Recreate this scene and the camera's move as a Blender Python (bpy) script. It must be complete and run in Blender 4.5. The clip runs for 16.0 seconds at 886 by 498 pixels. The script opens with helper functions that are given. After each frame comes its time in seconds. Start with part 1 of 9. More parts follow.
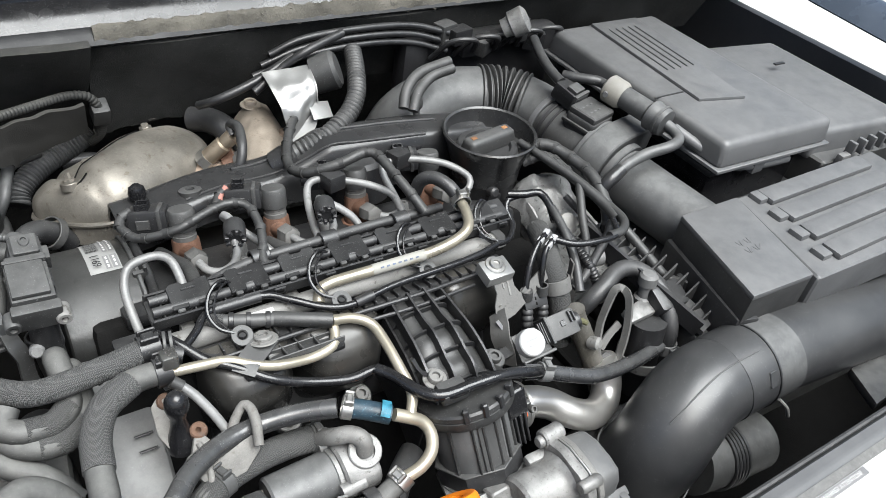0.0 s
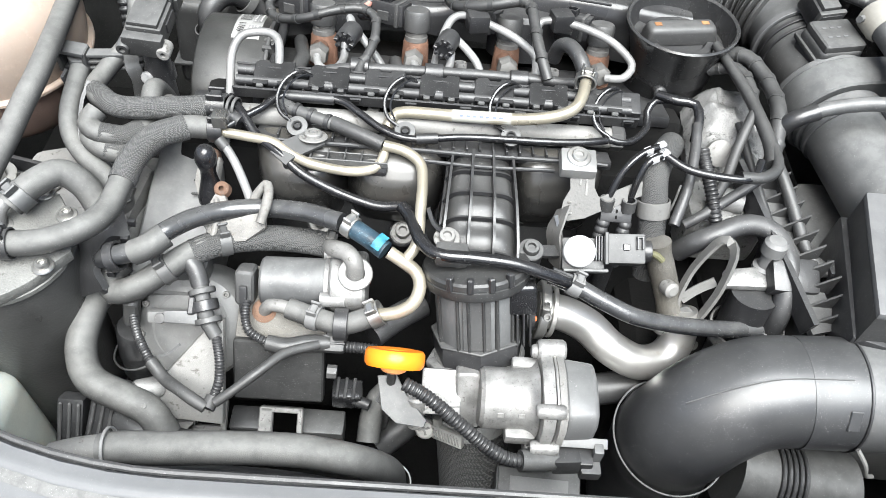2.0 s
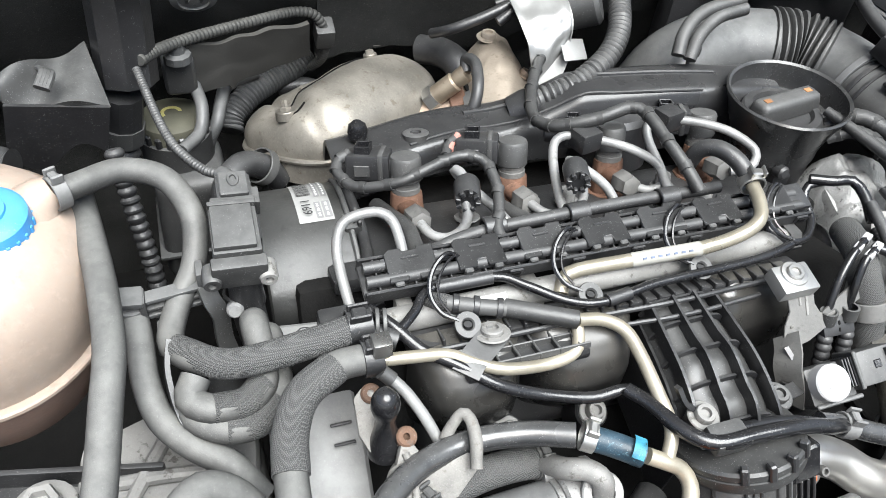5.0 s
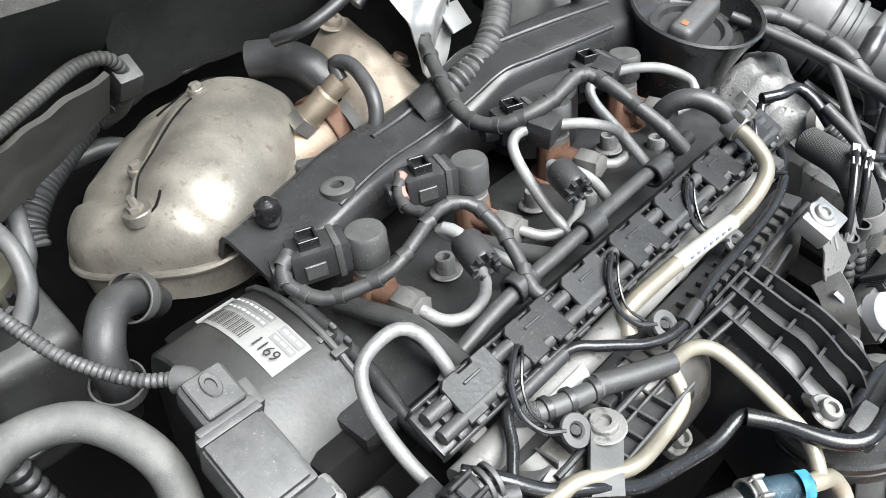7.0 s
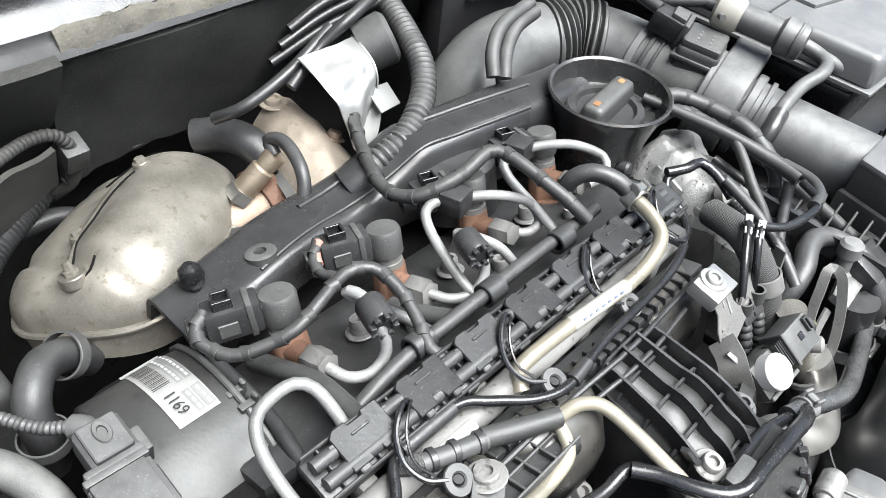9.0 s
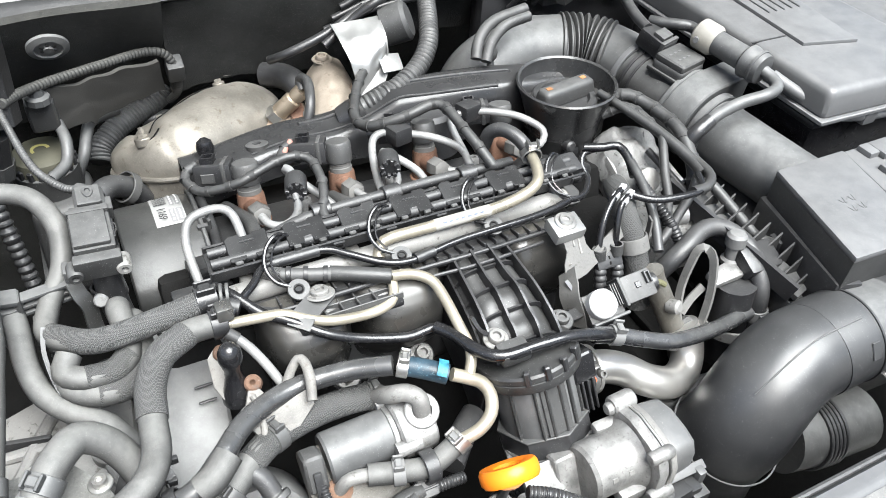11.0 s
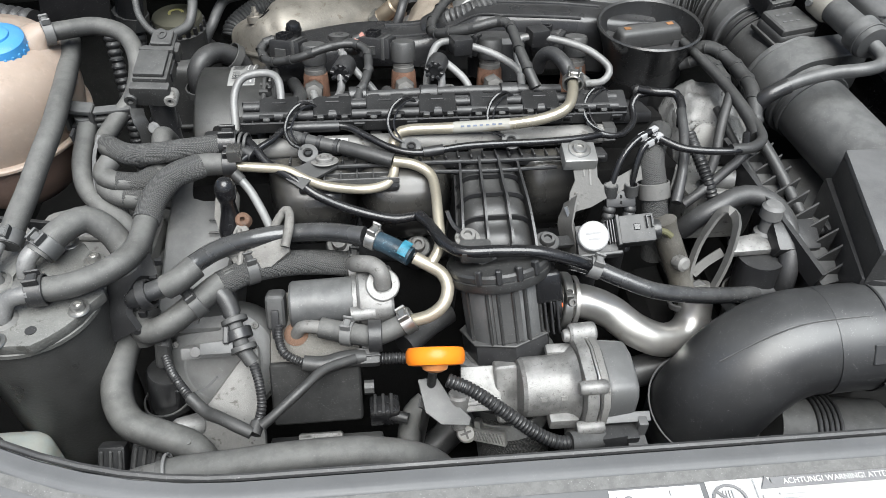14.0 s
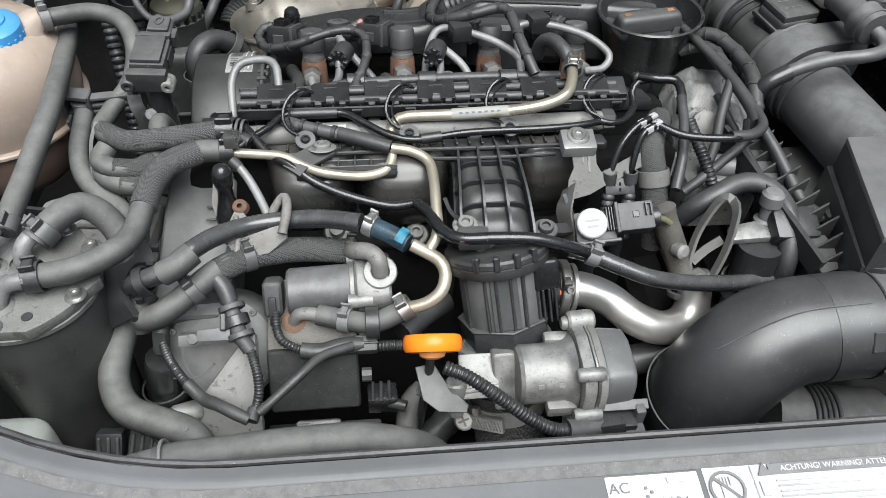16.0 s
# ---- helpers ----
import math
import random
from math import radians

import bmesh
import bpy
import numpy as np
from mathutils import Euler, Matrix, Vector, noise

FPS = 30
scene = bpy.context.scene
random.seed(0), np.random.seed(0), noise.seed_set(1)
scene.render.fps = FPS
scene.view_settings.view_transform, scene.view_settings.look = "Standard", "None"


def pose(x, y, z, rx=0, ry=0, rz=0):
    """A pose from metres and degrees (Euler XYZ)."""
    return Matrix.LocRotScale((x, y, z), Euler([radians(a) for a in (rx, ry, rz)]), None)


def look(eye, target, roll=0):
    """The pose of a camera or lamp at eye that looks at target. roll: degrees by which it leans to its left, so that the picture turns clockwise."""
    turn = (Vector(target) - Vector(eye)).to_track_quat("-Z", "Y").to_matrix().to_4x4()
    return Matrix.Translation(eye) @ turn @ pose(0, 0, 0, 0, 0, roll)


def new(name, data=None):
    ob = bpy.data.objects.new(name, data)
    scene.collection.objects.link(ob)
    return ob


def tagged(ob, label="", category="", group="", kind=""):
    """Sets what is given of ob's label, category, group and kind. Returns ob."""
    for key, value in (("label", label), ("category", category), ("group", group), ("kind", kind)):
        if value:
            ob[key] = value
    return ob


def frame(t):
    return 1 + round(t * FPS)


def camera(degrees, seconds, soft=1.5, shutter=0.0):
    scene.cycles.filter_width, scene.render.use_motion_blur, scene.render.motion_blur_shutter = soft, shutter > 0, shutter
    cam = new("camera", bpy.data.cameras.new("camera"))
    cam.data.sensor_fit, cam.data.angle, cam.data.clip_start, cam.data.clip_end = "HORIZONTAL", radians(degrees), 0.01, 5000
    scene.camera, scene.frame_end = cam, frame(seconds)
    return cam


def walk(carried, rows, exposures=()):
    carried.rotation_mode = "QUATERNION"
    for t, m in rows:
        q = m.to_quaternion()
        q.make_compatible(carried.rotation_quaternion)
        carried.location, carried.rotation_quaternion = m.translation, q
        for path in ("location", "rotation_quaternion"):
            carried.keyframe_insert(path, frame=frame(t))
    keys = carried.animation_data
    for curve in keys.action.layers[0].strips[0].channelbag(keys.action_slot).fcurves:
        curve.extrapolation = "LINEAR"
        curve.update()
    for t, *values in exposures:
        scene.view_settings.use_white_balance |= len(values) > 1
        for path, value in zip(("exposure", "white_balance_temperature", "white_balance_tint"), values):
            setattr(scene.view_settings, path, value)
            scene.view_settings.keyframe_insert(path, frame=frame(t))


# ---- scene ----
cam = camera(60.4, 16.0, soft=0.6)
PATH = [
    (0, (-0.143, -0.512, 1.253), (0.837, 0.702, 0.002), 10.1),
    (0.5, (0.038, -0.558, 1.256), (0.469, 0.819, -0.13), 9.3),
    (1, (0.143, -0.598, 1.261), (0.236, 0.745, -0.219), 7.1),
    (1.5, (0.132, -0.595, 1.246), (0.197, 0.702, -0.275), 7.2),
    (2, (0.105, -0.576, 1.235), (0.178, 0.691, -0.311), 6.8),
    (2.5, (0.088, -0.563, 1.224), (0.156, 0.687, -0.336), 5.1),
    (3, (0.1, -0.563, 1.213), (0.109, 0.687, -0.348), 2.5),
    (3.5, (0.088, -0.555, 1.201), (0.105, 0.707, -0.351), 2.6),
    (4, (-0.015, -0.538, 1.193), (0.223, 0.757, -0.313), 3.6),
    (4.5, (-0.106, -0.5, 1.186), (0.311, 0.806, -0.27), 6.3),
    (5, (-0.137, -0.384, 1.177), (0.408, 0.929, -0.229), 6.4),
    (5.2, (-0.136, -0.358, 1.175), (0.466, 0.929, -0.232), 6.9),
    (7.3, (-0.2, -0.148, 1.132), (0.888, 0.612, -0.364), 9.3),
    (7.5, (-0.199, -0.148, 1.136), (0.896, 0.619, -0.351), 9.1),
    (8, (-0.193, -0.157, 1.141), (0.925, 0.619, -0.325), 8.6),
    (8.5, (-0.191, -0.176, 1.149), (0.958, 0.641, -0.27), 8.6),
    (8.7, (-0.188, -0.189, 1.155), (0.977, 0.648, -0.238), 8.9),
    (10.8, (-0.106, -0.474, 1.221), (0.659, 0.797, -0.121), 4.1),
    (11, (-0.106, -0.515, 1.229), (0.625, 0.777, -0.112), 4.5),
    (11.5, (-0.073, -0.566, 1.226), (0.512, 0.779, -0.134), 4.8),
    (12, (0.011, -0.594, 1.218), (0.4, 0.8, -0.162), 5.1),
    (12.5, (0.055, -0.616, 1.209), (0.343, 0.778, -0.196), 3.8),
    (13, (0.055, -0.627, 1.208), (0.264, 0.78, -0.198), 2.2),
    (13.5, (0.055, -0.633, 1.21), (0.241, 0.781, -0.191), 2.3),
    (14, (0.055, -0.633, 1.208), (0.23, 0.779, -0.197), 2.3),
    (14.5, (0.056, -0.635, 1.206), (0.216, 0.779, -0.199), 2.1),
    (15, (0.055, -0.635, 1.204), (0.219, 0.772, -0.208), 2.4),
    (15.5, (0.059, -0.632, 1.202), (0.219, 0.763, -0.222), 2.0),
    (16, (0.059, -0.634, 1.204), (0.226, 0.763, -0.218), 2.2),
]
EXPOSURES = [(t, e, 6250, 7) for t, e in ((0, 1.42), (0.5, 2.00), (1.5, 2.16), (3.5, 2.06), (4.5, 2.04), (5, 1.92), (8.5, 2.14), (11, 2.18), (12.0, 1.96), (12.5, 1.90), (13.5, 1.37), (14, 1.30), (15, 1.36), (15.5, 1.24), (16, 1.17))]
walk(cam, [(t, look(eye, target, roll)) for t, eye, target, roll in PATH], EXPOSURES)

# ---- world, sun, exposure ----
world = bpy.data.worlds.new("world")
scene.world = world
world.use_nodes = True
wn = world.node_tree
sky = wn.nodes.new("ShaderNodeTexSky")
sky.sky_type, sky.sun_disc = "NISHITA", False
sky.sun_elevation, sky.sun_rotation = radians(58), radians(200)
sky.air_density, sky.dust_density = 1.0, 4.0
wn.links.new(sky.outputs[0], wn.nodes["Background"].inputs[0])
wn.nodes["Background"].inputs[1].default_value = 0.05
sun = new("sun", bpy.data.lights.new("sun", "SUN"))
sun.data.energy, sun.data.angle, sun.data.color = 3.4, radians(52), (1.0, 0.99, 0.97)
sun.matrix_world = look((0, 0, 3), (-0.10, 0.38, 2.1))


# ---- helpers for shapes ----
def mat(name, color, rough=0.6, metal=0.0, vary=0.25, scale=60.0, bump=0.15, dust=0.0, dust_color=(0.3, 0.298, 0.29), coat=0.0, bump_scale=400.0, trans=0.0, spots=None, spot_amt=0.0, speck=0.22, spec=0.28):
    """A worn surface: broad stains, fine grain, dust with painted top light on upward faces, grit specks and spots."""
    m = bpy.data.materials.new(name)
    m.use_nodes = True
    nt = m.node_tree
    b = nt.nodes["Principled BSDF"]
    N = nt.nodes.new
    L = nt.links.new
    co = N("ShaderNodeTexCoord")
    oi = N("ShaderNodeObjectInfo")
    add = N("ShaderNodeVectorMath")
    add.operation = "ADD"
    L(co.outputs["Object"], add.inputs[0])
    L(oi.outputs["Random"], add.inputs[1])

    def noise_of(freq, detail=5, rough_=0.5):
        n = N("ShaderNodeTexNoise")
        n.inputs["Scale"].default_value, n.inputs["Detail"].default_value, n.inputs["Roughness"].default_value = freq, detail, rough_
        L(add.outputs[0], n.inputs["Vector"])
        return n.outputs[0]

    def ranged(v, a, c, lo, hi):
        r = N("ShaderNodeMapRange")
        r.interpolation_type = "SMOOTHSTEP"
        for k, q in enumerate((a, c, lo, hi)):
            r.inputs[k + 1].default_value = q
        L(v, r.inputs[0])
        return r.outputs[0]

    def times(p, q):
        k = N("ShaderNodeMath")
        k.operation = "MULTIPLY"
        for j, v in enumerate((p, q)):
            if isinstance(v, float):
                k.inputs[j].default_value = v
            else:
                L(v, k.inputs[j])
        return k.outputs[0]

    def over(base, fac, tint):
        mx = N("ShaderNodeMix")
        mx.data_type = "RGBA"
        L(fac, mx.inputs[0])
        L(base, mx.inputs[6])
        mx.inputs[7].default_value = (*tint, 1)
        return mx.outputs[2]

    stain = noise_of(scale * 0.35, 6, 0.55)
    grain = noise_of(2600.0, 2)
    ramp = N("ShaderNodeValToRGB")
    e = ramp.color_ramp.elements
    e[0].position, e[1].position = 0.34, 0.66
    e[0].color = (*[c * (1 - vary * 0.8) for c in color], 1)
    e[1].color = (*[min(1, c * (1 + vary * 0.8)) for c in color], 1)
    L(stain, ramp.inputs[0])
    last = over(ramp.outputs[0], ranged(grain, 0.45, 0.75, 0.0, 0.25 * min(1.0, vary * 2)), [c * 0.6 for c in color])
    if vary > 0.11:
        last = over(last, ranged(noise_of(scale * 9.0, 8, 0.70), 0.50, 0.68, 0.0, 0.40 * min(1.0, vary * 1.6)), [min(1, c * 1.7 + 0.003) for c in color])
        last = over(last, ranged(noise_of(scale * 6.0, 8, 0.70), 0.52, 0.68, 0.0, 0.40 * min(1.0, vary * 1.6)), [c * 0.45 for c in color])
    if dust > 0:
        up = N("ShaderNodeNewGeometry")
        xyz = N("ShaderNodeSeparateXYZ")
        L(up.outputs["Normal"], xyz.inputs[0])
        # Dust thins on sides, which also paints the top-to-side light contrast into the colour.
        top_lit_dust = times(ranged(noise_of(scale * 1.2, 9, 0.66), 0.32, 0.66, 0.60, 1.05), ranged(xyz.outputs[2], -0.05, 0.95, 0.08, 1.05))
        last = over(last, times(top_lit_dust, float(dust)), dust_color)
    if spots:
        last = over(last, ranged(noise_of(scale * 1.9, 9, 0.7), 0.56, 0.66, 0.0, spot_amt), spots)
    if speck and metal < 0.3:
        last = over(last, times(ranged(noise_of(1050.0, 2), 0.62, 0.72, 0.0, min(0.9, speck * 1.5)), ranged(noise_of(130.0, 3), 0.42, 0.60, 0.15, 1.0)), dust_color)
    L(last, b.inputs["Base Color"])
    L(ranged(stain, 0.3, 0.7, max(0.05, rough - 0.1), min(1, rough + 0.1)), b.inputs["Roughness"])
    b.inputs["Metallic"].default_value = metal
    b.inputs["Specular IOR Level"].default_value = spec
    b.inputs["Coat Weight"].default_value = coat
    if trans:
        b.inputs["Subsurface Weight"].default_value = trans
        b.inputs["Subsurface Radius"].default_value = (0.02, 0.012, 0.008)
    if bump:
        bp = N("ShaderNodeBump")
        bp.inputs["Strength"].default_value, bp.inputs["Distance"].default_value = bump, 0.001
        L(noise_of(bump_scale, 4), bp.inputs["Height"])
        L(bp.outputs[0], b.inputs["Normal"])
    return m


def weave_mat(name, low, high, scale=900.0):
    """Fine cloth-like weave of light and dark threads."""
    m = mat(name, low, 0.7, vary=0.3, dust=0.2, dust_color=high, bump=0)
    nt = m.node_tree
    N, L = nt.nodes.new, nt.links.new
    b = nt.nodes["Principled BSDF"]
    co = N("ShaderNodeTexCoord")
    hs = []
    for d in ((1, 1, 1), (1, -1, 1), (-1, 1, 1)):
        dot = N("ShaderNodeVectorMath")
        dot.operation = "DOT_PRODUCT"
        L(co.outputs["Object"], dot.inputs[0])
        dot.inputs[1].default_value = tuple(scale * 2.2 * c for c in d)
        sn = N("ShaderNodeMath")
        sn.operation = "SINE"
        L(dot.outputs["Value"], sn.inputs[0])
        hs.append(sn)
    mul = N("ShaderNodeMath")
    mul.operation = "MULTIPLY"
    L(hs[0].outputs[0], mul.inputs[0])
    L(hs[1].outputs[0], mul.inputs[1])
    mu2 = N("ShaderNodeMath")
    mu2.operation = "MAXIMUM"
    L(mul.outputs[0], mu2.inputs[0])
    sq = N("ShaderNodeMath")
    sq.operation = "MULTIPLY"
    L(hs[2].outputs[0], sq.inputs[0])
    L(hs[1].outputs[0], sq.inputs[1])
    L(sq.outputs[0], mu2.inputs[1])
    mr = N("ShaderNodeMapRange")
    mr.inputs[1].default_value, mr.inputs[2].default_value = 0.1, 0.9
    L(mu2.outputs[0], mr.inputs[0])
    mx = N("ShaderNodeMix")
    mx.data_type = "RGBA"
    L(mr.outputs[0], mx.inputs[0])
    L(b.inputs["Base Color"].links[0].from_socket, mx.inputs[6])
    mx.inputs[7].default_value = (*high, 1)
    L(mx.outputs[2], b.inputs["Base Color"])
    bp = N("ShaderNodeBump")
    bp.inputs["Strength"].default_value, bp.inputs["Distance"].default_value = 0.6, 0.001
    L(mu2.outputs[0], bp.inputs["Height"])
    L(bp.outputs[0], b.inputs["Normal"])
    return m


DUST = (0.25, 0.25, 0.245)
plastic = mat("black_plastic", (0.010, 0.010, 0.011), 0.38, dust=0.10, dust_color=DUST, speck=0.25, spec=0.5)
plastic_dusty = mat("dusty_black_plastic", (0.022, 0.022, 0.022), 0.5, dust=0.24, dust_color=DUST, speck=0.3, spec=0.4)
plastic_shiny = mat("glossy_black_plastic", (0.006, 0.006, 0.007), 0.22, dust=0.04, dust_color=DUST, bump=0.03, speck=0.2, spec=0.5)
plastic_grey = mat("grey_plastic", (0.085, 0.085, 0.084), 0.5, dust=0.40, dust_color=DUST, speck=0.3, spec=0.4)
lid_grey = mat("weathered_grey_plastic", (0.074, 0.075, 0.077), 0.46, vary=0.14, dust=0.2, dust_color=(0.30, 0.30, 0.295), bump=0.12, bump_scale=900, speck=0.15, spec=0.5)
tube_grey = mat("dusty_grey_plastic", (0.036, 0.037, 0.038), 0.45, vary=0.25, dust=0.34, dust_color=DUST, bump=0.06, bump_scale=900, speck=0.25, spec=0.4)
duct_mat = mat("smooth_black_duct_plastic", (0.016, 0.0165, 0.018), 0.36, vary=0.2, scale=22, dust=0.13, dust_color=DUST, bump=0.05, bump_scale=1500, speck=0.4, spec=0.55)
rubber = mat("grey_black_rubber", (0.034, 0.034, 0.0335), 0.58, vary=0.4, dust=0.5, dust_color=(0.19, 0.189, 0.18), bump=0.25, bump_scale=1600, speck=0.3, spec=0.35)
rubber_dark = mat("black_rubber", (0.015, 0.015, 0.016), 0.42, dust=0.16, dust_color=DUST, bump=0.15, bump_scale=1500, speck=0.3, spec=0.42)
braid = weave_mat("black_braid", (0.035, 0.035, 0.035), (0.125, 0.125, 0.122), 1250)
woven = weave_mat("woven_rubber", (0.05, 0.05, 0.049), (0.08, 0.08, 0.078), 1000)
rubber_gloss = mat("glossy_black_rubber", (0.012, 0.0125, 0.014), 0.28, vary=0.4, dust=0.2, dust_color=DUST, bump=0.05, speck=0.3, spec=0.6)
tape = mat("black_cloth_tape", (0.018, 0.018, 0.018), 0.45, vary=0.4, dust=0.13, dust_color=DUST, bump=0.2, bump_scale=700, speck=0.2, spec=0.4)
alu = mat("cast_aluminium", (0.215, 0.213, 0.207), 0.48, 0.42, vary=0.4, scale=210, bump=0.28, bump_scale=1300, spots=(0.09, 0.086, 0.08), spot_amt=0.85, speck=0.4)
alu_dirty = mat("dirty_cast_aluminium", (0.185, 0.182, 0.174), 0.62, 0.25, vary=0.25, scale=55, bump=0.25, bump_scale=1200, spots=(0.07, 0.066, 0.058), spot_amt=0.85, speck=0.4)
alu_flaked = mat("flaking_cast_aluminium", (0.21, 0.209, 0.204), 0.5, 0.35, vary=0.5, scale=70, bump=0.7, bump_scale=700, spots=(0.035, 0.034, 0.032), spot_amt=0.9, speck=0.4)
bracket_grey = mat("dull_zinc_sheet", (0.09, 0.09, 0.089), 0.55, 0.35, vary=0.2, bump=0.15, spots=(0.09, 0.088, 0.085), spot_amt=0.5)
bracket_worn = mat("worn_grey_steel", (0.125, 0.123, 0.118), 0.6, 0.3, vary=0.25, bump=0.3, spots=(0.07, 0.068, 0.065), spot_amt=0.6)
lid_alu = mat("stained_lid_metal", (0.12, 0.12, 0.113), 0.6, 0.25, vary=0.5, scale=45, bump=0.5, bump_scale=600, dust=0.25, dust_color=(0.26, 0.26, 0.25), spots=(0.07, 0.069, 0.062), spot_amt=0.95, speck=0.5)
steel = mat("bare_steel", (0.40, 0.395, 0.38), 0.36, 0.9, vary=0.18, bump=0.06, bump_scale=900, spots=(0.2, 0.18, 0.16), spot_amt=0.35)
chrome = mat("satin_steel_tube", (0.52, 0.508, 0.485), 0.38, 0.85, vary=0.1, bump=0.03, spots=(0.42, 0.38, 0.33), spot_amt=0.4)
zinc = mat("silver_zinc_pipe", (0.205, 0.205, 0.202), 0.5, 0.3, vary=0.35, bump=0.25, bump_scale=900, spots=(0.12, 0.118, 0.112), spot_amt=0.6, speck=0.4)
gold_pipe = mat("cream_zinc_pipe", (0.35, 0.32, 0.255), 0.36, 0.6, vary=0.2, bump=0.05, spots=(0.34, 0.29, 0.21), spot_amt=0.35)
heat = mat("tan_heat_shield_metal", (0.255, 0.238, 0.208), 0.5, 0.6, vary=0.35, scale=55, bump=0.25, bump_scale=320, spots=(0.16, 0.135, 0.105), spot_amt=0.7, speck=0.4)
heat_brown = mat("heat_browned_metal", (0.26, 0.2, 0.155), 0.6, 0.5, vary=0.3, bump=0.3, spots=(0.1, 0.08, 0.06), spot_amt=0.6)
foil = mat("bright_foil_metal", (0.30, 0.30, 0.293), 0.42, 0.6, vary=0.12, scale=30, bump=0.2, bump_scale=160)
copper = mat("rusty_brown_steel", (0.17, 0.095, 0.065), 0.65, 0.25, vary=0.4, bump=0.3, bump_scale=900, spots=(0.06, 0.042, 0.035), spot_amt=0.6)
rust = mat("rusted_iron", (0.11, 0.066, 0.045), 0.85, 0.1, vary=0.5, bump=0.5, bump_scale=900, spots=(0.09, 0.075, 0.065), spot_amt=0.7)
orange = mat("orange_plastic", (0.75, 0.2, 0.012), 0.4, vary=0.08, bump=0.03, speck=0)
tank = mat("translucent_cream_plastic", (0.285, 0.23, 0.19), 0.38, vary=0.22, scale=16, bump=0.04, trans=0.15, spots=(0.21, 0.155, 0.12), spot_amt=0.55, speck=0.12)
blue = mat("blue_plastic", (0.05, 0.24, 0.52), 0.4, vary=0.1, bump=0.04, dust=0.1)
blue_tape = mat("faded_blue_label", (0.022, 0.04, 0.055), 0.4, vary=0.5, scale=160, spots=(0.08, 0.16, 0.2), spot_amt=0.8)
body_paint = mat("grey_panel_plastic", (0.09, 0.092, 0.096), 0.5, vary=0.14, dust=0.22, dust_color=(0.19, 0.19, 0.186), bump=0.08, scale=25, speck=0.2)
body_dark = mat("dark_panel_coating", (0.021, 0.0214, 0.021), 0.9, vary=0.6, scale=45, dust=0.36, dust_color=(0.10, 0.098, 0.09), bump=1.0, bump_scale=900, speck=0.6, spec=0.12)
white = mat("white_label", (0.56, 0.56, 0.55), 0.5, vary=0.06, bump=0, speck=0)
white_plastic = mat("white_plastic", (0.33, 0.33, 0.335), 0.4, vary=0.05, bump=0, speck=0)
ink = mat("black_print", (0.035, 0.035, 0.035), 0.6, vary=0.1, bump=0)
ink_grey = mat("grey_print", (0.17, 0.17, 0.17), 0.6, vary=0.1, bump=0, speck=0)
grease = mat("greasy_brown_casting", (0.065, 0.06, 0.05), 0.6, 0.1, vary=0.5, bump=0.6, bump_scale=900, spots=(0.15, 0.145, 0.13), spot_amt=0.6, dust=0.2)
# Near-black: the deep shade of gaps between parts is put into this colour.
gap_black = mat("gap_shade_black", (0.006, 0.006, 0.006), 0.85, dust=0.12, dust_color=(0.04, 0.038, 0.036), bump=0.5, speck=0.1, spec=0.1)
concrete = mat("pale_concrete", (0.42, 0.41, 0.39), 0.9, vary=0.2, scale=4, bump=0.4, bump_scale=60)
seal = mat("worn_beige_seal", (0.10, 0.094, 0.08), 0.85, vary=0.5, bump=0.8, spots=(0.05, 0.047, 0.043), spot_amt=0.8)
glass_dark = mat("dark_windscreen", (0.014, 0.019, 0.025), 0.2, vary=0.1, bump=0, spec=0.2)

ROOT = {}


def thing(name, at, label, category, group="", kind=""):
    ob = new(name)
    ob.empty_display_size = 0.02
    ob.location = at
    ROOT[ob] = Vector(at)
    return tagged(ob, label, category, group, kind)


def smooth(me, angle=35):
    bm = bmesh.new()
    bm.from_mesh(me)
    for f in bm.faces:
        f.smooth = True
    for e in bm.edges:
        if len(e.link_faces) == 2 and e.calc_face_angle(0) > radians(angle):
            e.smooth = False
    bm.to_mesh(me)
    bm.free()


def part(name, bm, material, parent=None, label=""):
    """Links a bmesh, built in world places, as one mesh under a thing or a part."""
    me = bpy.data.meshes.new(name)
    base = ROOT.get(parent, Vector((0, 0, 0)))
    bmesh.ops.translate(bm, verts=bm.verts, vec=-base)
    bm.to_mesh(me)
    bm.free()
    smooth(me)
    me.materials.append(material)
    ob = new(name, me)
    if parent:
        ob.parent = parent
    ROOT[ob] = base
    if label:
        ob["label"] = label
    return ob


def solo(name, bm, material, label, category, group="", kind=""):
    """A thing that is one mesh alone."""
    c = sum((v.co for v in bm.verts), Vector()) / len(bm.verts)
    me = bpy.data.meshes.new(name)
    bmesh.ops.translate(bm, verts=bm.verts, vec=-c)
    bm.to_mesh(me)
    bm.free()
    smooth(me)
    me.materials.append(material)
    ob = new(name, me)
    ob.location = c
    ROOT[ob] = c
    return tagged(ob, label, category, group, kind)


def frame_of(at, axis=(0, 0, 1), up=(0, 1, 0), spin=0.0):
    """A pose at a place whose z lies along axis and whose x leans to up."""
    z = Vector(axis).normalized()
    x = Vector(up)
    x = x - z * x.dot(z)
    if x.length < 1e-4:
        x = z.orthogonal()
    x.normalize()
    y = z.cross(x)
    m = Matrix((x, y, z)).transposed().to_4x4()
    m.translation = Vector(at)
    return m @ Matrix.Rotation(radians(spin), 4, "Z")


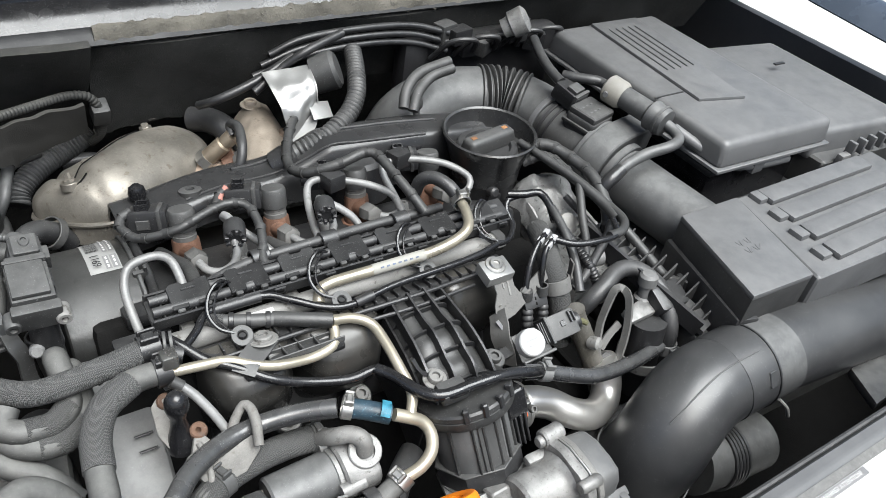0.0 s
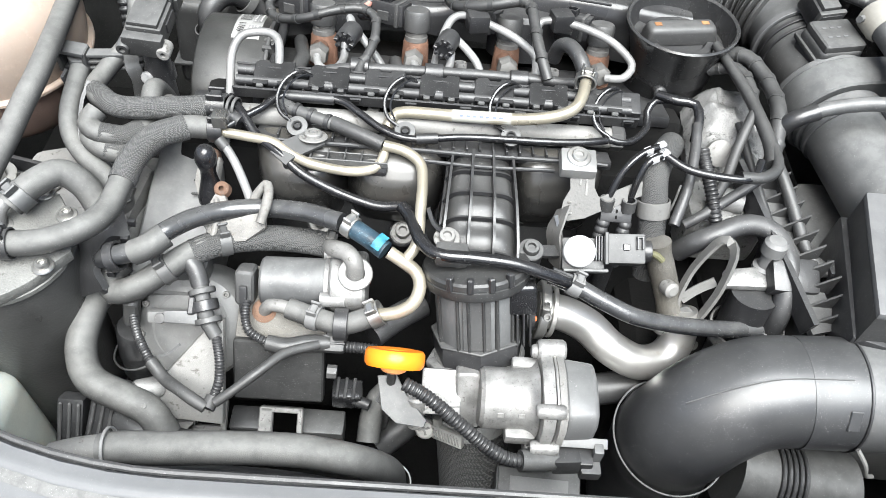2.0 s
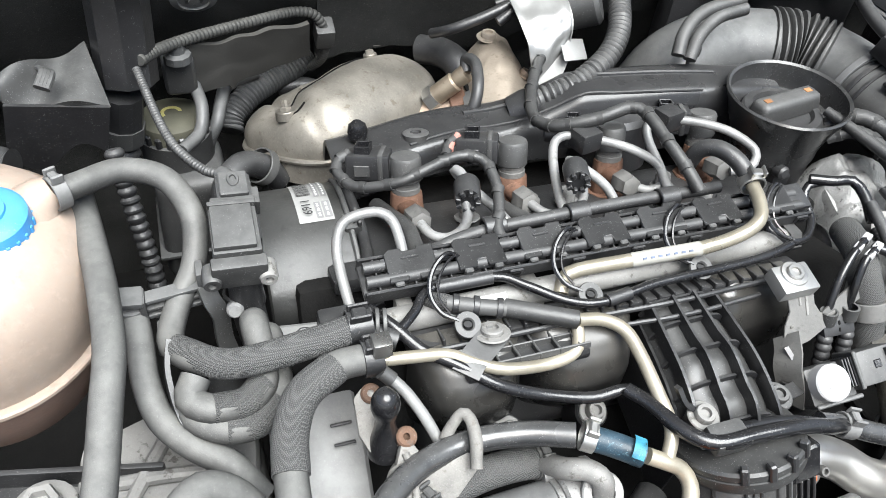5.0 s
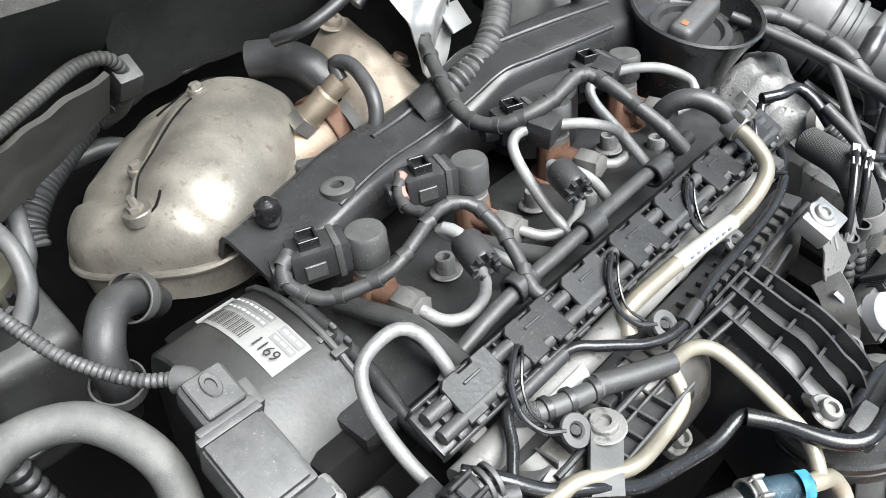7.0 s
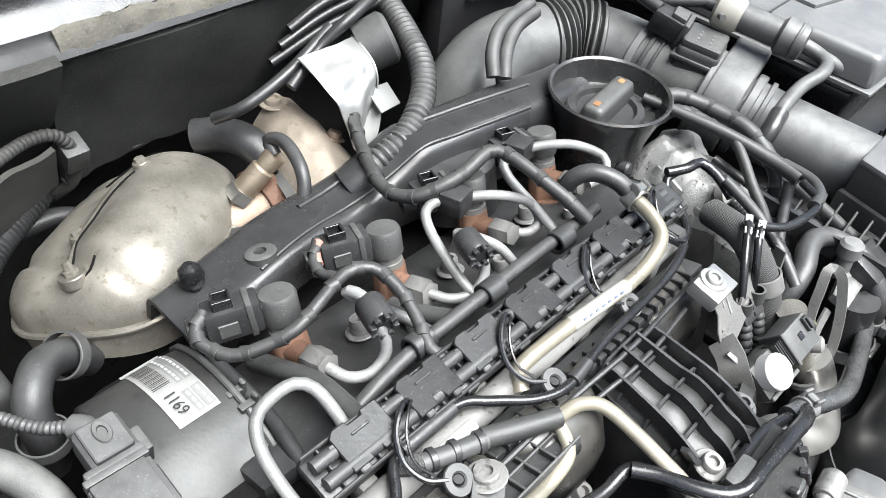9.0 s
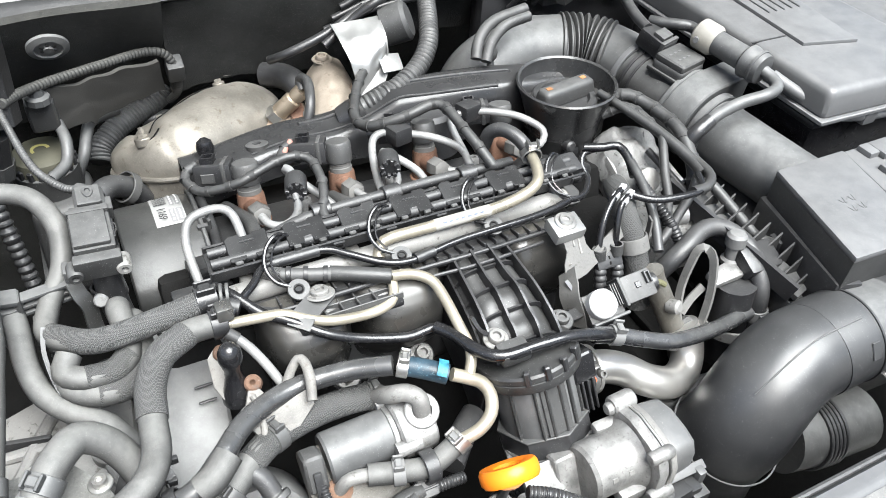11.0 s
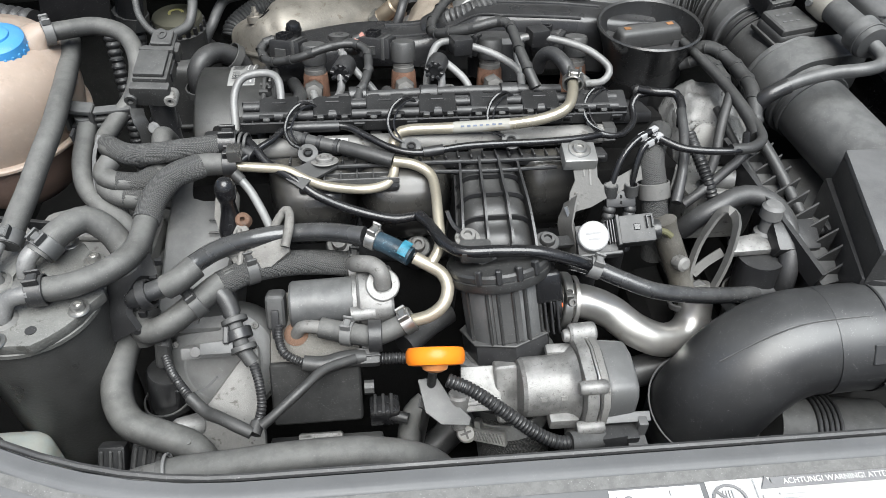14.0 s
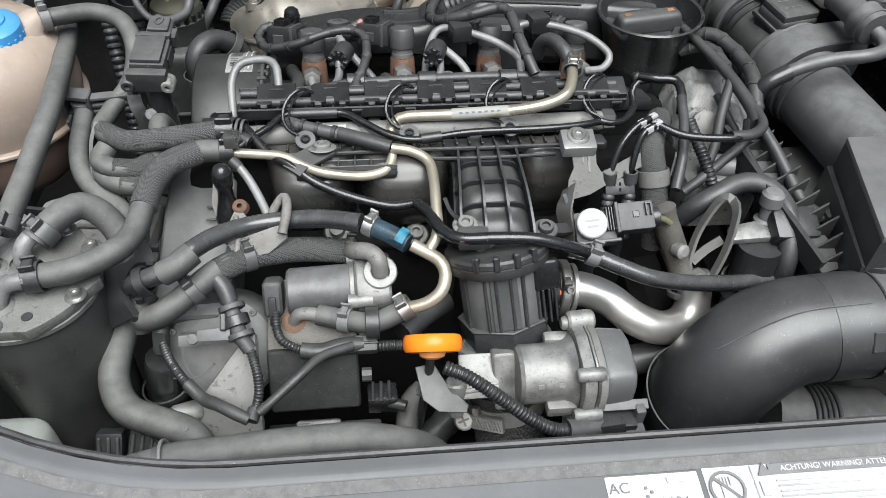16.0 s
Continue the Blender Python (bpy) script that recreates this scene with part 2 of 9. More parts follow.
def spline(pts, step=0.006):
    """Catmull-Rom through the points, resampled evenly."""
    P = [Vector(p) for p in pts]
    if len(P) == 2:
        n = max(1, int((P[1] - P[0]).length / step))
        return [P[0].lerp(P[1], i / n) for i in range(n + 1)]
    Q = [P[0] * 2 - P[1]] + P + [P[-1] * 2 - P[-2]]
    out = []
    for i in range(1, len(Q) - 2):
        a, b, c, d = Q[i - 1:i + 3]
        n = max(2, int((c - b).length / step))
        for k in range(n):
            t = k / n
            out.append(0.5 * ((2 * b) + (c - a) * t + (2 * a - 5 * b + 4 * c - d) * t * t + (3 * b - a - 3 * c + d) * t ** 3))
    out.append(P[-1])
    return out


GAUGE = 0.8   # true gauge of the thin hoses and pipes


def tube_bm(pts, r, sides=12, step=0.006, ribs=0.0, rib_depth=0.0, bm=None, ends=None, cap=True, flat=1.0, wobble=0.0):
    """A swept round tube; ribs: length of one corrugation; ends: radii at start and end; flat: squash across."""
    bm = bm or bmesh.new()
    if r < 0.03 and not ends:
        r *= GAUGE
    if ribs:
        step = min(step, ribs / 4)
    line = spline(pts, step)
    n = len(line)
    t0 = (line[1] - line[0]).normalized()
    nrm = t0.orthogonal().normalized() if abs(t0.z) > 0.9 else t0.cross(Vector((0, 0, 1))).normalized()
    prev, s, rings = t0, 0.0, []
    for i, p in enumerate(line):
        t = (line[min(i + 1, n - 1)] - line[max(i - 1, 0)]).normalized()
        nrm = (prev.rotation_difference(t) @ nrm)
        nrm = (nrm - t * nrm.dot(t)).normalized()
        bn = t.cross(nrm)
        prev = t
        if i:
            s += (p - line[i - 1]).length
        rad = r
        if ends:
            rad = ends[0] + (ends[1] - ends[0]) * i / (n - 1)
        if ribs:
            ph = (s / ribs) % 1.0
            rad -= rib_depth * (0.5 + 0.5 * math.cos(ph * math.tau)) ** 2
        if wobble:
            rad *= 1 + wobble * noise.noise(p * 60)
        rings.append([bm.verts.new(p + (nrm * math.cos(q) + bn * math.sin(q) * flat) * rad) for q in (math.tau * k / sides for k in range(sides))])
    for a, b in zip(rings, rings[1:]):
        for k in range(sides):
            bm.faces.new((a[k], a[(k + 1) % sides], b[(k + 1) % sides], b[k]))
    if cap:
        bm.faces.new(rings[0][::-1])
        bm.faces.new(rings[-1])
    return bm


def lathe_bm(profile, m, sides=24, bm=None, sweep=360.0):
    """Turns (radius, height) pairs round the z of the pose m."""
    bm = bm or bmesh.new()
    full = sweep >= 359.9
    cnt = sides if full else sides + 1
    rings = []
    for r, h in profile:
        if r < 1e-6:
            rings.append([bm.verts.new(m @ Vector((0, 0, h)))])
        else:
            rings.append([bm.verts.new(m @ Vector((r * math.cos(q), r * math.sin(q), h))) for q in (radians(sweep) * k / sides for k in range(cnt))])
    for a, b in zip(rings, rings[1:]):
        for k in range(sides):
            k2 = (k + 1) % cnt
            if len(a) == 1 and len(b) == 1:
                continue
            if len(a) == 1:
                bm.faces.new((a[0], b[k], b[k2])[::-1])
            elif len(b) == 1:
                bm.faces.new((a[k], a[k2], b[0])[::-1][::-1])
            else:
                bm.faces.new((a[k], a[k2], b[k2], b[k]))
    return bm


def box_bm(size, m, bevel=0.002, segs=2, taper=(1, 1), bm=None):
    """A box centred on the pose m with rounded edges; taper scales its top."""
    tmp = bmesh.new()
    bmesh.ops.create_cube(tmp, size=1)
    for v in tmp.verts:
        k = taper if v.co.z > 0 else (1, 1)
        v.co = Vector((v.co.x * size[0] * k[0], v.co.y * size[1] * k[1], v.co.z * size[2]))
    if bevel:
        bmesh.ops.bevel(tmp, geom=tmp.edges[:], offset=min(bevel, min(size) * 0.45), segments=segs, affect="EDGES", profile=0.6)
    bmesh.ops.transform(tmp, matrix=m, verts=tmp.verts)
    return merge(bm, tmp)


def merge(bm, tmp):
    if bm is None:
        return tmp
    me = bpy.data.meshes.new("tmp")
    tmp.to_mesh(me)
    tmp.free()
    bm.from_mesh(me)
    bpy.data.meshes.remove(me)
    return bm


def slab_bm(outline, m, height, bevel=0.002, segs=2, bm=None, top=1.0):
    """An outline in the pose's xy, raised along its z by height; top scales the upper outline."""
    tmp = bmesh.new()
    cx = sum(p[0] for p in outline) / len(outline)
    cy = sum(p[1] for p in outline) / len(outline)
    lo = [tmp.verts.new((x, y, 0)) for x, y in outline]
    hi = [tmp.verts.new((cx + (x - cx) * top, cy + (y - cy) * top, height)) for x, y in outline]
    n = len(outline)
    tmp.faces.new(lo[::-1])
    tmp.faces.new(hi)
    for k in range(n):
        tmp.faces.new((lo[k], lo[(k + 1) % n], hi[(k + 1) % n], hi[k]))
    bmesh.ops.recalc_face_normals(tmp, faces=tmp.faces)
    if bevel:
        edges = [e for e in tmp.edges if e.calc_face_angle(0) > 0.5]
        bmesh.ops.bevel(tmp, geom=edges, offset=bevel, segments=segs, affect="EDGES", profile=0.6)
    bmesh.ops.transform(tmp, matrix=m, verts=tmp.verts)
    return merge(bm, tmp)


def ring_bm(m, r, w, thick, sides=20, bm=None):
    """A flat band (hose clamp, flange): radius r, width w along z, wall thick."""
    h = w / 2
    e = min(thick, w) * 0.25
    return lathe_bm([(r, -h), (r + thick - e, -h), (r + thick, -h + e), (r + thick, h - e), (r + thick - e, h), (r, h), (r, -h)], m, sides, bm)


def bolt_bm(m, r=0.006, h=0.005, washer=True, bm=None, torx=True):
    """A screw head on a washer with a star recess."""
    bm = bm or bmesh.new()
    if washer:
        lathe_bm([(0, 0), (r * 1.55, 0), (r * 1.6, 0.0006), (r * 1.5, 0.0014), (r, 0.0016)], m, 20, bm)
    prof = [(r * 0.99, 0.001), (r, h * 0.8), (r * 0.9, h), (r * 0.55, h), (r * 0.5, h * 0.55), (0, h * 0.5)]
    lathe_bm(prof, m, 12 if torx else 6, bm)
    return bm


def grid_bm(fn, nu, nv, bm=None, thick=0.0):
    """A sheet from fn(u, v) with u, v from 0 to 1."""
    bm = bm or bmesh.new()
    vs = [[bm.verts.new(fn(i / nu, j / nv)) for j in range(nv + 1)] for i in range(nu + 1)]
    fs = [bm.faces.new((vs[i][j], vs[i + 1][j], vs[i + 1][j + 1], vs[i][j + 1])) for i in range(nu) for j in range(nv)]
    if thick:
        bmesh.ops.recalc_face_normals(bm, faces=fs)
        bmesh.ops.solidify(bm, geom=fs, thickness=thick)
    return bm


def ribbon_bm(pts, width, thick, up=(0, 0, 1), step=0.004, bm=None):
    """A flat strap bent along points; up: the way its face looks."""
    tmp = bmesh.new()
    line = spline(pts, step)
    n = len(line)
    rings = []
    for i, p in enumerate(line):
        t = (line[min(i + 1, n - 1)] - line[max(i - 1, 0)]).normalized()
        side = t.cross(Vector(up))
        if side.length < 1e-3:
            side = t.orthogonal()
        side.normalize()
        u = side.cross(t)
        rings.append([tmp.verts.new(p + side * a * width / 2 + u * b * thick / 2) for a, b in ((-1, -1), (1, -1), (1, 1), (-1, 1))])
    for a, b in zip(rings, rings[1:]):
        for k in range(4):
            tmp.faces.new((a[k], a[(k + 1) % 4], b[(k + 1) % 4], b[k]))
    tmp.faces.new(rings[0][::-1])
    tmp.faces.new(rings[-1])
    bmesh.ops.recalc_face_normals(tmp, faces=tmp.faces)
    return merge(bm, tmp)


def hose(name, pts, r, material, label, category="hose", group="", **kw):
    return solo(name, tube_bm(pts, r, **kw), material, label, category, group)


def loom(name, pts, r, material, label, category="cable", group="", wrap=0.011, **kw):
    """A cloth-taped wiring loom with the overlapping turns of its tape."""
    ob = thing(name, pts[0], label, category, group)
    part("loom", tube_bm(pts, r, **kw), material, ob)
    line = spline(pts, wrap)
    for i in range(1, len(line) - 1, 2):
        ax = line[i + 1] - line[i - 1]
        if ax.length > 1e-4:
            side = ax.cross(Vector((0.2, 0.3, 1))).normalized()
            part("tape_wrap", ring_bm(frame_of(line[i], ax.normalized() + side * 0.35), r * GAUGE * 0.99, 0.007, 0.0006, 12), material, ob)
    return ob


def clamp_at(name, at, axis, r, parent=None, w=0.011, tang=True, up=(0, 0, 1), material=None):
    """A spring band clamp with two tangs."""
    m = frame_of(at, axis, up)
    r *= GAUGE
    w *= 0.85
    bm = ring_bm(m, r, w, 0.0014)
    if tang:
        box_bm((0.004, 0.008, w * 0.6), m @ Matrix.Translation((r + 0.0022, 0, 0)), 0.001, 1, bm=bm)
        box_bm((0.006, 0.002, w * 0.9), m @ Matrix.Translation((r + 0.003, 0.005, 0)), 0.0008, 1, bm=bm)
        box_bm((0.006, 0.002, w * 0.9), m @ Matrix.Translation((r + 0.003, -0.005, 0)), 0.0008, 1, bm=bm)
    return bm

# ---- courses of the hoses and pipes ----
hoseA = [(-0.203, -0.240, 0.793), (-0.189, -0.239, 0.793), (-0.163, -0.235, 0.794), (-0.138, -0.223, 0.797), (-0.126, -0.202, 0.796), (-0.123, -0.175, 0.798), (-0.119, -0.152, 0.803), (-0.108, -0.131, 0.806), (-0.087, -0.117, 0.806), (-0.063, -0.113, 0.803)]
hoseB = [(-0.066, -0.093, 0.810), (-0.098, -0.099, 0.810), (-0.145, -0.099, 0.806), (-0.175, -0.075, 0.800), (-0.172, -0.047, 0.802), (-0.157, -0.022, 0.815), (-0.153, 0.002, 0.835), (-0.166, 0.028, 0.847), (-0.191, 0.035, 0.853), (-0.214, 0.022, 0.857), (-0.227, 0.015, 0.858)]
coilB1 = [(-0.165, -0.099, 0.800), (-0.170, -0.110, 0.795), (-0.158, -0.119, 0.793), (-0.140, -0.117, 0.790), (-0.128, -0.106, 0.790), (-0.126, -0.088, 0.795), (-0.127, -0.066, 0.800)]
coilB2 = [(-0.172, -0.101, 0.785), (-0.168, -0.117, 0.785), (-0.153, -0.127, 0.783), (-0.136, -0.126, 0.780), (-0.122, -0.114, 0.779), (-0.118, -0.094, 0.782), (-0.119, -0.068, 0.785)]
hoseD = [(-0.197, -0.040, 0.800), (-0.195, -0.062, 0.797), (-0.194, -0.088, 0.790), (-0.188, -0.110, 0.781), (-0.172, -0.128, 0.773), (-0.153, -0.142, 0.766), (-0.139, -0.157, 0.750)]
hoseE = [(-0.197, -0.204, 0.795), (-0.184, -0.188, 0.802), (-0.169, -0.174, 0.802), (-0.155, -0.174, 0.791), (-0.145, -0.181, 0.776), (-0.139, -0.191, 0.762), (-0.136, -0.200, 0.748), (-0.137, -0.204, 0.730)]
pipe1 = [(-0.228, -0.191, 0.800), (-0.230, -0.200, 0.798), (-0.233, -0.206, 0.792), (-0.232, -0.213, 0.785), (-0.231, -0.214, 0.777)]
pipe2 = [(-0.197, -0.198, 0.797), (-0.202, -0.202, 0.796), (-0.206, -0.207, 0.792), (-0.208, -0.210, 0.785), (-0.209, -0.212, 0.777)]
pipe3 = [(-0.192, -0.244, 0.796), (-0.201, -0.245, 0.795), (-0.208, -0.246, 0.792), (-0.213, -0.249, 0.785), (-0.215, -0.252, 0.777)]
hoseF = [(-0.151, -0.033, 0.700), (-0.146, -0.091, 0.700), (-0.146, -0.147, 0.705), (-0.151, -0.199, 0.705), (-0.156, -0.236, 0.700), (-0.156, -0.262, 0.690), (-0.143, -0.284, 0.685), (-0.119, -0.294, 0.680), (-0.096, -0.301, 0.672), (-0.082, -0.313, 0.655)]
hot = [(-0.140, -0.206, 0.738), (-0.137, -0.216, 0.752), (-0.124, -0.222, 0.765), (-0.106, -0.220, 0.772), (-0.087, -0.208, 0.780), (-0.070, -0.189, 0.777), (-0.046, -0.173, 0.772), (-0.015, -0.166, 0.770), (0.018, -0.172, 0.775), (0.046, -0.184, 0.780)]
bluetape = [(0.053, -0.187, 0.780), (0.068, -0.196, 0.778), (0.082, -0.205, 0.775)]
teepipe = [(0.085, -0.206, 0.775), (0.097, -0.211, 0.770), (0.107, -0.215, 0.764), (0.111, -0.223, 0.757), (0.107, -0.233, 0.748), (0.095, -0.238, 0.740), (0.077, -0.238, 0.734)]
sleeve1 = [(-0.106, -0.222, 0.772), (-0.096, -0.220, 0.777), (-0.084, -0.210, 0.781)]
rib = [(-0.129, -0.205, 0.735), (-0.136, -0.215, 0.730), (-0.130, -0.228, 0.728), (-0.113, -0.229, 0.735), (-0.090, -0.216, 0.745), (-0.071, -0.203, 0.752), (-0.048, -0.189, 0.752), (-0.017, -0.179, 0.748), (0.011, -0.174, 0.742), (0.034, -0.174, 0.738)]
elbow = [(0.034, -0.174, 0.738), (0.046, -0.175, 0.737), (0.054, -0.183, 0.735), (0.057, -0.197, 0.728)]
tbranch = [(-0.074, -0.207, 0.752), (-0.066, -0.215, 0.745), (-0.062, -0.223, 0.737)]
tbranch2 = [(-0.062, -0.223, 0.737), (-0.057, -0.239, 0.727), (-0.052, -0.249, 0.718)]
tbranch3 = [(-0.053, -0.248, 0.720), (-0.047, -0.254, 0.713)]
corr1 = [(-0.046, -0.256, 0.714), (-0.041, -0.272, 0.708), (-0.039, -0.287, 0.702), (-0.042, -0.298, 0.695), (-0.045, -0.307, 0.693)]
corr2 = [(-0.123, -0.227, 0.700), (-0.113, -0.249, 0.698), (-0.097, -0.271, 0.696), (-0.084, -0.283, 0.692)]
corr3 = [(-0.027, -0.226, 0.725), (-0.026, -0.239, 0.719), (-0.021, -0.249, 0.715), (-0.007, -0.255, 0.710)]
harn3 = [(-0.007, -0.255, 0.710), (0.009, -0.257, 0.709), (0.024, -0.253, 0.709), (0.042, -0.250, 0.707)]
harn4 = [(0.034, -0.255, 0.712), (0.011, -0.268, 0.718), (-0.005, -0.285, 0.719), (-0.022, -0.298, 0.712), (-0.037, -0.307, 0.704)]
corr5 = [(0.041, -0.248, 0.700), (0.064, -0.249, 0.702), (0.080, -0.249, 0.700)]
kpipe = [(-0.014, -0.225, 0.710), (-0.009, -0.226, 0.720), (-0.001, -0.227, 0.722), (0.011, -0.230, 0.722)]
khose = [(0.007, -0.229, 0.722), (0.029, -0.236, 0.722), (0.051, -0.242, 0.724), (0.070, -0.239, 0.730), (0.078, -0.237, 0.734)]
fronthose = [(-0.094, -0.366, 0.741), (-0.078, -0.364, 0.743), (-0.050, -0.363, 0.744), (-0.020, -0.361, 0.745), (0.010, -0.359, 0.744), (0.040, -0.358, 0.742), (0.068, -0.357, 0.732), (0.086, -0.352, 0.712), (0.097, -0.345, 0.685), (0.100, -0.338, 0.655), (0.101, -0.334, 0.62)]
harnmain = [(-0.032, -0.115, 0.803), (-0.018, -0.125, 0.800), (-0.008, -0.132, 0.797), (0.010, -0.144, 0.790), (0.037, -0.151, 0.780), (0.070, -0.159, 0.775), (0.093, -0.161, 0.778), (0.104, -0.172, 0.776), (0.113, -0.193, 0.774), (0.124, -0.203, 0.775), (0.154, -0.205, 0.775), (0.184, -0.206, 0.772), (0.214, -0.213, 0.768)]
righthose = [(0.212, -0.212, 0.768), (0.232, -0.217, 0.764), (0.255, -0.225, 0.757), (0.288, -0.232, 0.747), (0.342, -0.227, 0.733), (0.412, -0.215, 0.720)]
egrtube = [(0.210, -0.208, 0.716), (0.232, -0.209, 0.714), (0.255, -0.215, 0.706), (0.276, -0.228, 0.695), (0.300, -0.234, 0.686), (0.321, -0.228, 0.683), (0.333, -0.218, 0.690), (0.336, -0.208, 0.704), (0.333, -0.200, 0.716)]
thick3 = [(0.318, -0.085, 0.800), (0.302, -0.114, 0.809), (0.296, -0.131, 0.803), (0.2985, -0.146, 0.784), (0.302, -0.157, 0.757), (0.307, -0.164, 0.72)]
harnR1 = [(0.297, -0.124, 0.825), (0.318, -0.138, 0.822), (0.350, -0.144, 0.822), (0.369, -0.141, 0.822), (0.379, -0.123, 0.823), (0.381, -0.071, 0.826), (0.374, -0.033, 0.832), (0.368, 0.001, 0.836)]
harnR2 = [(0.306, -0.044, 0.820), (0.322, -0.053, 0.822), (0.337, -0.056, 0.822), (0.339, -0.071, 0.818), (0.334, -0.090, 0.810)]
loopR = [(0.256, -0.057, 0.812), (0.253, -0.074, 0.805), (0.265, -0.085, 0.800), (0.284, -0.083, 0.798), (0.298, -0.068, 0.802), (0.299, -0.054, 0.808), (0.306, -0.046, 0.815), (0.320, -0.050, 0.820)]
pair1 = [(0.300, -0.115, 0.826), (0.282, -0.124, 0.823), (0.269, -0.133, 0.813), (0.262, -0.141, 0.799), (0.259, -0.147, 0.783)]
pair2 = [(0.301, -0.125, 0.826), (0.287, -0.131, 0.822), (0.281, -0.137, 0.812), (0.278, -0.143, 0.797), (0.2765, -0.147, 0.783)]
ret = [(-0.039, -0.119, 0.803), (-0.018, -0.122, 0.802), (-0.001, -0.130, 0.798), (0.017, -0.137, 0.795), (0.047, -0.137, 0.790), (0.066, -0.134, 0.792), (0.073, -0.124, 0.795), (0.074, -0.115, 0.800)]
sec = [(0.073, -0.118, 0.804), (0.091, -0.120, 0.801), (0.104, -0.129, 0.797), (0.107, -0.146, 0.793), (0.107, -0.169, 0.788), (0.107, -0.190, 0.782), (0.105, -0.200, 0.776)]
foam = [(0.029, -0.098, 0.806), (0.049, -0.108, 0.806), (0.073, -0.118, 0.804)]
sheath = [(-0.007, -0.087, 0.808), (0.010, -0.094, 0.808), (0.029, -0.100, 0.807)]
gold = [(0.239, -0.052, 0.836), (0.235, -0.070, 0.833), (0.227, -0.084, 0.829), (0.209, -0.090, 0.824), (0.177, -0.091, 0.819), (0.128, -0.084, 0.812), (0.089, -0.082, 0.810), (0.079, -0.083, 0.806), (0.074, -0.091, 0.800)]
blkcable = [(-0.055, -0.113, 0.806), (-0.044, -0.103, 0.808), (-0.030, -0.091, 0.810), (-0.014, -0.076, 0.812), (0.030, -0.076, 0.812), (0.049, -0.087, 0.810), (0.073, -0.103, 0.806), (0.097, -0.109, 0.805), (0.141, -0.104, 0.807), (0.206, -0.102, 0.807), (0.238, -0.098, 0.806), (0.260, -0.092, 0.805)]

# ---- setting ----
T = Matrix.Translation
EU = Vector((0, 0.28, 0.96)).normalized()      # the engine leans to the rear
EF = Vector((0, -0.96, 0.28)).normalized()


def eng(x, y, z):
    """A pose on the engine: z along its lean, x to the car's left side."""
    m = Matrix(((1, 0, 0), tuple(-EF), tuple(EU))).transposed().to_4x4()
    m.translation = (x, y, z)
    return m


solo("ground", box_bm((80, 80, 0.1), T((0, 0, -0.05)), 0), concrete, "pale concrete ground under the car", "ground", kind="structure")


def edge_y(x):
    e = -0.402
    if x < -0.03:
        e += 1.6 * (x + 0.03) ** 2
    if x > 0.75:
        e += 1.2 * (x - 0.75) ** 2
    return e


def carrier(u, v):
    x = -0.5 + 1.75 * u
    prof = [(0.012, 0.62), (0.006, 0.773), (0.0, 0.793), (-0.003, 0.7985), (-0.012, 0.800), (-0.0155, 0.799), (-0.018, 0.796), (-0.03, 0.7945), (-0.10, 0.789), (-0.25, 0.773), (-0.42, 0.735), (-0.46, 0.67), (-0.47, 0.45)]
    k = v * (len(prof) - 1)
    i = min(int(k), len(prof) - 2)
    dy, z = (prof[i][j] + (prof[i + 1][j] - prof[i][j]) * (k - i) for j in (0, 1))
    return Vector((x, edge_y(x) + dy, z))


wall_front = solo("wall_front", grid_bm(carrier, 60, 36), body_paint, "grey plastic lock carrier panel with a raised rear lip", "front panel", kind="structure")
part("lip_seal", tube_bm([(x, edge_y(x) + 0.002, 0.795) for x in [-0.45 + 0.05 * k for k in range(32)]], 0.003, 8, 0.02), rubber_dark, wall_front, "thin black edge seal")
part("dirt_strip", grid_bm(lambda u, v: Vector((-0.45 + 1.6 * u, edge_y(-0.45 + 1.6 * u) - 0.0165 - 0.007 * v, 0.7983 - 0.002 * v)), 40, 3), mat("gritty_dark_dirt", (0.06, 0.06, 0.059), 0.9, vary=0.3, scale=140, dust=0.3, bump=0.5, speck=0.35), wall_front, "gritty dark dirt along the groove")

# rear bulkhead: a soft-coated panel with an uneven lower edge, over a dark gap
def panel_low(x):
    return 0.774 + 0.02 * max(0.0, min(1.0, (x - 0.15) / 0.08)) + 0.003 * math.sin(x * 31) + 0.002 * noise.noise((x * 60, 0, 0)) + 0.0016 * noise.noise((x * 330, 0, 5))


def bulkhead(u, v):
    x = -0.02 + 0.95 * u
    lo = panel_low(x)
    z = lo + (0.89 - lo) * v
    return Vector((x, 0.286 - 0.034 * v + 0.004 * math.sin(x * 23 + v * 3), z))


wall_back = solo("wall_back", grid_bm(bulkhead, 300, 10, thick=0.008), body_dark, "dark soft-coated bulkhead panel with a frayed lower edge", "bulkhead", kind="structure")
felt = mat("dusty_felt", (0.05, 0.048, 0.044), 0.95, vary=0.5, scale=120, dust=0.5, dust_color=(0.17, 0.165, 0.152), bump=1.0, bump_scale=900, speck=0.5, spec=0.1)
part("felt_edge", tube_bm([bulkhead(k / 240, 0.0) + Vector((0, -0.004, 0.001)) for k in range(241)], 0.0046, 8, 0.004, wobble=0.5), felt, wall_back, "dusty frayed felt edge")
solo("wall_back_left", grid_bm(lambda u, v: Vector((-0.5 + 0.48 * u, 0.325 - 0.095 * v + 0.003 * math.sin(u * 19 + v * 5) - 0.02 * (1 - u), 0.75 + 0.155 * v)), 40, 10, thick=0.008), body_dark, "dark soft-coated bulkhead beside the brake reservoir", "bulkhead", kind="structure")
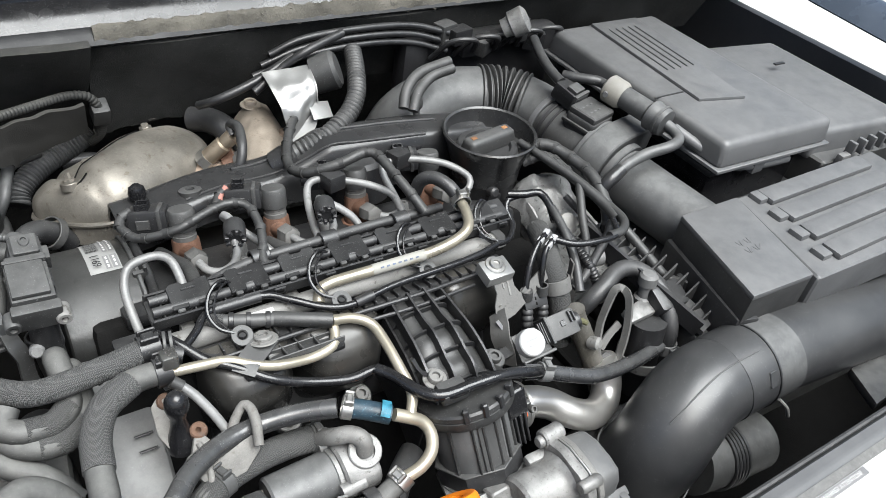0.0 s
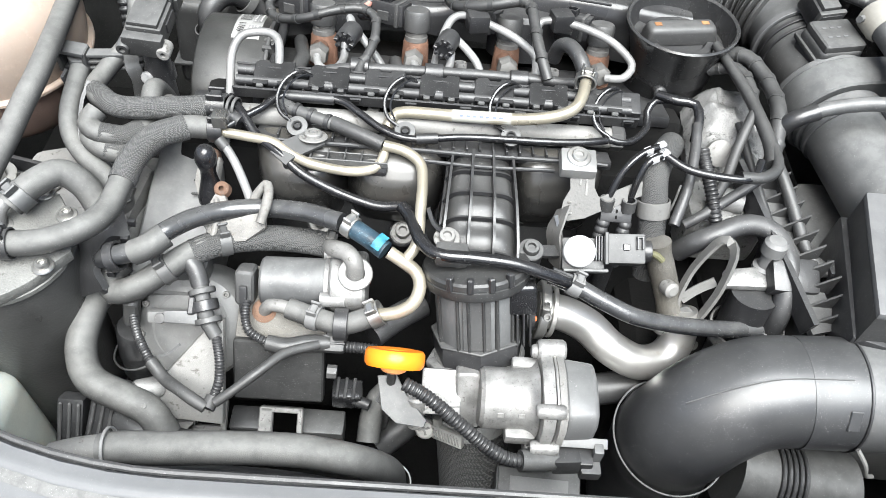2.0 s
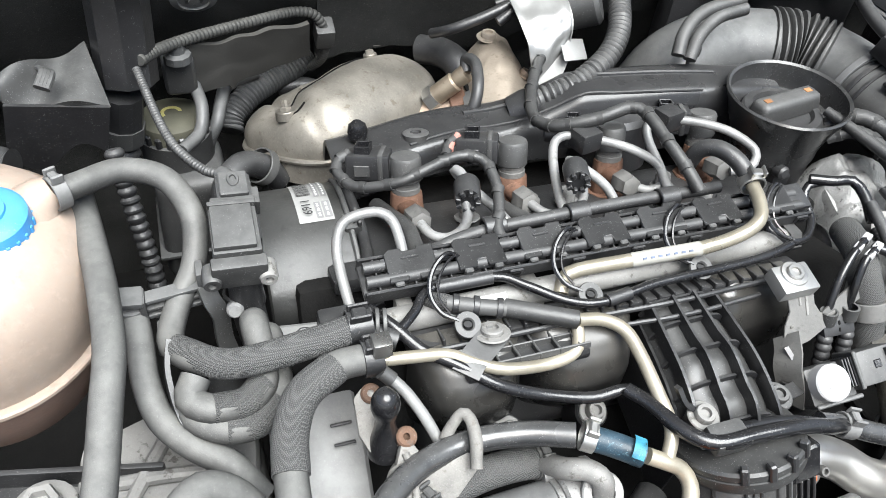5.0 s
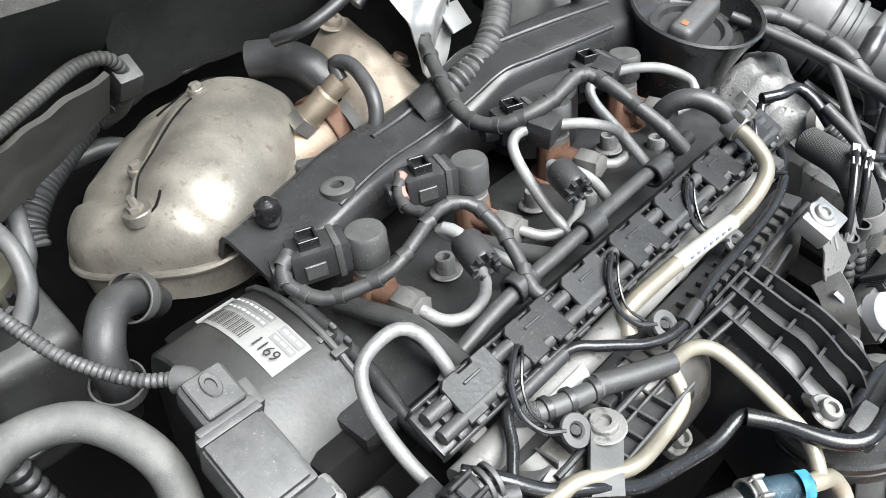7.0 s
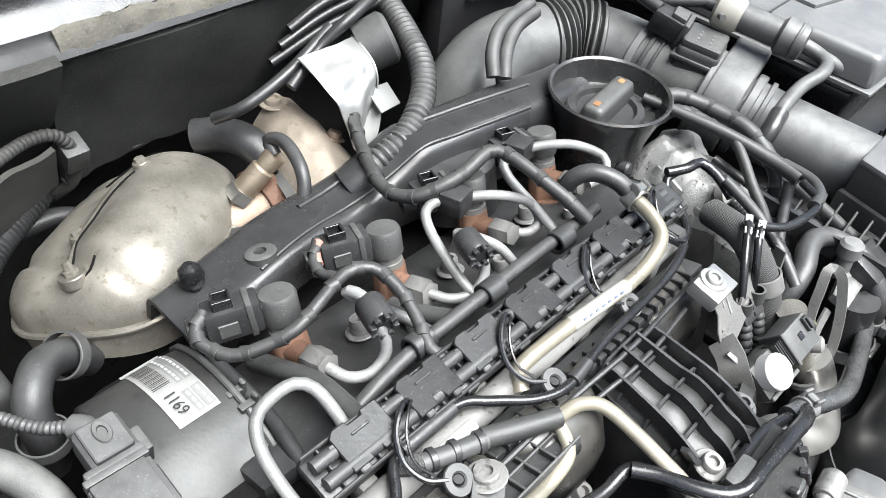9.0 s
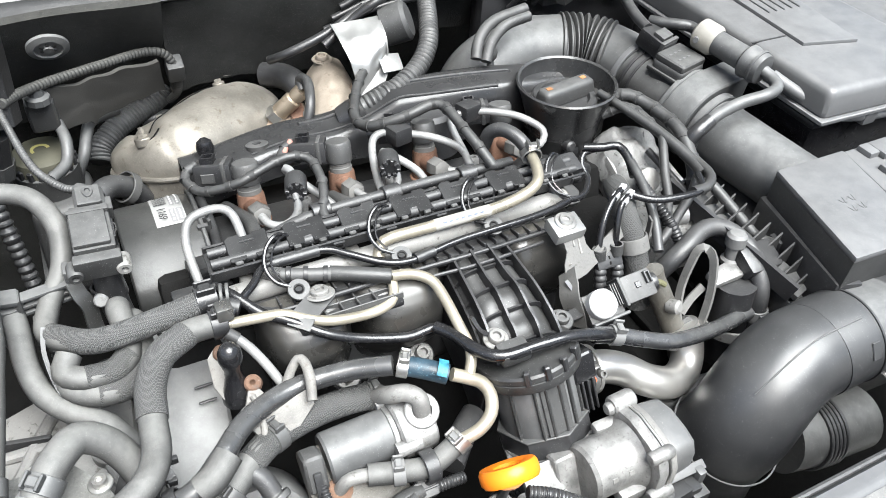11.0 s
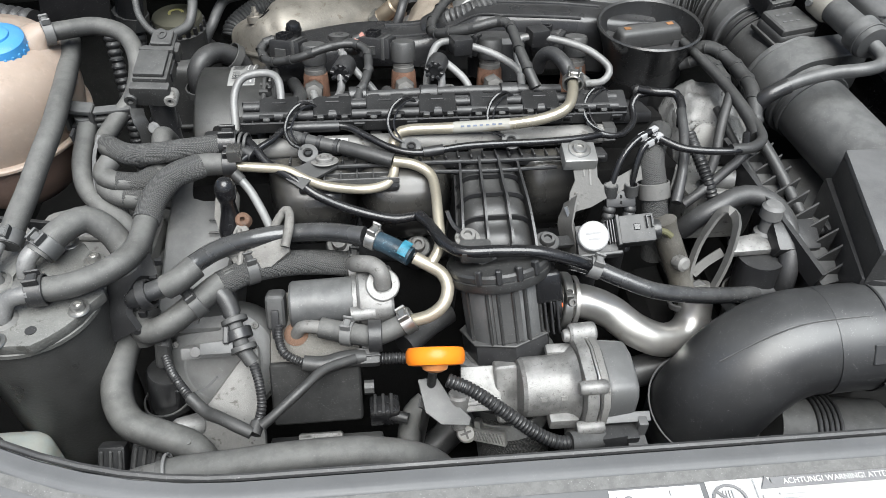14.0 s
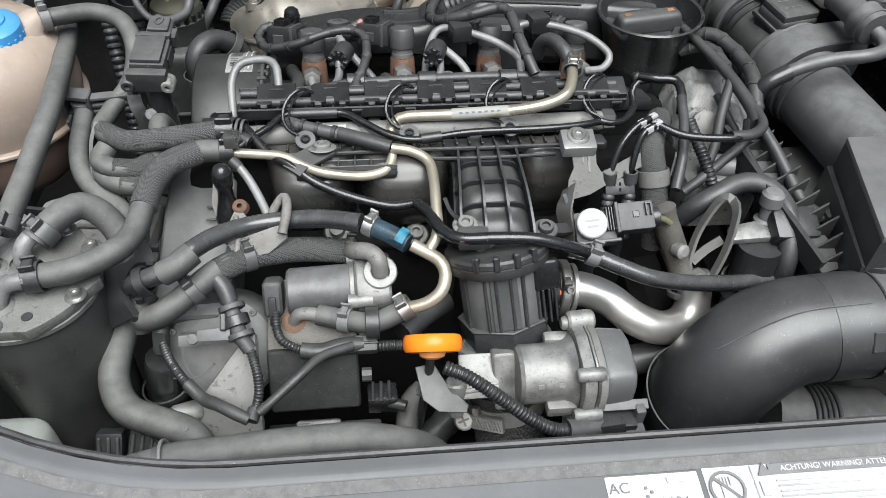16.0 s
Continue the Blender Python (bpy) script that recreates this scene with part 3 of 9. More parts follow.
solo("wall_rear", box_bm((1.9, 0.02, 0.62), T((0.3, 0.42, 0.6)), 0.0), body_dark, "dark rear wall of the engine bay", "bulkhead", kind="structure")
solo("wall_left", box_bm((0.02, 1.0, 0.5), T((-0.48, -0.05, 0.56)), 0.0), body_dark, "dark inner wing panel of the engine bay", "inner wing", kind="structure")
solo("wall_right", box_bm((0.02, 1.0, 0.5), T((1.08, -0.05, 0.56)), 0.0), body_paint, "grey inner wing panel beside the battery", "inner wing", kind="structure")
# The undertray's black colour carries the shade of the bay's depths.
solo("floor", box_bm((1.6, 1.0, 0.02), T((0.3, -0.05, 0.38)), 0.0), gap_black, "black undertray of the engine bay", "undertray", kind="structure")

# cowl: painted ledge, worn seal, windscreen foot
cowl = solo("trim_cowl", grid_bm(lambda u, v: Vector((-0.5 + 1.5 * u, 0.238 + 0.03 * v - 0.05 * (u - 0.45) ** 2, 0.894 + 0.012 * math.sin(math.pi * v))), 50, 8, thick=0.004), mat("dark_grey_cowl_paint", (0.015, 0.0155, 0.017), 0.5, vary=0.2, dust=0.1, dust_color=(0.2, 0.2, 0.195)), "grey painted cowl ledge above the bulkhead", "cowl", kind="structure")
part("worn_seal", grid_bm(lambda u, v: Vector((-0.012 + 0.47 * u, 0.240 + 0.013 * v + 0.002 * noise.noise((u * 40, v * 5, 0)) - 0.05 * (0.322 * u + 0.325 - 0.45) ** 2, 0.899 + 0.012 * math.sin(math.pi * v) + 0.0035 * noise.noise((u * 60, v * 9, 3)) - (0.006 if v < 0.1 else 0))), 120, 8, thick=0.004), seal, cowl, "worn beige foam seal with a torn edge")
solo("trim_screen_foot", grid_bm(lambda u, v: Vector((-0.8 + 2.0 * u, 0.275 + 0.10 * v - 0.06 * (u - 0.6) ** 2, 0.895 + 0.035 * v + 0.012 * math.sin(math.pi * v * 2))), 40, 12, thick=0.004), plastic_shiny, "black plastic scuttle below the windscreen", "scuttle", kind="structure")
solo("window_screen", grid_bm(lambda u, v: Vector((-0.8 + 2.0 * u, 0.37 + 0.8 * v - 0.06 * (u - 0.6) ** 2, 0.93 + 0.5 * v)), 30, 8, thick=0.005), glass_dark, "dark tinted windscreen above the scuttle", "windscreen", kind="structure")
wing = solo("trim_wing_right", grid_bm(lambda u, v: Vector((1.0 + 0.10 * v, -0.5 + 1.0 * u, 0.86 + 0.03 * math.sin(math.pi * v) + 0.05 * u)), 30, 8, thick=0.004), mat("blue_grey_car_paint", (0.06, 0.075, 0.1), 0.3, 0.2, vary=0.08, coat=0.4, bump=0.0), "blue-grey painted wing edge of the car", "wing", kind="structure")
solo("trim_wing_left", grid_bm(lambda u, v: Vector((-0.48 - 0.10 * v, -0.5 + 1.0 * u, 0.86 + 0.03 * math.sin(math.pi * v) + 0.03 * u)), 30, 8, thick=0.004), wing.data.materials[0], "blue-grey painted wing edge of the car", "wing", kind="structure")

# the raised bonnet over the bay
solo("trim_bonnet", grid_bm(lambda u, v: Vector((-0.55 + 1.65 * u, 0.40 - 0.42 * v + 0.05 * math.sin(math.pi * u) * v, 0.99 + 0.92 * v)), 20, 16, thick=0.02), body_dark, "dark underside of the raised bonnet", "bonnet", kind="structure")

# ---- engine core ----
engine = thing("engine_block", (0.12, 0, 0.39), "dirty cast iron engine block leaning to the rear, gap shade in its colour", "engine")
part("block", box_bm((0.46, 0.22, 0.32), eng(0.12, -0.03, 0.58), 0.012), gap_black, engine)
part("head", box_bm((0.44, 0.16, 0.07), eng(0.125, 0.035, 0.725), 0.008), gap_black, engine)
part("floor_casting", box_bm((0.4, 0.10, 0.012), eng(0.13, 0.012, 0.768), 0.004), plastic, engine, "oily black cover floor round the injectors")
for k, (bx, by) in enumerate([(0.048, 0.02), (0.075, -0.005), (0.135, 0.02), (0.163, -0.005), (0.224, 0.02), (0.25, -0.005)]):
    part("stud", bolt_bm(eng(bx, by, 0.775), 0.0065, 0.012), alu, engine, "grey socket-head stud")

camcover = thing("cam_cover", (0.13, 0.1, 0.75), "black plastic cam cover behind the injectors with moulded ridges", "engine cover")


def cover_top(u, v):
    x = -0.045 + 0.40 * u
    rise = 0.030 * max(0.0, min(1.0, (x - 0.10) / 0.07)) ** 1.5
    y = 0.068 + 0.062 * v + 0.012 * math.sin(x * 14)
    edge = 1 - (2 * v - 1) ** 8
    return Vector((x, y, 0.775 + (0.026 + rise) * edge + 0.003 * math.sin(x * 30)))


part("shell", grid_bm(cover_top, 70, 16, thick=0.004), mat("dusty_cam_cover_plastic", (0.010, 0.010, 0.011), 0.30, vary=0.3, scale=30, dust=0.09, dust_color=DUST, bump=0.08, speck=0.15, spec=0.45), camcover)
for vv, u0, u1, rr in ((0.22, 0.16, 0.80, 0.002), (0.62, 0.30, 0.86, 0.0028)):
    part("ridge", tube_bm([cover_top(u0 + (u1 - u0) * k / 10, vv + 0.05 * math.sin(k * 0.5)) for k in range(11)], rr, 8), plastic, camcover, "low moulded ridge")
part("boss", lathe_bm([(0.011, -0.004), (0.011, 0.002), (0.0095, 0.003), (0.0045, 0.003), (0.004, -0.003), (0, -0.003)], eng(0.027, 0.096, 0.803)), plastic_dusty, camcover, "round screw boss with a hole")
part("breather_dome", lathe_bm([(0.034, -0.03), (0.034, 0.008), (0.03, 0.013), (0.012, 0.015), (0, 0.015)], eng(0.195, 0.078, 0.80), 32), plastic, camcover, "round black breather dome")
part("ball_stud", lathe_bm([(0.004, -0.012), (0.004, 0.0), (0.007, 0.003), (0.0085, 0.009), (0.007, 0.015), (0.003, 0.018), (0, 0.018)], eng(-0.02, 0.101, 0.80)), plastic_shiny, camcover, "glossy black ball stud")
part("ball_stud", lathe_bm([(0.004, -0.02), (0.004, 0.0), (0.007, 0.003), (0.0085, 0.009), (0.007, 0.015), (0.003, 0.018), (0, 0.018)], eng(0.292, 0.118, 0.832)), plastic_dusty, camcover, "black ball stud")

# oil filler
neck_gloss = mat("dusty_gloss_filler_plastic", (0.010, 0.010, 0.0105), 0.3, vary=0.3, dust=0.14, dust_color=DUST, bump=0.04, speck=0.3, spec=0.5)
filler = thing("oil_filler", (0.325, 0.035, 0.76), "black plastic oil filler neck with a funnel rim and cap", "oil filler")
fm = frame_of((0.3355, 0.036, 0.8325), (-0.03, 0.0, 1), (1, 0, 0)) @ Matrix.Diagonal((1.09, 1.09, 1.09, 1))
part("neck", lathe_bm([(0.0345, -0.10), (0.0345, -0.040), (0.0358, -0.038), (0.0362, -0.036), (0.0362, -0.028), (0.0375, -0.022), (0.0385, -0.018), (0.0425, -0.004), (0.047, 0.006), (0.0478, 0.009), (0.0465, 0.0105), (0.0445, 0.009), (0.042, -0.002), (0.039, -0.009), (0.034, -0.011), (0, -0.012)], fm, 48), neck_gloss, filler)
cap = part("cap", lathe_bm([(0.031, -0.012), (0.031, -0.007), (0.0295, -0.005), (0.024, -0.0045), (0.022, -0.008), (0, -0.008)], fm, 40), plastic, filler, "black screw cap")
part("grip", box_bm((0.064, 0.021, 0.017), fm @ Matrix.Rotation(radians(8), 4, "Z") @ T((0, 0, -0.001)), 0.005, 3, (0.9, 0.75)), plastic_dusty, cap, "raised finger grip of the cap")
for gx in (-0.017, 0.016):
    part("symbol", box_bm((0.006, 0.0045, 0.0004), fm @ Matrix.Rotation(radians(8), 4, "Z") @ T((gx * 1.25, 0, 0.0078)), 0), mat("faded_orange_print", (0.24, 0.12, 0.055), 0.6) if gx < 0 else bpy.data.materials["faded_orange_print"], cap, "small faded orange oil symbol")
part("neck_tab", box_bm((0.018, 0.008, 0.016), T((0.328, 0.002, 0.778)), 0.002), plastic, filler)
part("side_lug", lathe_bm([(0, 0), (0.006, 0), (0.006, 0.008), (0.004, 0.010), (0, 0.010)], frame_of((0.322, 0.002, 0.79), (0.1, -1, 0.25))), plastic, filler)

# ---- injectors ----
INJ = [(0.088 * k + 0.003, 0.037 + 0.004 * k / 3, 0.786) for k in range(4)]


def injector(k):
    x, y, z = INJ[k]
    inj = thing("fuel_injector", (x, y, z - 0.02), "rust-brown steel fuel injector with a black plastic solenoid head", "injector", "injectors in a row on the engine")
    m = eng(x, y, z)
    part("body", slab_bm([(0.015 * math.cos(q), 0.013 * math.sin(q)) for q in (math.tau * (j + 0.5) / 8 for j in range(8))], m @ T((0, 0, -0.024)), 0.034, 0.0025, 2, top=0.86), copper, inj, "rust-brown steel body")
    part("flange", slab_bm([(0.017 * math.cos(q), 0.02 * math.sin(q)) for q in (math.tau * j / 10 for j in range(10))], m @ T((0, 0, -0.026)), 0.008, 0.002), copper, inj)
    part("collar", lathe_bm([(0.0102, 0.009), (0.0108, 0.0095), (0.0108, 0.0135), (0.0102, 0.014), (0.0102, 0.0165), (0.0106, 0.017), (0.0106, 0.019), (0.010, 0.02)], m, 20), bracket_worn, inj, "dull grooved steel collar")
    part("solenoid", lathe_bm([(0.0118, 0.019), (0.0122, 0.0195), (0.0122, 0.036), (0.0108, 0.0385), (0.004, 0.039), (0, 0.039)], m, 28), plastic_dusty, inj, "dusty black solenoid cap")
    cm = m @ Matrix.Rotation(radians(-24), 4, "Z") @ T((-0.0275, 0.0, 0.031))
    part("arm", box_bm((0.02, 0.014, 0.012), m @ Matrix.Rotation(radians(-24), 4, "Z") @ T((-0.011, 0, 0.031)), 0.002), plastic, inj, "black plug arm")
    plug = part("plug", box_bm((0.033, 0.020, 0.020), cm, 0.0018), plastic, inj, "black rectangular cable plug")
    bm = bmesh.new()
    for a, b in (((0.0115, 0.0016, 0.007), (0, 0.0056, 0)), ((0.0115, 0.0016, 0.007), (0, -0.0056, 0)), ((0.0016, 0.0112, 0.007), (0.005, 0, 0)), ((0.0016, 0.0112, 0.007), (-0.005, 0, 0))):
        box_bm(a, cm @ T((b[0] - 0.004, b[1], 0.0125)), 0.0003, 1, bm=bm)
    part("latch", bm, plastic_shiny, plug, "open square latch frame")
    part("rib", box_bm((0.004, 0.022, 0.022), cm @ T((0.010, 0, 0)), 0.001), plastic_dusty, plug)
    part("key", box_bm((0.012, 0.0015, 0.009), cm @ T((-0.004, -0.0105, -0.002)), 0.0005, 1), plastic_dusty, plug)
    part("boot", lathe_bm([(0.0075, -0.004), (0.0078, 0.004), (0.0068, 0.012), (0.0045, 0.0125), (0, 0.009)], cm @ T((-0.0145, 0, -0.001)) @ Matrix.Rotation(radians(-90), 4, "Y"), 18), plastic, plug, "round cable boot")
    nm = frame_of((x - 0.001, y - 0.022, z + 0.006), (0.05, -1, 0.35))
    part("side_port", lathe_bm([(0.008, -0.016), (0.007, 0.002)], nm, 14), copper, inj)
    part("union_nut", lathe_bm([(0.0, 0.0), (0.0094, 0.0), (0.0098, 0.001), (0.0098, 0.011), (0.0085, 0.013), (0.0085, 0.017), (0.006, 0.018), (0, 0.018)], nm, 6), bracket_worn, inj, "grey hexagonal union nut")
    return inj


for k in range(4):
    injector(k)

# injector pipes
def pipe(pts, label, r=0.0046, material=None, **kw):
    return solo("fuel_pipe", tube_bm(pts, r, 12, 0.004, **kw), material or zinc, label, "pipe", "fuel pipes between rail and injectors")


PIPELABEL = "silver steel high-pressure fuel pipe bent to an injector"
pipe([(0.002, -0.001, 0.798), (0.006, -0.014, 0.798), (0.016, -0.022, 0.800), (0.026, -0.023, 0.807), (0.030, -0.020, 0.816), (0.030, -0.013, 0.826), (0.033, -0.003, 0.832), (0.033, 0.010, 0.832), (0.031, 0.016, 0.829), (0.040, 0.008, 0.820), (0.059, -0.008, 0.805), (0.071, -0.027, 0.795)], PIPELABEL)
pipe([(0.090, 0.002, 0.798), (0.098, -0.012, 0.798), (0.112, -0.019, 0.800), (0.123, -0.017, 0.809), (0.124, -0.013, 0.818), (0.123, -0.005, 0.827), (0.120, 0.005, 0.830), (0.122, 0.008, 0.828), (0.137, -0.001, 0.820), (0.149, -0.010, 0.810), (0.155, -0.023, 0.797)], PIPELABEL)
pipe([(0.180, 0.010, 0.795), (0.192, -0.002, 0.795), (0.204, -0.002, 0.800), (0.201, 0.008, 0.812), (0.183, 0.021, 0.820), (0.158, 0.032, 0.825), (0.139, 0.041, 0.826), (0.126, 0.042, 0.823), (0.118, 0.029, 0.817), (0.111, -0.001, 0.807), (0.110, -0.028, 0.797)], PIPELABEL)
pipe([(0.269, -0.001, 0.800), (0.284, -0.005, 0.805), (0.291, 0.004, 0.814), (0.275, 0.020, 0.823), (0.253, 0.032, 0.827), (0.229, 0.039, 0.829), (0.208, 0.041, 0.827), (0.203, 0.031, 0.820), (0.203, 0.005, 0.810), (0.203, -0.022, 0.798)], PIPELABEL)
pipe([(-0.024, -0.050, 0.806), (-0.024, -0.040, 0.817), (-0.026, -0.024, 0.8265), (-0.033, -0.0155, 0.829), (-0.047, -0.0145, 0.829), (-0.060, -0.0185, 0.826), (-0.0665, -0.032, 0.816), (-0.0655, -0.055, 0.798), (-0.063, -0.085, 0.788), (-0.060, -0.112, 0.782)], "silver steel fuel pipe in a tall loop beside the timing cover", 0.0046)
part("union_nut", lathe_bm([(0, 0), (0.008, 0), (0.008, 0.012), (0, 0.012)], frame_of((-0.023, -0.052, 0.803), (0, 0.6, 0.8)), 6), alu, solo("union", box_bm((0.014, 0.014, 0.01), T((-0.023, -0.057, 0.797)), 0.002), alu_dirty, "grey metal pipe union at the rail end", "pipe union"))


def grommet(at, axis):
    m = frame_of(at, axis)
    g = thing("pipe_damper", at, "black rubber damper with a toothed end on a fuel pipe", "damper", "dampers on the fuel pipes")
    part("sleeve", lathe_bm([(0, -0.010), (0.0088, -0.010), (0.0096, -0.008), (0.0096, 0.008), (0.0088, 0.010), (0, 0.010)], m, 20), plastic, g)
    for k in range(8):
        part("tooth", box_bm((0.004, 0.003, 0.006), m @ Matrix.Rotation(math.tau * k / 8, 4, "Z") @ T((0.0072, 0, 0.0105)), 0.0005, 1), plastic, g)


grommet((0.033, -0.007, 0.828), (-0.3, -0.95, 0.05))
grommet((0.120, -0.005, 0.827), (-0.3, -0.95, 0.05))
for c, a in (((0.147, 0.034, 0.826), (1, 0.25, 0)), ((0.225, 0.042, 0.829), (1, 0.25, 0))):
    solo("pipe_clip", box_bm((0.02, 0.018, 0.017), frame_of(c, (0, 0.1, 1), a), 0.003), plastic, "black plastic clip block gripping a fuel pipe", "pipe clip", "clip blocks on the fuel pipes")

# ---- fuel rail and wiring duct ----
rail = thing("fuel_rail", (0.11, -0.08, 0.785), "grey cast fuel rail tube with pipe unions", "fuel rail")
part("tube", tube_bm([(-0.055, -0.083, 0.795), (0.272, -0.078, 0.796)], 0.0112, 20, 0.02), alu_dirty, rail)
part("end_plug", lathe_bm([(0.0112, 0), (0.0112, 0.010), (0.009, 0.012), (0, 0.012)], frame_of((0.266, -0.078, 0.796), (1, 0.01, 0)), 6), bracket_grey, rail)
part("label", grid_bm(lambda u, v: Vector((-0.005 + 0.04 * u, -0.0825 - 0.0115 * math.sin(radians(15 + 60 * v)), 0.795 + 0.0115 * math.cos(radians(15 + 60 * v)))), 4, 8), mat("greyed_paper", (0.36, 0.36, 0.35), 0.6, vary=0.15, bump=0), rail, "greyed paper label on the rail")
for bx in (-0.03, 0.06, 0.15, 0.235):
    part("saddle", box_bm((0.012, 0.026, 0.02), T((bx, -0.075, 0.787)), 0.003), alu_dirty, rail)

duct_black = mat("clean_black_duct_plastic", (0.007, 0.007, 0.0075), 0.4, vary=0.3, dust=0.04, dust_color=DUST, speck=0.3, spec=0.4)
duct = thing("wiring_duct", (0.115, -0.057, 0.80), "black plastic wiring duct with clipped flat covers", "wiring duct")
dm = frame_of((0.115, -0.0600, 0.8105), (0, -0.20, 0.98), (1, 0, 0))
part("tray", box_bm((0.345, 0.026, 0.006), dm, 0.002), plastic, duct)
for s in (-1, 1):
    part("side_wall", box_bm((0.345, 0.0022, 0.013), dm @ T((0, s * 0.0130, 0.003)), 0.0008, 1), plastic, duct)
for dy in (-0.0055, 0.0055):
    part("conduit", tube_bm([dm @ Vector((-0.17, dy, 0.009)), dm @ Vector((0.165, dy, 0.009))], 0.0052, 12, 0.02), rubber_dark, duct, "black cable conduit")
for k in range(7):
    px = -0.139 + 0.0465 * k
    pm = dm @ T((px, 0.002, 0.0105)) @ Matrix.Rotation(radians(3 * (-1) ** k), 4, "X")
    cover = part("cover_plate", slab_bm([(-0.0168, -0.0125), (-0.0168, 0.009), (-0.013, 0.012), (-0.005, 0.012), (-0.004, 0.0095), (0.005, 0.0095), (0.006, 0.012), (0.0168, 0.012), (0.0168, -0.0125), (0.004, -0.0125), (0.003, -0.007), (-0.003, -0.007), (-0.004, -0.0125)], pm, 0.0028, 0.0006, 1), duct_black, duct, "flat black clip cover")
    for s in (-1, 1):
        part("clip", box_bm((0.006, 0.0035, 0.011), pm @ T((0.0105 * s, -0.0135, -0.003)), 0.0008, 1), plastic_dusty, cover)
        part("hook", box_bm((0.004, 0.005, 0.0035), pm @ T((0.0178 * s, 0.004, 0.0005)), 0.0006, 1), plastic, cover)
    part("grip", box_bm((0.012, 0.0016, 0.0012), pm @ T((0, 0.004, 0.0032)), 0.0004, 1), plastic, cover)
    part("front_latch", box_bm((0.010, 0.003, 0.007), dm @ T((px + 0.0232, -0.0140, 0.004)), 0.0006, 1), plastic, duct)
    part("window", box_bm((0.006, 0.0008, 0.0035), dm @ T((px + 0.0232, -0.0158, 0.004)), 0.0003, 1), gap_black, duct)
for k in range(28):
    part("rib", box_bm((0.0015, 0.025, 0.006), dm @ T((-0.162 + 0.01195 * k, 0, 0.005)), 0.0004, 1), plastic, duct)
part("end_housing", box_bm((0.022, 0.022, 0.016), frame_of((0.278, -0.058, 0.814), (0, -0.25, 0.97), (1, 0, 0)), 0.002), plastic, duct, "black plug housing at the duct end")

# a long hose over the duct's rear edge
hose("breather_line", [(-0.01, -0.036, 0.80), (0.03, -0.034, 0.812), (0.09, -0.033, 0.815), (0.15, -0.031, 0.815), (0.2, -0.03, 0.814), (0.235, -0.028, 0.812)], 0.0062, rubber_dark, "black rubber leak-off line along the wiring duct", "hose")
for cx in (0.045, 0.11, 0.185):
    solo("line_joint", ring_bm(frame_of((cx, -0.033, 0.8145), (1, 0.02, 0)), 0.0062, 0.016, 0.0022), plastic, "black plastic joint sleeve on the leak-off line", "pipe joint", "joint sleeves on the leak-off line")

for k in range(4):
    ox = 0.0885 * k
    oy = 0.004 * k
    w = thing("glow_plug_lead", (ox, -0.105 + oy, 0.80), "thin black lead curling to a flat rubber ring", "cable", "looped leads in front of the duct")
    part("wire", tube_bm([(ox + 0.008, -0.060 + oy, 0.822), (ox - 0.002, -0.064 + oy, 0.829), (ox - 0.013, -0.072 + oy, 0.825), (ox - 0.018, -0.084 + oy, 0.817), (ox - 0.014, -0.096 + oy, 0.811), (ox - 0.004, -0.103 + oy, 0.808)], 0.0021, 8, 0.003), plastic_shiny, w)
    part("loose_wire", tube_bm([(ox + 0.010, -0.061 + oy, 0.822), (ox + 0.001, -0.067 + oy, 0.828), (ox - 0.009, -0.076 + oy, 0.824), (ox - 0.013, -0.087 + oy, 0.816), (ox - 0.008, -0.098 + oy, 0.810)], 0.0011, 6, 0.003), plastic_shiny, w)
    if k == 3:
        continue
    part("ring", lathe_bm([(0.0035, -0.0012), (0.0085, -0.0012), (0.009, 0.0), (0.0085, 0.0015), (0.0045, 0.0018), (0.0035, 0.0006), (0.0035, -0.0012)], frame_of((ox + 0.001, -0.106 + oy, 0.806), (0, -0.45, 0.9)), 24), plastic_dusty, w, "flat grey rubber ring")
    part("post", tube_bm([(ox + 0.001, -0.106 + oy, 0.785), (ox + 0.001, -0.106 + oy, 0.807)], 0.0035, 10), plastic, w)

# ---- cream and silver fuel pipes over the manifold ----
gp = thing("return_pipe", (0.1, -0.09, 0.80), "cream zinc-plated fuel pipe running along the rail", "pipe")
part("tube", tube_bm(gold, 0.0063, 14, 0.004), gold_pipe, gp)
part("label_band", tube_bm([gold[-4], gold[-5]], 0.0066, 14, 0.01), mat("dull_paper", (0.27, 0.265, 0.24), 0.6, vary=0.1, bump=0), gp, "white printed paper band")
for q in range(7):
    c = Vector(gold[-4]).lerp(Vector(gold[-5]), 0.15 + 0.11 * q)
    part("print", box_bm((0.003, 0.0014, 0.0006), T(c + Vector((0, -0.0038, 0.0037))) @ Matrix.Rotation(radians(45), 4, "X"), 0), mat("blue_print", (0.10, 0.12, 0.17), 0.6) if q == 0 else bpy.data.materials["blue_print"], gp)
part("rubber_elbow", tube_bm([(0.216, -0.008, 0.822), (0.2185, -0.012, 0.838), (0.225, -0.022, 0.8465), (0.233, -0.037, 0.845), (0.239, -0.052, 0.836)], 0.0082, 18, 0.003), rubber_dark, gp, "thick grey-black rubber elbow")
part("spring_clip", clamp_at("", gold[0], Vector(gold[0]) - Vector(gold[1]), 0.0102, w=0.012), steel, gp, "shiny spring clip")

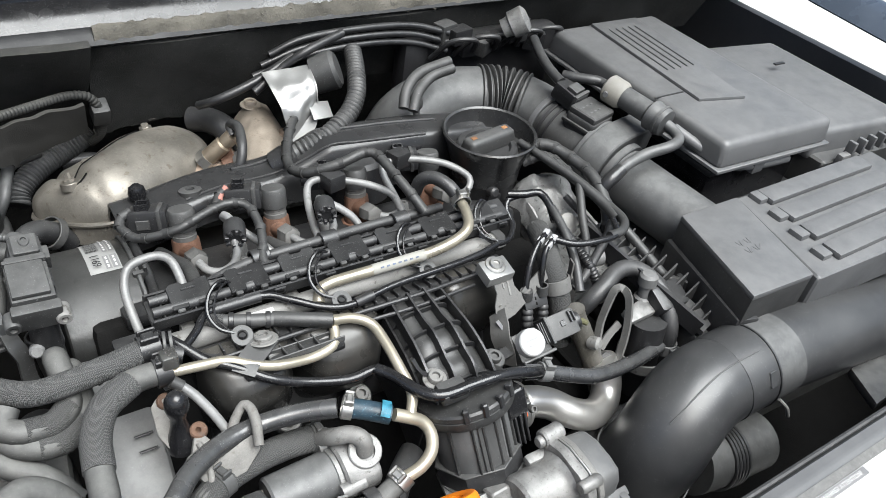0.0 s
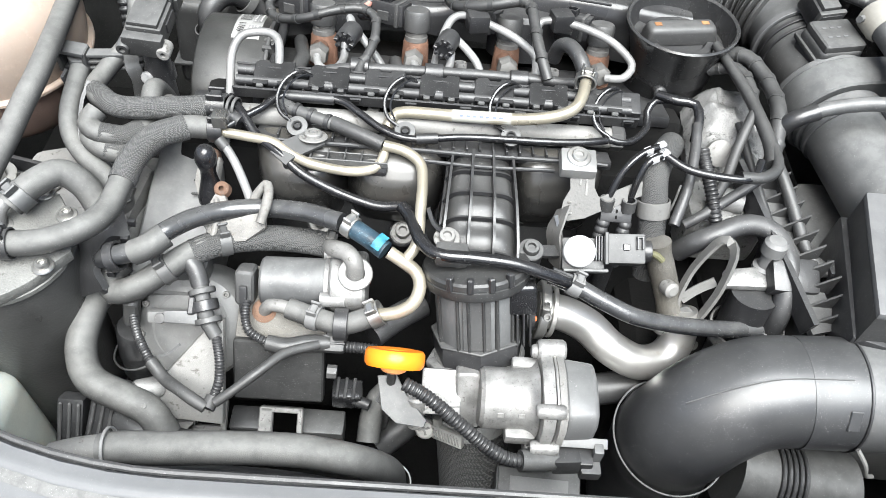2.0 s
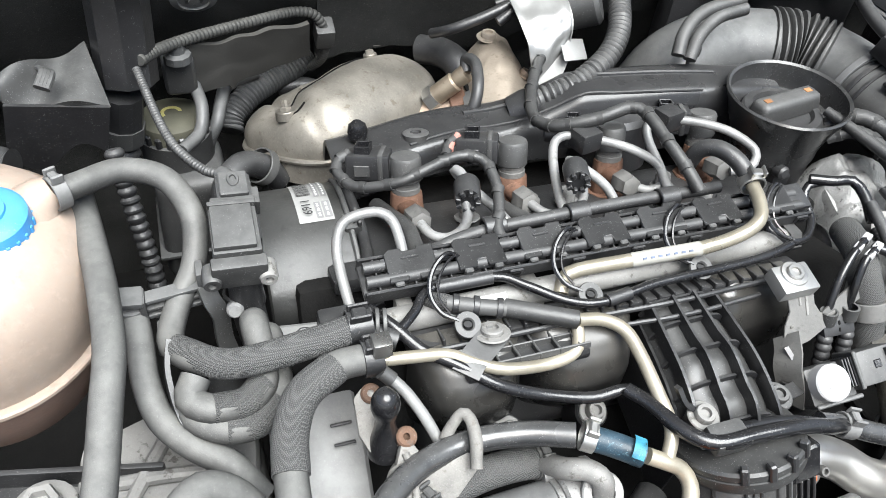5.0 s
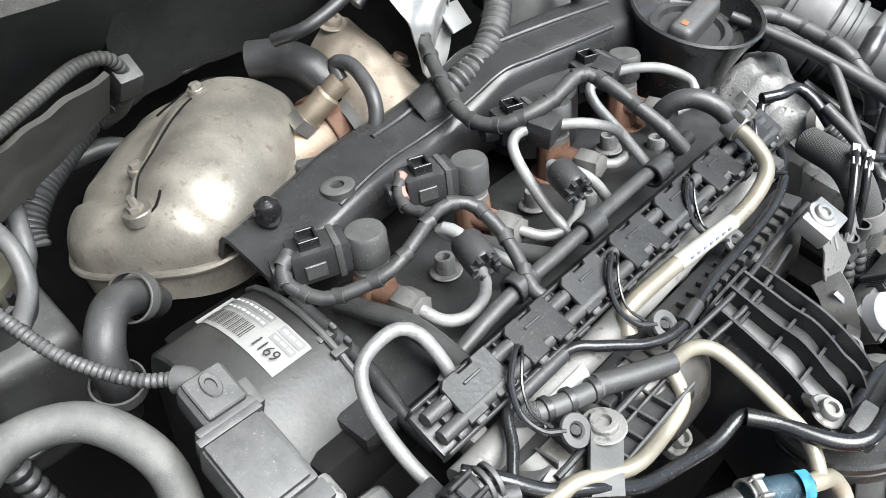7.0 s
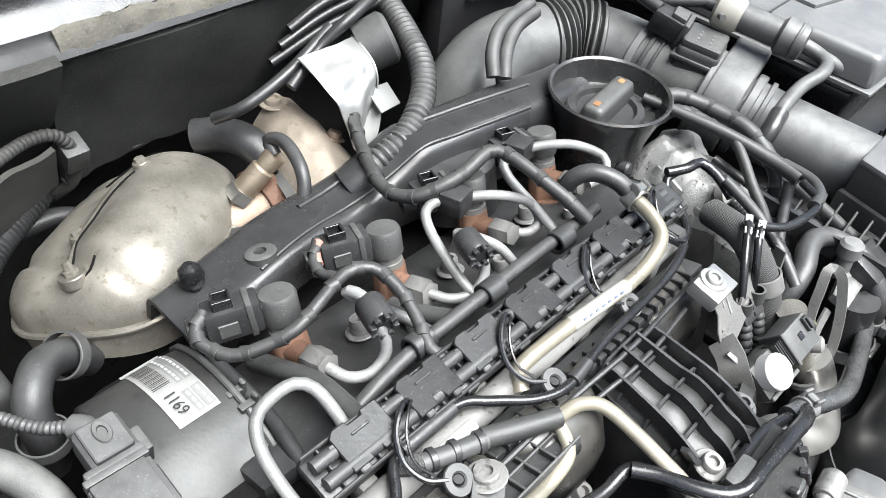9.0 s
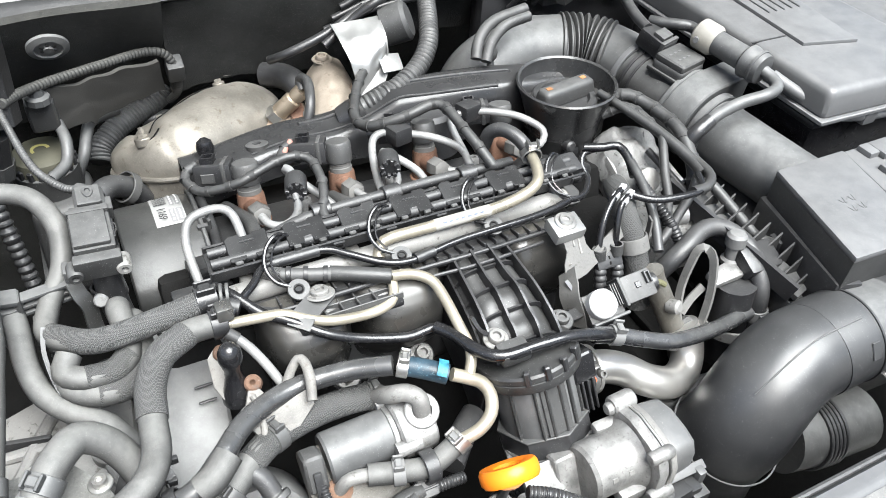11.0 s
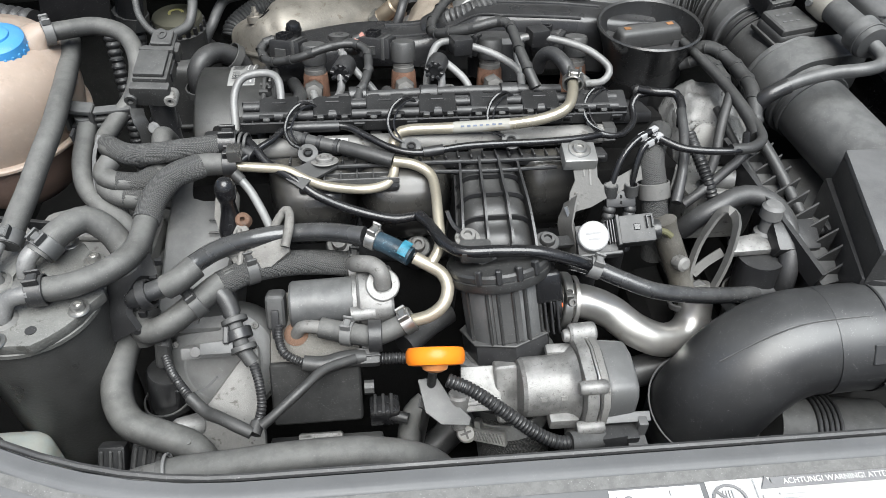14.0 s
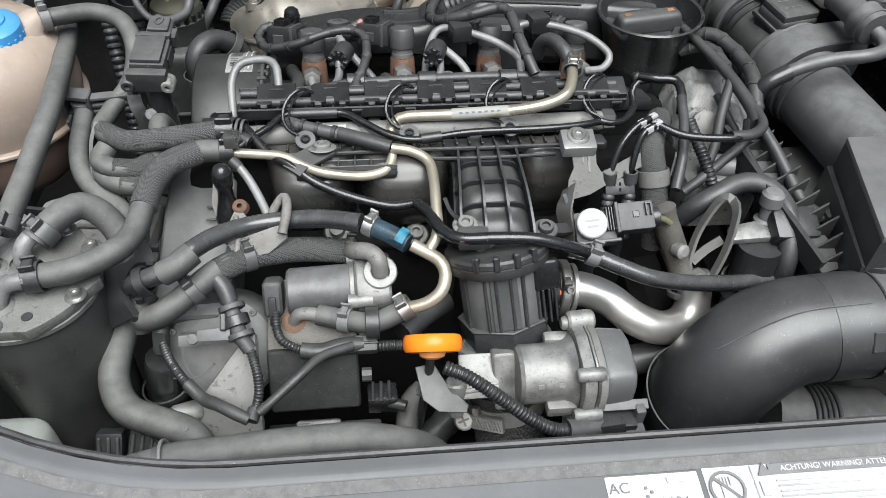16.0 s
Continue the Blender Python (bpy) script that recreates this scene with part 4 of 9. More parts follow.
rp = thing("low_pressure_pipe", (0.0, -0.12, 0.79), "cream zinc-plated fuel pipe bent over the manifold", "pipe")
part("tube", tube_bm([(-0.062, -0.117, 0.804)] + ret, 0.0052, 14, 0.004), gold_pipe, rp)
sp = thing("cross_pipe", (0.09, -0.13, 0.78), "cream zinc-plated pipe dropping over the intake manifold", "pipe")
part("tube", tube_bm(sec + [teepipe[1]], 0.0056, 14, 0.004), gold_pipe, sp)
part("foam_sleeve", tube_bm(foam, 0.0078, 16, 0.004), tape, sp, "black foam sleeve")
part("plastic_joint", tube_bm(sheath, 0.0068, 14, 0.002), bracket_grey, sp, "dull grey pipe joint")
for q in (0.15, 0.5, 0.9):
    part("joint_ring", ring_bm(frame_of(Vector(sheath[0]).lerp(Vector(sheath[2]), q), Vector(sheath[2]) - Vector(sheath[0])), 0.0054, 0.004, 0.0014, 16), plastic, sp)
part("braided_sheath", tube_bm([(-0.017, -0.078, 0.806), (-0.012, -0.083, 0.807), (-0.006, -0.087, 0.808)], 0.0072, 16, 0.003), braid, sp, "frayed black braid")

hose("black_fuel_line", blkcable, 0.0040, plastic_shiny, "glossy black plastic fuel line along the manifold flange", "fuel line", step=0.004)
for a, b in ((3, 4), (7, 8)):
    solo("line_sleeve", tube_bm([Vector(blkcable[a]).lerp(Vector(blkcable[b]), 0.05), Vector(blkcable[a]).lerp(Vector(blkcable[b]), 0.95 if a == 3 else 0.45)], 0.0058, 14), plastic, "black shrink sleeve on the fuel line", "sleeve", "sleeves on the fuel line")
ml = thing("engine_harness_line", (0.07, -0.15, 0.77), "glossy black plastic line crossing the intake manifold", "pipe")
part("tube", tube_bm([(-0.058, -0.083, 0.812), (-0.046, -0.098, 0.810)] + harnmain, 0.0050, 14, 0.004), plastic_shiny, ml)
part("holder", ribbon_bm([(0.020, -0.112, 0.8025), (0.008, -0.121, 0.8015), (-0.004, -0.130, 0.8005), (-0.010, -0.136, 0.797)], 0.018, 0.003, (0, -0.3, 1)), bracket_grey, ml, "flat grey pipe holder")
part("holder", ribbon_bm([(0.122, -0.199, 0.779), (0.132, -0.206, 0.777), (0.142, -0.210, 0.774), (0.15, -0.210, 0.770)], 0.013, 0.004, (0, -0.5, 0.9)), plastic_dusty, ml)
part("screw", bolt_bm(frame_of((0.015, -0.114, 0.803), EU), 0.0075, 0.005), alu_dirty, ml, "silver star screw")

# ---- intake manifold ----
man = thing("intake_manifold", (0.11, -0.15, 0.70), "black plastic intake manifold with moulded ribs and runners", "intake manifold")
manifold_black = mat("glossy_manifold_plastic", (0.010, 0.010, 0.010), 0.27, vary=0.4, scale=40, dust=0.26, dust_color=(0.17, 0.16, 0.14), bump=0.04, speck=0.3, spec=0.55)
PLENUM = [(-0.098, 0.796), (-0.112, 0.795), (-0.124, 0.789), (-0.133, 0.779), (-0.139, 0.764), (-0.139, 0.748), (-0.133, 0.732), (-0.120, 0.715), (-0.10, 0.70)]


def plenum(x0, x1, lobe=0.0):
    """A bulging wall of the air chamber between two places along the engine."""
    def f(u, v):
        k = v * (len(PLENUM) - 1)
        i = min(int(k), len(PLENUM) - 2)
        y, z = (PLENUM[i][j] + (PLENUM[i + 1][j] - PLENUM[i][j]) * (k - i) for j in (0, 1))
        e = abs(2 * u - 1) ** 5
        y += (y + 0.09) * -0.75 * e + lobe * math.sin(math.pi * u) * math.sin(math.pi * v)
        return Vector((x0 + (x1 - x0) * u, y, z - 0.010 * e * (1 - v)))
    return grid_bm(f, 32, 24, thick=0.003)


part("body", box_bm((0.29, 0.05, 0.10), eng(0.112, -0.085, 0.72), 0.02, 4), plastic, man)
part("runner", plenum(-0.036, 0.042, -0.006), manifold_black, man, "glossy bulging runner with brown dust")
part("runner", plenum(0.040, 0.126, -0.004), manifold_black, man, "glossy bulging runner with brown dust")
part("runner", plenum(0.184, 0.262, 0.012), manifold_black, man, "glossy hollow runner side")
part("flange", box_bm((0.30, 0.02, 0.008), eng(0.115, -0.1, 0.789), 0.002), plastic, man)
for k in range(24):
    part("fin", box_bm((0.0018, 0.014, 0.006), eng(-0.015 + 0.0112 * k, -0.1035, 0.795), 0.0004, 1), plastic, man)


def lip_z(x):
    return 0.8005 - 0.004 * min(1.0, abs(x - 0.155) / 0.1)


part("flange_lip", tube_bm([(x, -0.1135 - 0.004 * math.exp(-((x - 0.155) / 0.05) ** 2), lip_z(x)) for x in (-0.02, 0.03, 0.08, 0.11, 0.14, 0.17, 0.2, 0.235, 0.26)], 0.0024, 8, 0.02), plastic, man)
part("flange_lip", tube_bm([(x, -0.1215 - 0.006 * math.exp(-((x - 0.155) / 0.05) ** 2), lip_z(x) - 0.003) for x in (0.095, 0.12, 0.14, 0.17, 0.19, 0.215)], 0.0022, 8, 0.02), plastic, man)
# ribbed pad between the pipes
pm = eng(0.035, -0.122, 0.786)
part("pad", box_bm((0.085, 0.03, 0.008), pm, 0.003), plastic, man)
for k in range(6):
    part("pad_rib", box_bm((0.0016, 0.028, 0.005), pm @ T((-0.0345 + k * 0.0138, 0, 0.006)), 0.0005, 1), plastic_dusty, man)
for q in (-0.013, 0.0, 0.013):
    part("pad_rib", box_bm((0.085, 0.0016, 0.005), pm @ T((0, q, 0.006)), 0.0005, 1), plastic_dusty, man)
for q in ((0.093, -0.140, 0.722), (0.023, -0.146, 0.735)):
    part("bolt_boss", lathe_bm([(0.0125, -0.03), (0.0125, -0.003), (0.011, -0.001), (0, -0.001)], frame_of(q, (0, -0.45, 0.9)), 20), plastic, man)
    part("flange_bolt", bolt_bm(frame_of(q, (0, -0.45, 0.9)), 0.0066, 0.009), alu_dirty, man, "dull flanged star bolt")


# the neck: a low arched duct falling to the throttle, under four tall ribs
neck_black = mat("dusty_moulded_black", (0.013, 0.013, 0.013), 0.42, vary=0.4, scale=50, dust=0.11, dust_color=DUST, bump=0.06, speck=0.4, spec=0.5)


def neck(u, v):
    """A place on the neck: u across, v along from the flange to the throttle."""
    w = 0.027 + 0.006 * v
    x = 0.1555 + (2 * u - 1) * w
    y = -0.112 - 0.092 * v
    lump = 0.004 * math.exp(-((v - 0.55) / 0.12) ** 2) + 0.005 * math.exp(-((v - 0.86) / 0.1) ** 2)
    return Vector((x, y, 0.793 - 0.010 * v - 0.020 * v ** 4 + lump * (1 - (2 * u - 1) ** 2) - 0.012 * (2 * u - 1) ** 6))


part("neck", grid_bm(neck, 24, 30, thick=0.003), neck_black, man, "dusty arched neck wall")
for s in (0, 1):
    part("neck_cheek", grid_bm(lambda u, v: neck(s, u) + Vector(((2 * s - 1) * 0.003 * v, 0.004 * v, -0.07 * v)), 14, 6, thick=0.002), plastic, man)
for u in (0.04, 0.345, 0.655, 0.96):
    part("neck_rib", ribbon_bm([neck(u, v / 8) * 1.0 + Vector((0, -0.001, 0.0045 + 0.004 * (u in (0.04, 0.96)))) for v in range(9)], 0.0021, 0.012, up=(0, -0.15, 1)), plastic, man, "tall moulded rib")
for v in (0.0, 0.2, 0.44, 0.68, 0.94):
    part("neck_rib", ribbon_bm([neck(u / 10, v) + Vector((0, 0, 0.003)) for u in range(11)], 0.0019, 0.0036, up=(0, 0.1, 1)), plastic, man)
for k in range(4):
    part("rib_foot", box_bm((0.004, 0.007, 0.012), T(neck(0.345 + 0.105 * k, 1.0) + Vector((0, -0.004, 0.002))), 0.0008, 1), plastic_shiny, man)
for sx, sy, sz in ((0.129, -0.194, 0.782), (0.198, -0.186, 0.766)):
    part("boss", tube_bm([(sx, sy, sz - 0.04), (sx, sy, sz)], 0.0125, 18), plastic, man)
    part("screw", bolt_bm(frame_of((sx, sy, sz), (0, -0.15, 1)), 0.0066, 0.006), alu_dirty if sx < 0.15 else plastic_dusty, man, "star screw on a flanged boss")
part("boss_link", ribbon_bm([(0.203, -0.185, 0.764), (0.214, -0.183, 0.762), (0.225, -0.18, 0.76)], 0.010, 0.004, (0, -0.2, 1)), plastic, man)
part("boss_web", ribbon_bm([(0.129, -0.19, 0.781), (0.118, -0.186, 0.79), (0.113, -0.18, 0.80)], 0.005, 0.003, (1, 0, 0)), plastic, man)

# ---- throttle side, front of the engine ----
thr = thing("throttle_neck", (0.155, -0.19, 0.66), "dusty black ribbed plastic throttle neck under the manifold", "throttle neck")
NK = Vector((0.125, -0.43, -0.894)).normalized()     # the throttle's axis, downwards
TF = Vector((0.154, -0.203, 0.764))
tm = frame_of(TF, -NK, (1, 0, 0))
part("flange", lathe_bm([(0.03, -0.012), (0.0415, -0.012), (0.0425, -0.010), (0.0425, -0.0045), (0.0415, -0.004), (0.0415, -0.003), (0.0425, -0.0025), (0.0425, 0.001), (0.041, 0.003), (0.03, 0.004), (0, 0.006)], tm, 48), neck_black, thr, "two-layered round flange")
part("barrel", lathe_bm([(0.0335, -0.062), (0.034, -0.012), (0.03, -0.006)], tm, 48), tube_grey, thr)
for q, w in ((-118, 0.0022), (-103, 0.0028), (-84, 0.0026), (-66, 0.003), (-150, 0.002), (-40, 0.002)):
    part("barrel_rib", box_bm((0.0036, w, 0.05), tm @ Matrix.Rotation(radians(q), 4, "Z") @ T((0.0345, 0, -0.036)), 0.0008, 1), neck_black, thr)
part("panel", box_bm((0.0012, 0.022, 0.046), tm @ Matrix.Rotation(radians(-93), 4, "Z") @ T((0.0341, 0, -0.036)), 0.0004, 1), plastic_dusty, thr, "greyed flat moulded panel")
hexa = [(0.0385 * math.cos(q), 0.0385 * math.sin(q)) for q in (math.tau * (j + 0.5) / 7 - 0.2 for j in range(7))]
part("collar", slab_bm(hexa, tm @ T((0, 0, -0.080)), 0.020, 0.002), plastic, thr, "faceted lower collar")
part("collar_ledge", slab_bm([(a * 1.04, b * 1.04) for a, b in hexa], tm @ T((0, 0, -0.0615)), 0.002, 0.0006, 1), plastic_dusty, thr)
for k in range(4):
    part("lug", box_bm((0.006, 0.005, 0.012), tm @ Matrix.Rotation(radians(-120 + 22 * k), 4, "Z") @ T((0.0415, 0, 0.002)), 0.001, 1), plastic, thr)
part("side_box", box_bm((0.022, 0.026, 0.026), tm @ T((0.035, -0.012, -0.022)), 0.004, 3), plastic_shiny, thr, "glossy black side housing")
part("side_disc", lathe_bm([(0, 0.003), (0.017, 0.003), (0.018, 0.001), (0.018, -0.004), (0, -0.004)], tm @ T((0.042, -0.004, -0.040)) @ Matrix.Rotation(radians(90), 4, "Y"), 28), plastic, thr)
for k in range(3):
    part("side_rib", box_bm((0.002, 0.012, 0.03), tm @ T((0.0305 + 0.005 * k, -0.019, -0.048)), 0.0006, 1), plastic, thr)
part("tag", box_bm((0.006, 0.002, 0.004), tm @ T((0.043, -0.020, -0.040)), 0.0005, 1), mat("red_orange_tag", (0.6, 0.12, 0.04), 0.5), thr, "tiny orange tag")

egr = thing("throttle_valve", (0.165, -0.235, 0.6), "grey cast aluminium throttle valve with a motor housing", "throttle valve")
am = frame_of(TF + NK * 0.080, -NK, (1, 0, 0))
part("ring", lathe_bm([(0.028, -0.046), (0.0345, -0.046), (0.0355, -0.044), (0.0355, -0.010), (0.0375, -0.007), (0.0385, -0.002), (0.037, 0.001), (0.03, 0.001)], am, 44), alu, egr, "rough cast throttle body")
part("top_flange", slab_bm([(-0.044, -0.012), (-0.03, -0.036), (0.0, -0.042), (0.02, -0.040), (0.034, -0.026), (0.036, 0.02), (-0.03, 0.03)], am @ T((0, 0, -0.007)), 0.007, 0.002), alu, egr, "flat cast mounting flange")
for q in (-140, -112, -86, -62):
    part("upright_rib", box_bm((0.005, 0.005, 0.036), am @ Matrix.Rotation(radians(q), 4, "Z") @ T((0.036, 0, -0.024)), 0.0015), alu, egr)
part("side_lug", lathe_bm([(0, -0.012), (0.0078, -0.012), (0.009, -0.010), (0.009, 0.004), (0.0075, 0.006), (0, 0.006)], frame_of((0.115, -0.288, 0.694), (0.0, 0.35, 0.94)), 22), alu, egr, "round cast lug")
part("lug_stud", lathe_bm([(0, -0.022), (0.006, -0.022), (0.0065, -0.020), (0.0065, -0.012), (0.0045, -0.010), (0.0045, 0.0)], frame_of((0.115, -0.290, 0.690), (0, 0.35, 0.94)), 14), alu, egr, "cast stud end")
part("column", box_bm((0.020, 0.018, 0.050), frame_of((0.1555, -0.2795, 0.690), (-0.05, 0.50, 0.86), (1, 0, 0)), 0.004, 3), alu, egr, "upright cast web")
part("left_plate", box_bm((0.032, 0.036, 0.006), frame_of((0.134, -0.281, 0.697), (0, -0.55, 0.83), (1, 0, 0)), 0.002), alu, egr, "flat cast plate")
part("plate_rib", box_bm((0.030, 0.004, 0.005), frame_of((0.135, -0.291, 0.693), (0, -0.55, 0.83), (1, 0.1, 0)), 0.0015), alu, egr)
MC = Vector((0.160, -0.287, 0.704))
mo = frame_of(MC, (1, 0.02, 0.0), (0, 0, 1))
part("motor", lathe_bm([(0, 0.003), (0.0215, 0.003), (0.0238, 0.006), (0.0240, 0.038), (0.0262, 0.043), (0.030, 0.047), (0, 0.047)], mo, 40), alu, egr, "pitted cast motor housing")

part("foot_pad", box_bm((0.024, 0.016, 0.012), T((0.196, -0.309, 0.692)), 0.003), alu, egr)
for q in (0.006, 0.022):
    part("cast_mark", box_bm((0.005, 0.004, 0.0008), mo @ Matrix.Rotation(radians(62), 4, "Z") @ T((0.0240, 0, 0.012 + q)) @ Matrix.Rotation(radians(90), 4, "Y"), 0.0003, 1), alu_dirty, egr)
out = [(0.034, 0.014), (0.030, 0.028), (0.018, 0.034), (0.0, 0.035), (-0.022, 0.033), (-0.034, 0.022), (-0.040, 0.002), (-0.034, -0.020), (-0.014, -0.030), (0.012, -0.031), (0.030, -0.030), (0.036, -0.010)]
FG = Vector((0.208, -0.288, 0.702))
fo = frame_of(FG, (1, 0.02, 0.0), (0, 0, 1))
part("cover_flange", slab_bm(out, fo, 0.010, 0.002), alu, egr, "flat cast flange")
part("gasket", slab_bm([(a * 1.01, b * 1.01) for a, b in out], fo @ T((0, 0, 0.0102)), 0.002, 0.0004, 1), steel, egr, "thin pale gasket lip")
part("cover_rim", slab_bm(out, fo @ T((0, 0, 0.0124)), 0.006, 0.0015), alu_dirty, egr)
grey_cover = mat("satin_grey_cover_plastic", (0.07, 0.071, 0.072), 0.42, vary=0.15, dust=0.22, dust_color=DUST, bump=0.05, speck=0.4, spec=0.45)
part("cover", slab_bm([(a * 0.90, b * 0.88) for a, b in out], fo @ T((0, 0, 0.018)), 0.026, 0.005, 3, top=0.92), grey_cover, egr, "grey plastic end cover")
for a, b in ((0.032, 0.024), (-0.004, 0.036), (-0.036, 0.020), (0.028, -0.030), (-0.030, -0.026)):
    c = fo @ Vector((a, b, 0.0))
    part("bolt_boss", lathe_bm([(0, -0.006), (0.0042, -0.006), (0.0056, -0.004), (0.0056, 0.014), (0.0045, 0.016), (0, 0.016)], frame_of(c, (1, 0.02, 0)), 16), alu, egr, "cast bolt boss")
part("top_lug", lathe_bm([(0, -0.010), (0.007, -0.010), (0.0085, -0.008), (0.0085, 0.010), (0.007, 0.012), (0, 0.012)], frame_of((0.216, -0.257, 0.731), (1, 0.05, 0)), 20), alu, egr, "rounded cast top lug")
part("lug_shelf", box_bm((0.022, 0.010, 0.008), T((0.198, -0.264, 0.719)), 0.003), alu, egr)
# the cable socket under the cover, with its open frame
part("socket", box_bm((0.030, 0.018, 0.017), T((0.238, -0.324, 0.684)), 0.002), plastic, egr, "black cable socket")
part("socket_frame", box_bm((0.046, 0.008, 0.004), T((0.240, -0.318, 0.699)) @ Matrix.Rotation(radians(25), 4, "X"), 0.001), grey_cover, egr)
part("socket_frame", box_bm((0.008, 0.010, 0.022), T((0.256, -0.322, 0.690)), 0.002), grey_cover, egr)
part("socket_frame", box_bm((0.016, 0.018, 0.012), T((0.252, -0.328, 0.680)), 0.002), plastic_dusty, egr)

chg = thing("charge_hose", (0.16, -0.25, 0.45), "black woven rubber charge hose clamped under the throttle", "hose")
CB = TF + NK * 0.124 + Vector((-0.008, 0, 0))
part("hose", tube_bm([CB, CB + NK * 0.05, CB + NK * 0.10, CB + NK * 0.2], 0.0315, 36, 0.004), weave_mat("coarse_woven_rubber", (0.03, 0.03, 0.03), (0.09, 0.09, 0.087), 480), chg)
part("neck_ring", ring_bm(frame_of(CB + NK * 0.003, -NK), 0.0325, 0.006, 0.0025, 40), rubber_dark, chg)
part("band_clamp", ring_bm(frame_of(CB + NK * 0.020, -NK), 0.0322, 0.015, 0.0016, 44), zinc, chg, "bright worm-drive band clamp")
cq = frame_of(CB + NK * 0.020, -NK, (1, 0, 0)) @ Matrix.Rotation(radians(-124), 4, "Z") @ T((0.0375, 0, 0))
part("clamp_housing", box_bm((0.005, 0.030, 0.014), cq, 0.0015), steel, chg, "slotted clamp housing")
for k in range(9):
    part("clamp_slot", box_bm((0.0014, 0.0013, 0.009), cq @ T((0.0024, -0.0115 + 0.0029 * k, 0)) @ Matrix.Rotation(radians(12), 4, "X"), 0.0003, 1), alu_dirty, chg)
part("clamp_catch", box_bm((0.006, 0.006, 0.008), cq @ T((-0.001, -0.010, 0.010)), 0.001), steel, chg)
sq_ = frame_of(cq @ Vector((0.001, -0.0215, 0.0)), (-0.25, -0.62, 0.74), (1, 0, 0))
part("clamp_screw", lathe_bm([(0, -0.008), (0.006, -0.008), (0.0082, -0.003), (0.0088, -0.001), (0.0088, 0.003), (0.0070, 0.005), (0, 0.0052)], sq_, 18), steel, chg, "round clamp screw head")
for q in (20, 110):
    part("screw_cross", box_bm((0.010, 0.0018, 0.0008), sq_ @ Matrix.Rotation(radians(q), 4, "Z") @ T((0, 0, 0.0053)), 0.0002, 1), alu_dirty, chg)

# dipstick
dip = thing("oil_dipstick", (0.096, -0.27, 0.64), "orange plastic oil dipstick handle on a dark tube", "dipstick")
hm0 = frame_of((0.096, -0.281, 0.743), (0.03, 0.80, 0.58))
part("handle", lathe_bm([(0.011, -0.0055), (0.017, -0.007), (0.0208, -0.0065), (0.0224, -0.004), (0.0227, 0.0), (0.0224, 0.004), (0.0208, 0.0065), (0.017, 0.007), (0.011, 0.0055), (0.011, -0.0055)], hm0, 36), orange, dip, "orange finger ring")
part("plug", lathe_bm([(0, -0.007), (0.006, -0.007), (0.0095, -0.005), (0.0108, -0.001), (0.008, 0.003), (0, 0.003)], frame_of((0.0957, -0.2825, 0.7375), (0.03, 0.70, 0.7)), 24), mat("pale_orange_plastic", (0.62, 0.25, 0.09), 0.45, vary=0.1, bump=0, speck=0), dip, "pale orange plug")
part("guide_tube", tube_bm([(0.0945, -0.283, 0.728), (0.093, -0.277, 0.69), (0.086, -0.25, 0.55)], 0.0046, 12), plastic, dip, "black guide tube")
part("tab", slab_bm([(-0.011, 0.016), (0.004, 0.018), (0.013, 0.002), (0.030, -0.016), (0.028, -0.022), (0.006, -0.020), (-0.006, -0.010)], frame_of((0.094, -0.289, 0.698), (-0.05, -0.60, 0.80), (1, 0, 0)), 0.002, 0.0005, 1), tube_grey, dip, "grey sheet tab on the guide tube")
part("tab_edge", ribbon_bm([(0.084, -0.286, 0.691), (0.100, -0.284, 0.675), (0.128, -0.272, 0.655)], 0.008, 0.002, (0, -0.3, 1)), tube_grey, dip)

wl = thing("throttle_cable", (0.17, -0.3, 0.66), "ribbed black cable conduit to the throttle motor plug", "cable")
part("conduit", tube_bm([(0.104, -0.296, 0.733), (0.123, -0.304, 0.728), (0.147, -0.317, 0.716), (0.167, -0.327, 0.704), (0.185, -0.333, 0.696), (0.202, -0.333, 0.692)], 0.0070, 14, 0.002, ribs=0.0031, rib_depth=0.0010), plastic, wl)
part("boot", tube_bm([(0.196, -0.333, 0.693), (0.210, -0.331, 0.690), (0.224, -0.327, 0.687)], 0.0105, 16, 0.003), plastic_dusty, wl, "smooth rubber boot")
part("plug", box_bm((0.022, 0.018, 0.016), frame_of((0.232, -0.326, 0.686), (0, 0.2, 1), (1, 0.1, 0)), 0.003), plastic, wl)


eb = thing("control_box", (0.232, -0.318, 0.56), "dark grey control box with a printed label under the throttle", "control box")
em = frame_of((0.224, -0.330, 0.612), (0, -0.25, 0.97), (1, -0.04, 0))
part("body", box_bm((0.074, 0.052, 0.05), em @ T((0, 0, -0.027)), 0.004), plastic_dusty, eb)
part("lid_rim", box_bm((0.070, 0.048, 0.003), em, 0.001), plastic_dusty, eb)
part("type_label", box_bm((0.050, 0.026, 0.0008), em @ T((0.0, 0.004, 0.0019)), 0.0002, 1), mat("dull_silver_label", (0.16, 0.16, 0.158), 0.5, vary=0.2), eb, "dull silver type label")
for k in range(12):
    part("bar", box_bm((0.0016 + 0.0006 * (k % 3), 0.0034, 0.0004), em @ T((-0.006 + 0.0026 * k, -0.003, 0.0025)), 0), ink, eb)
part("bar", box_bm((0.024, 0.0022, 0.0004), em @ T((0.006, 0.006, 0.0025)), 0), ink_grey, eb)
part("bar", box_bm((0.010, 0.005, 0.0004), em @ T((-0.018, 0.004, 0.0025)), 0), ink_grey, eb)

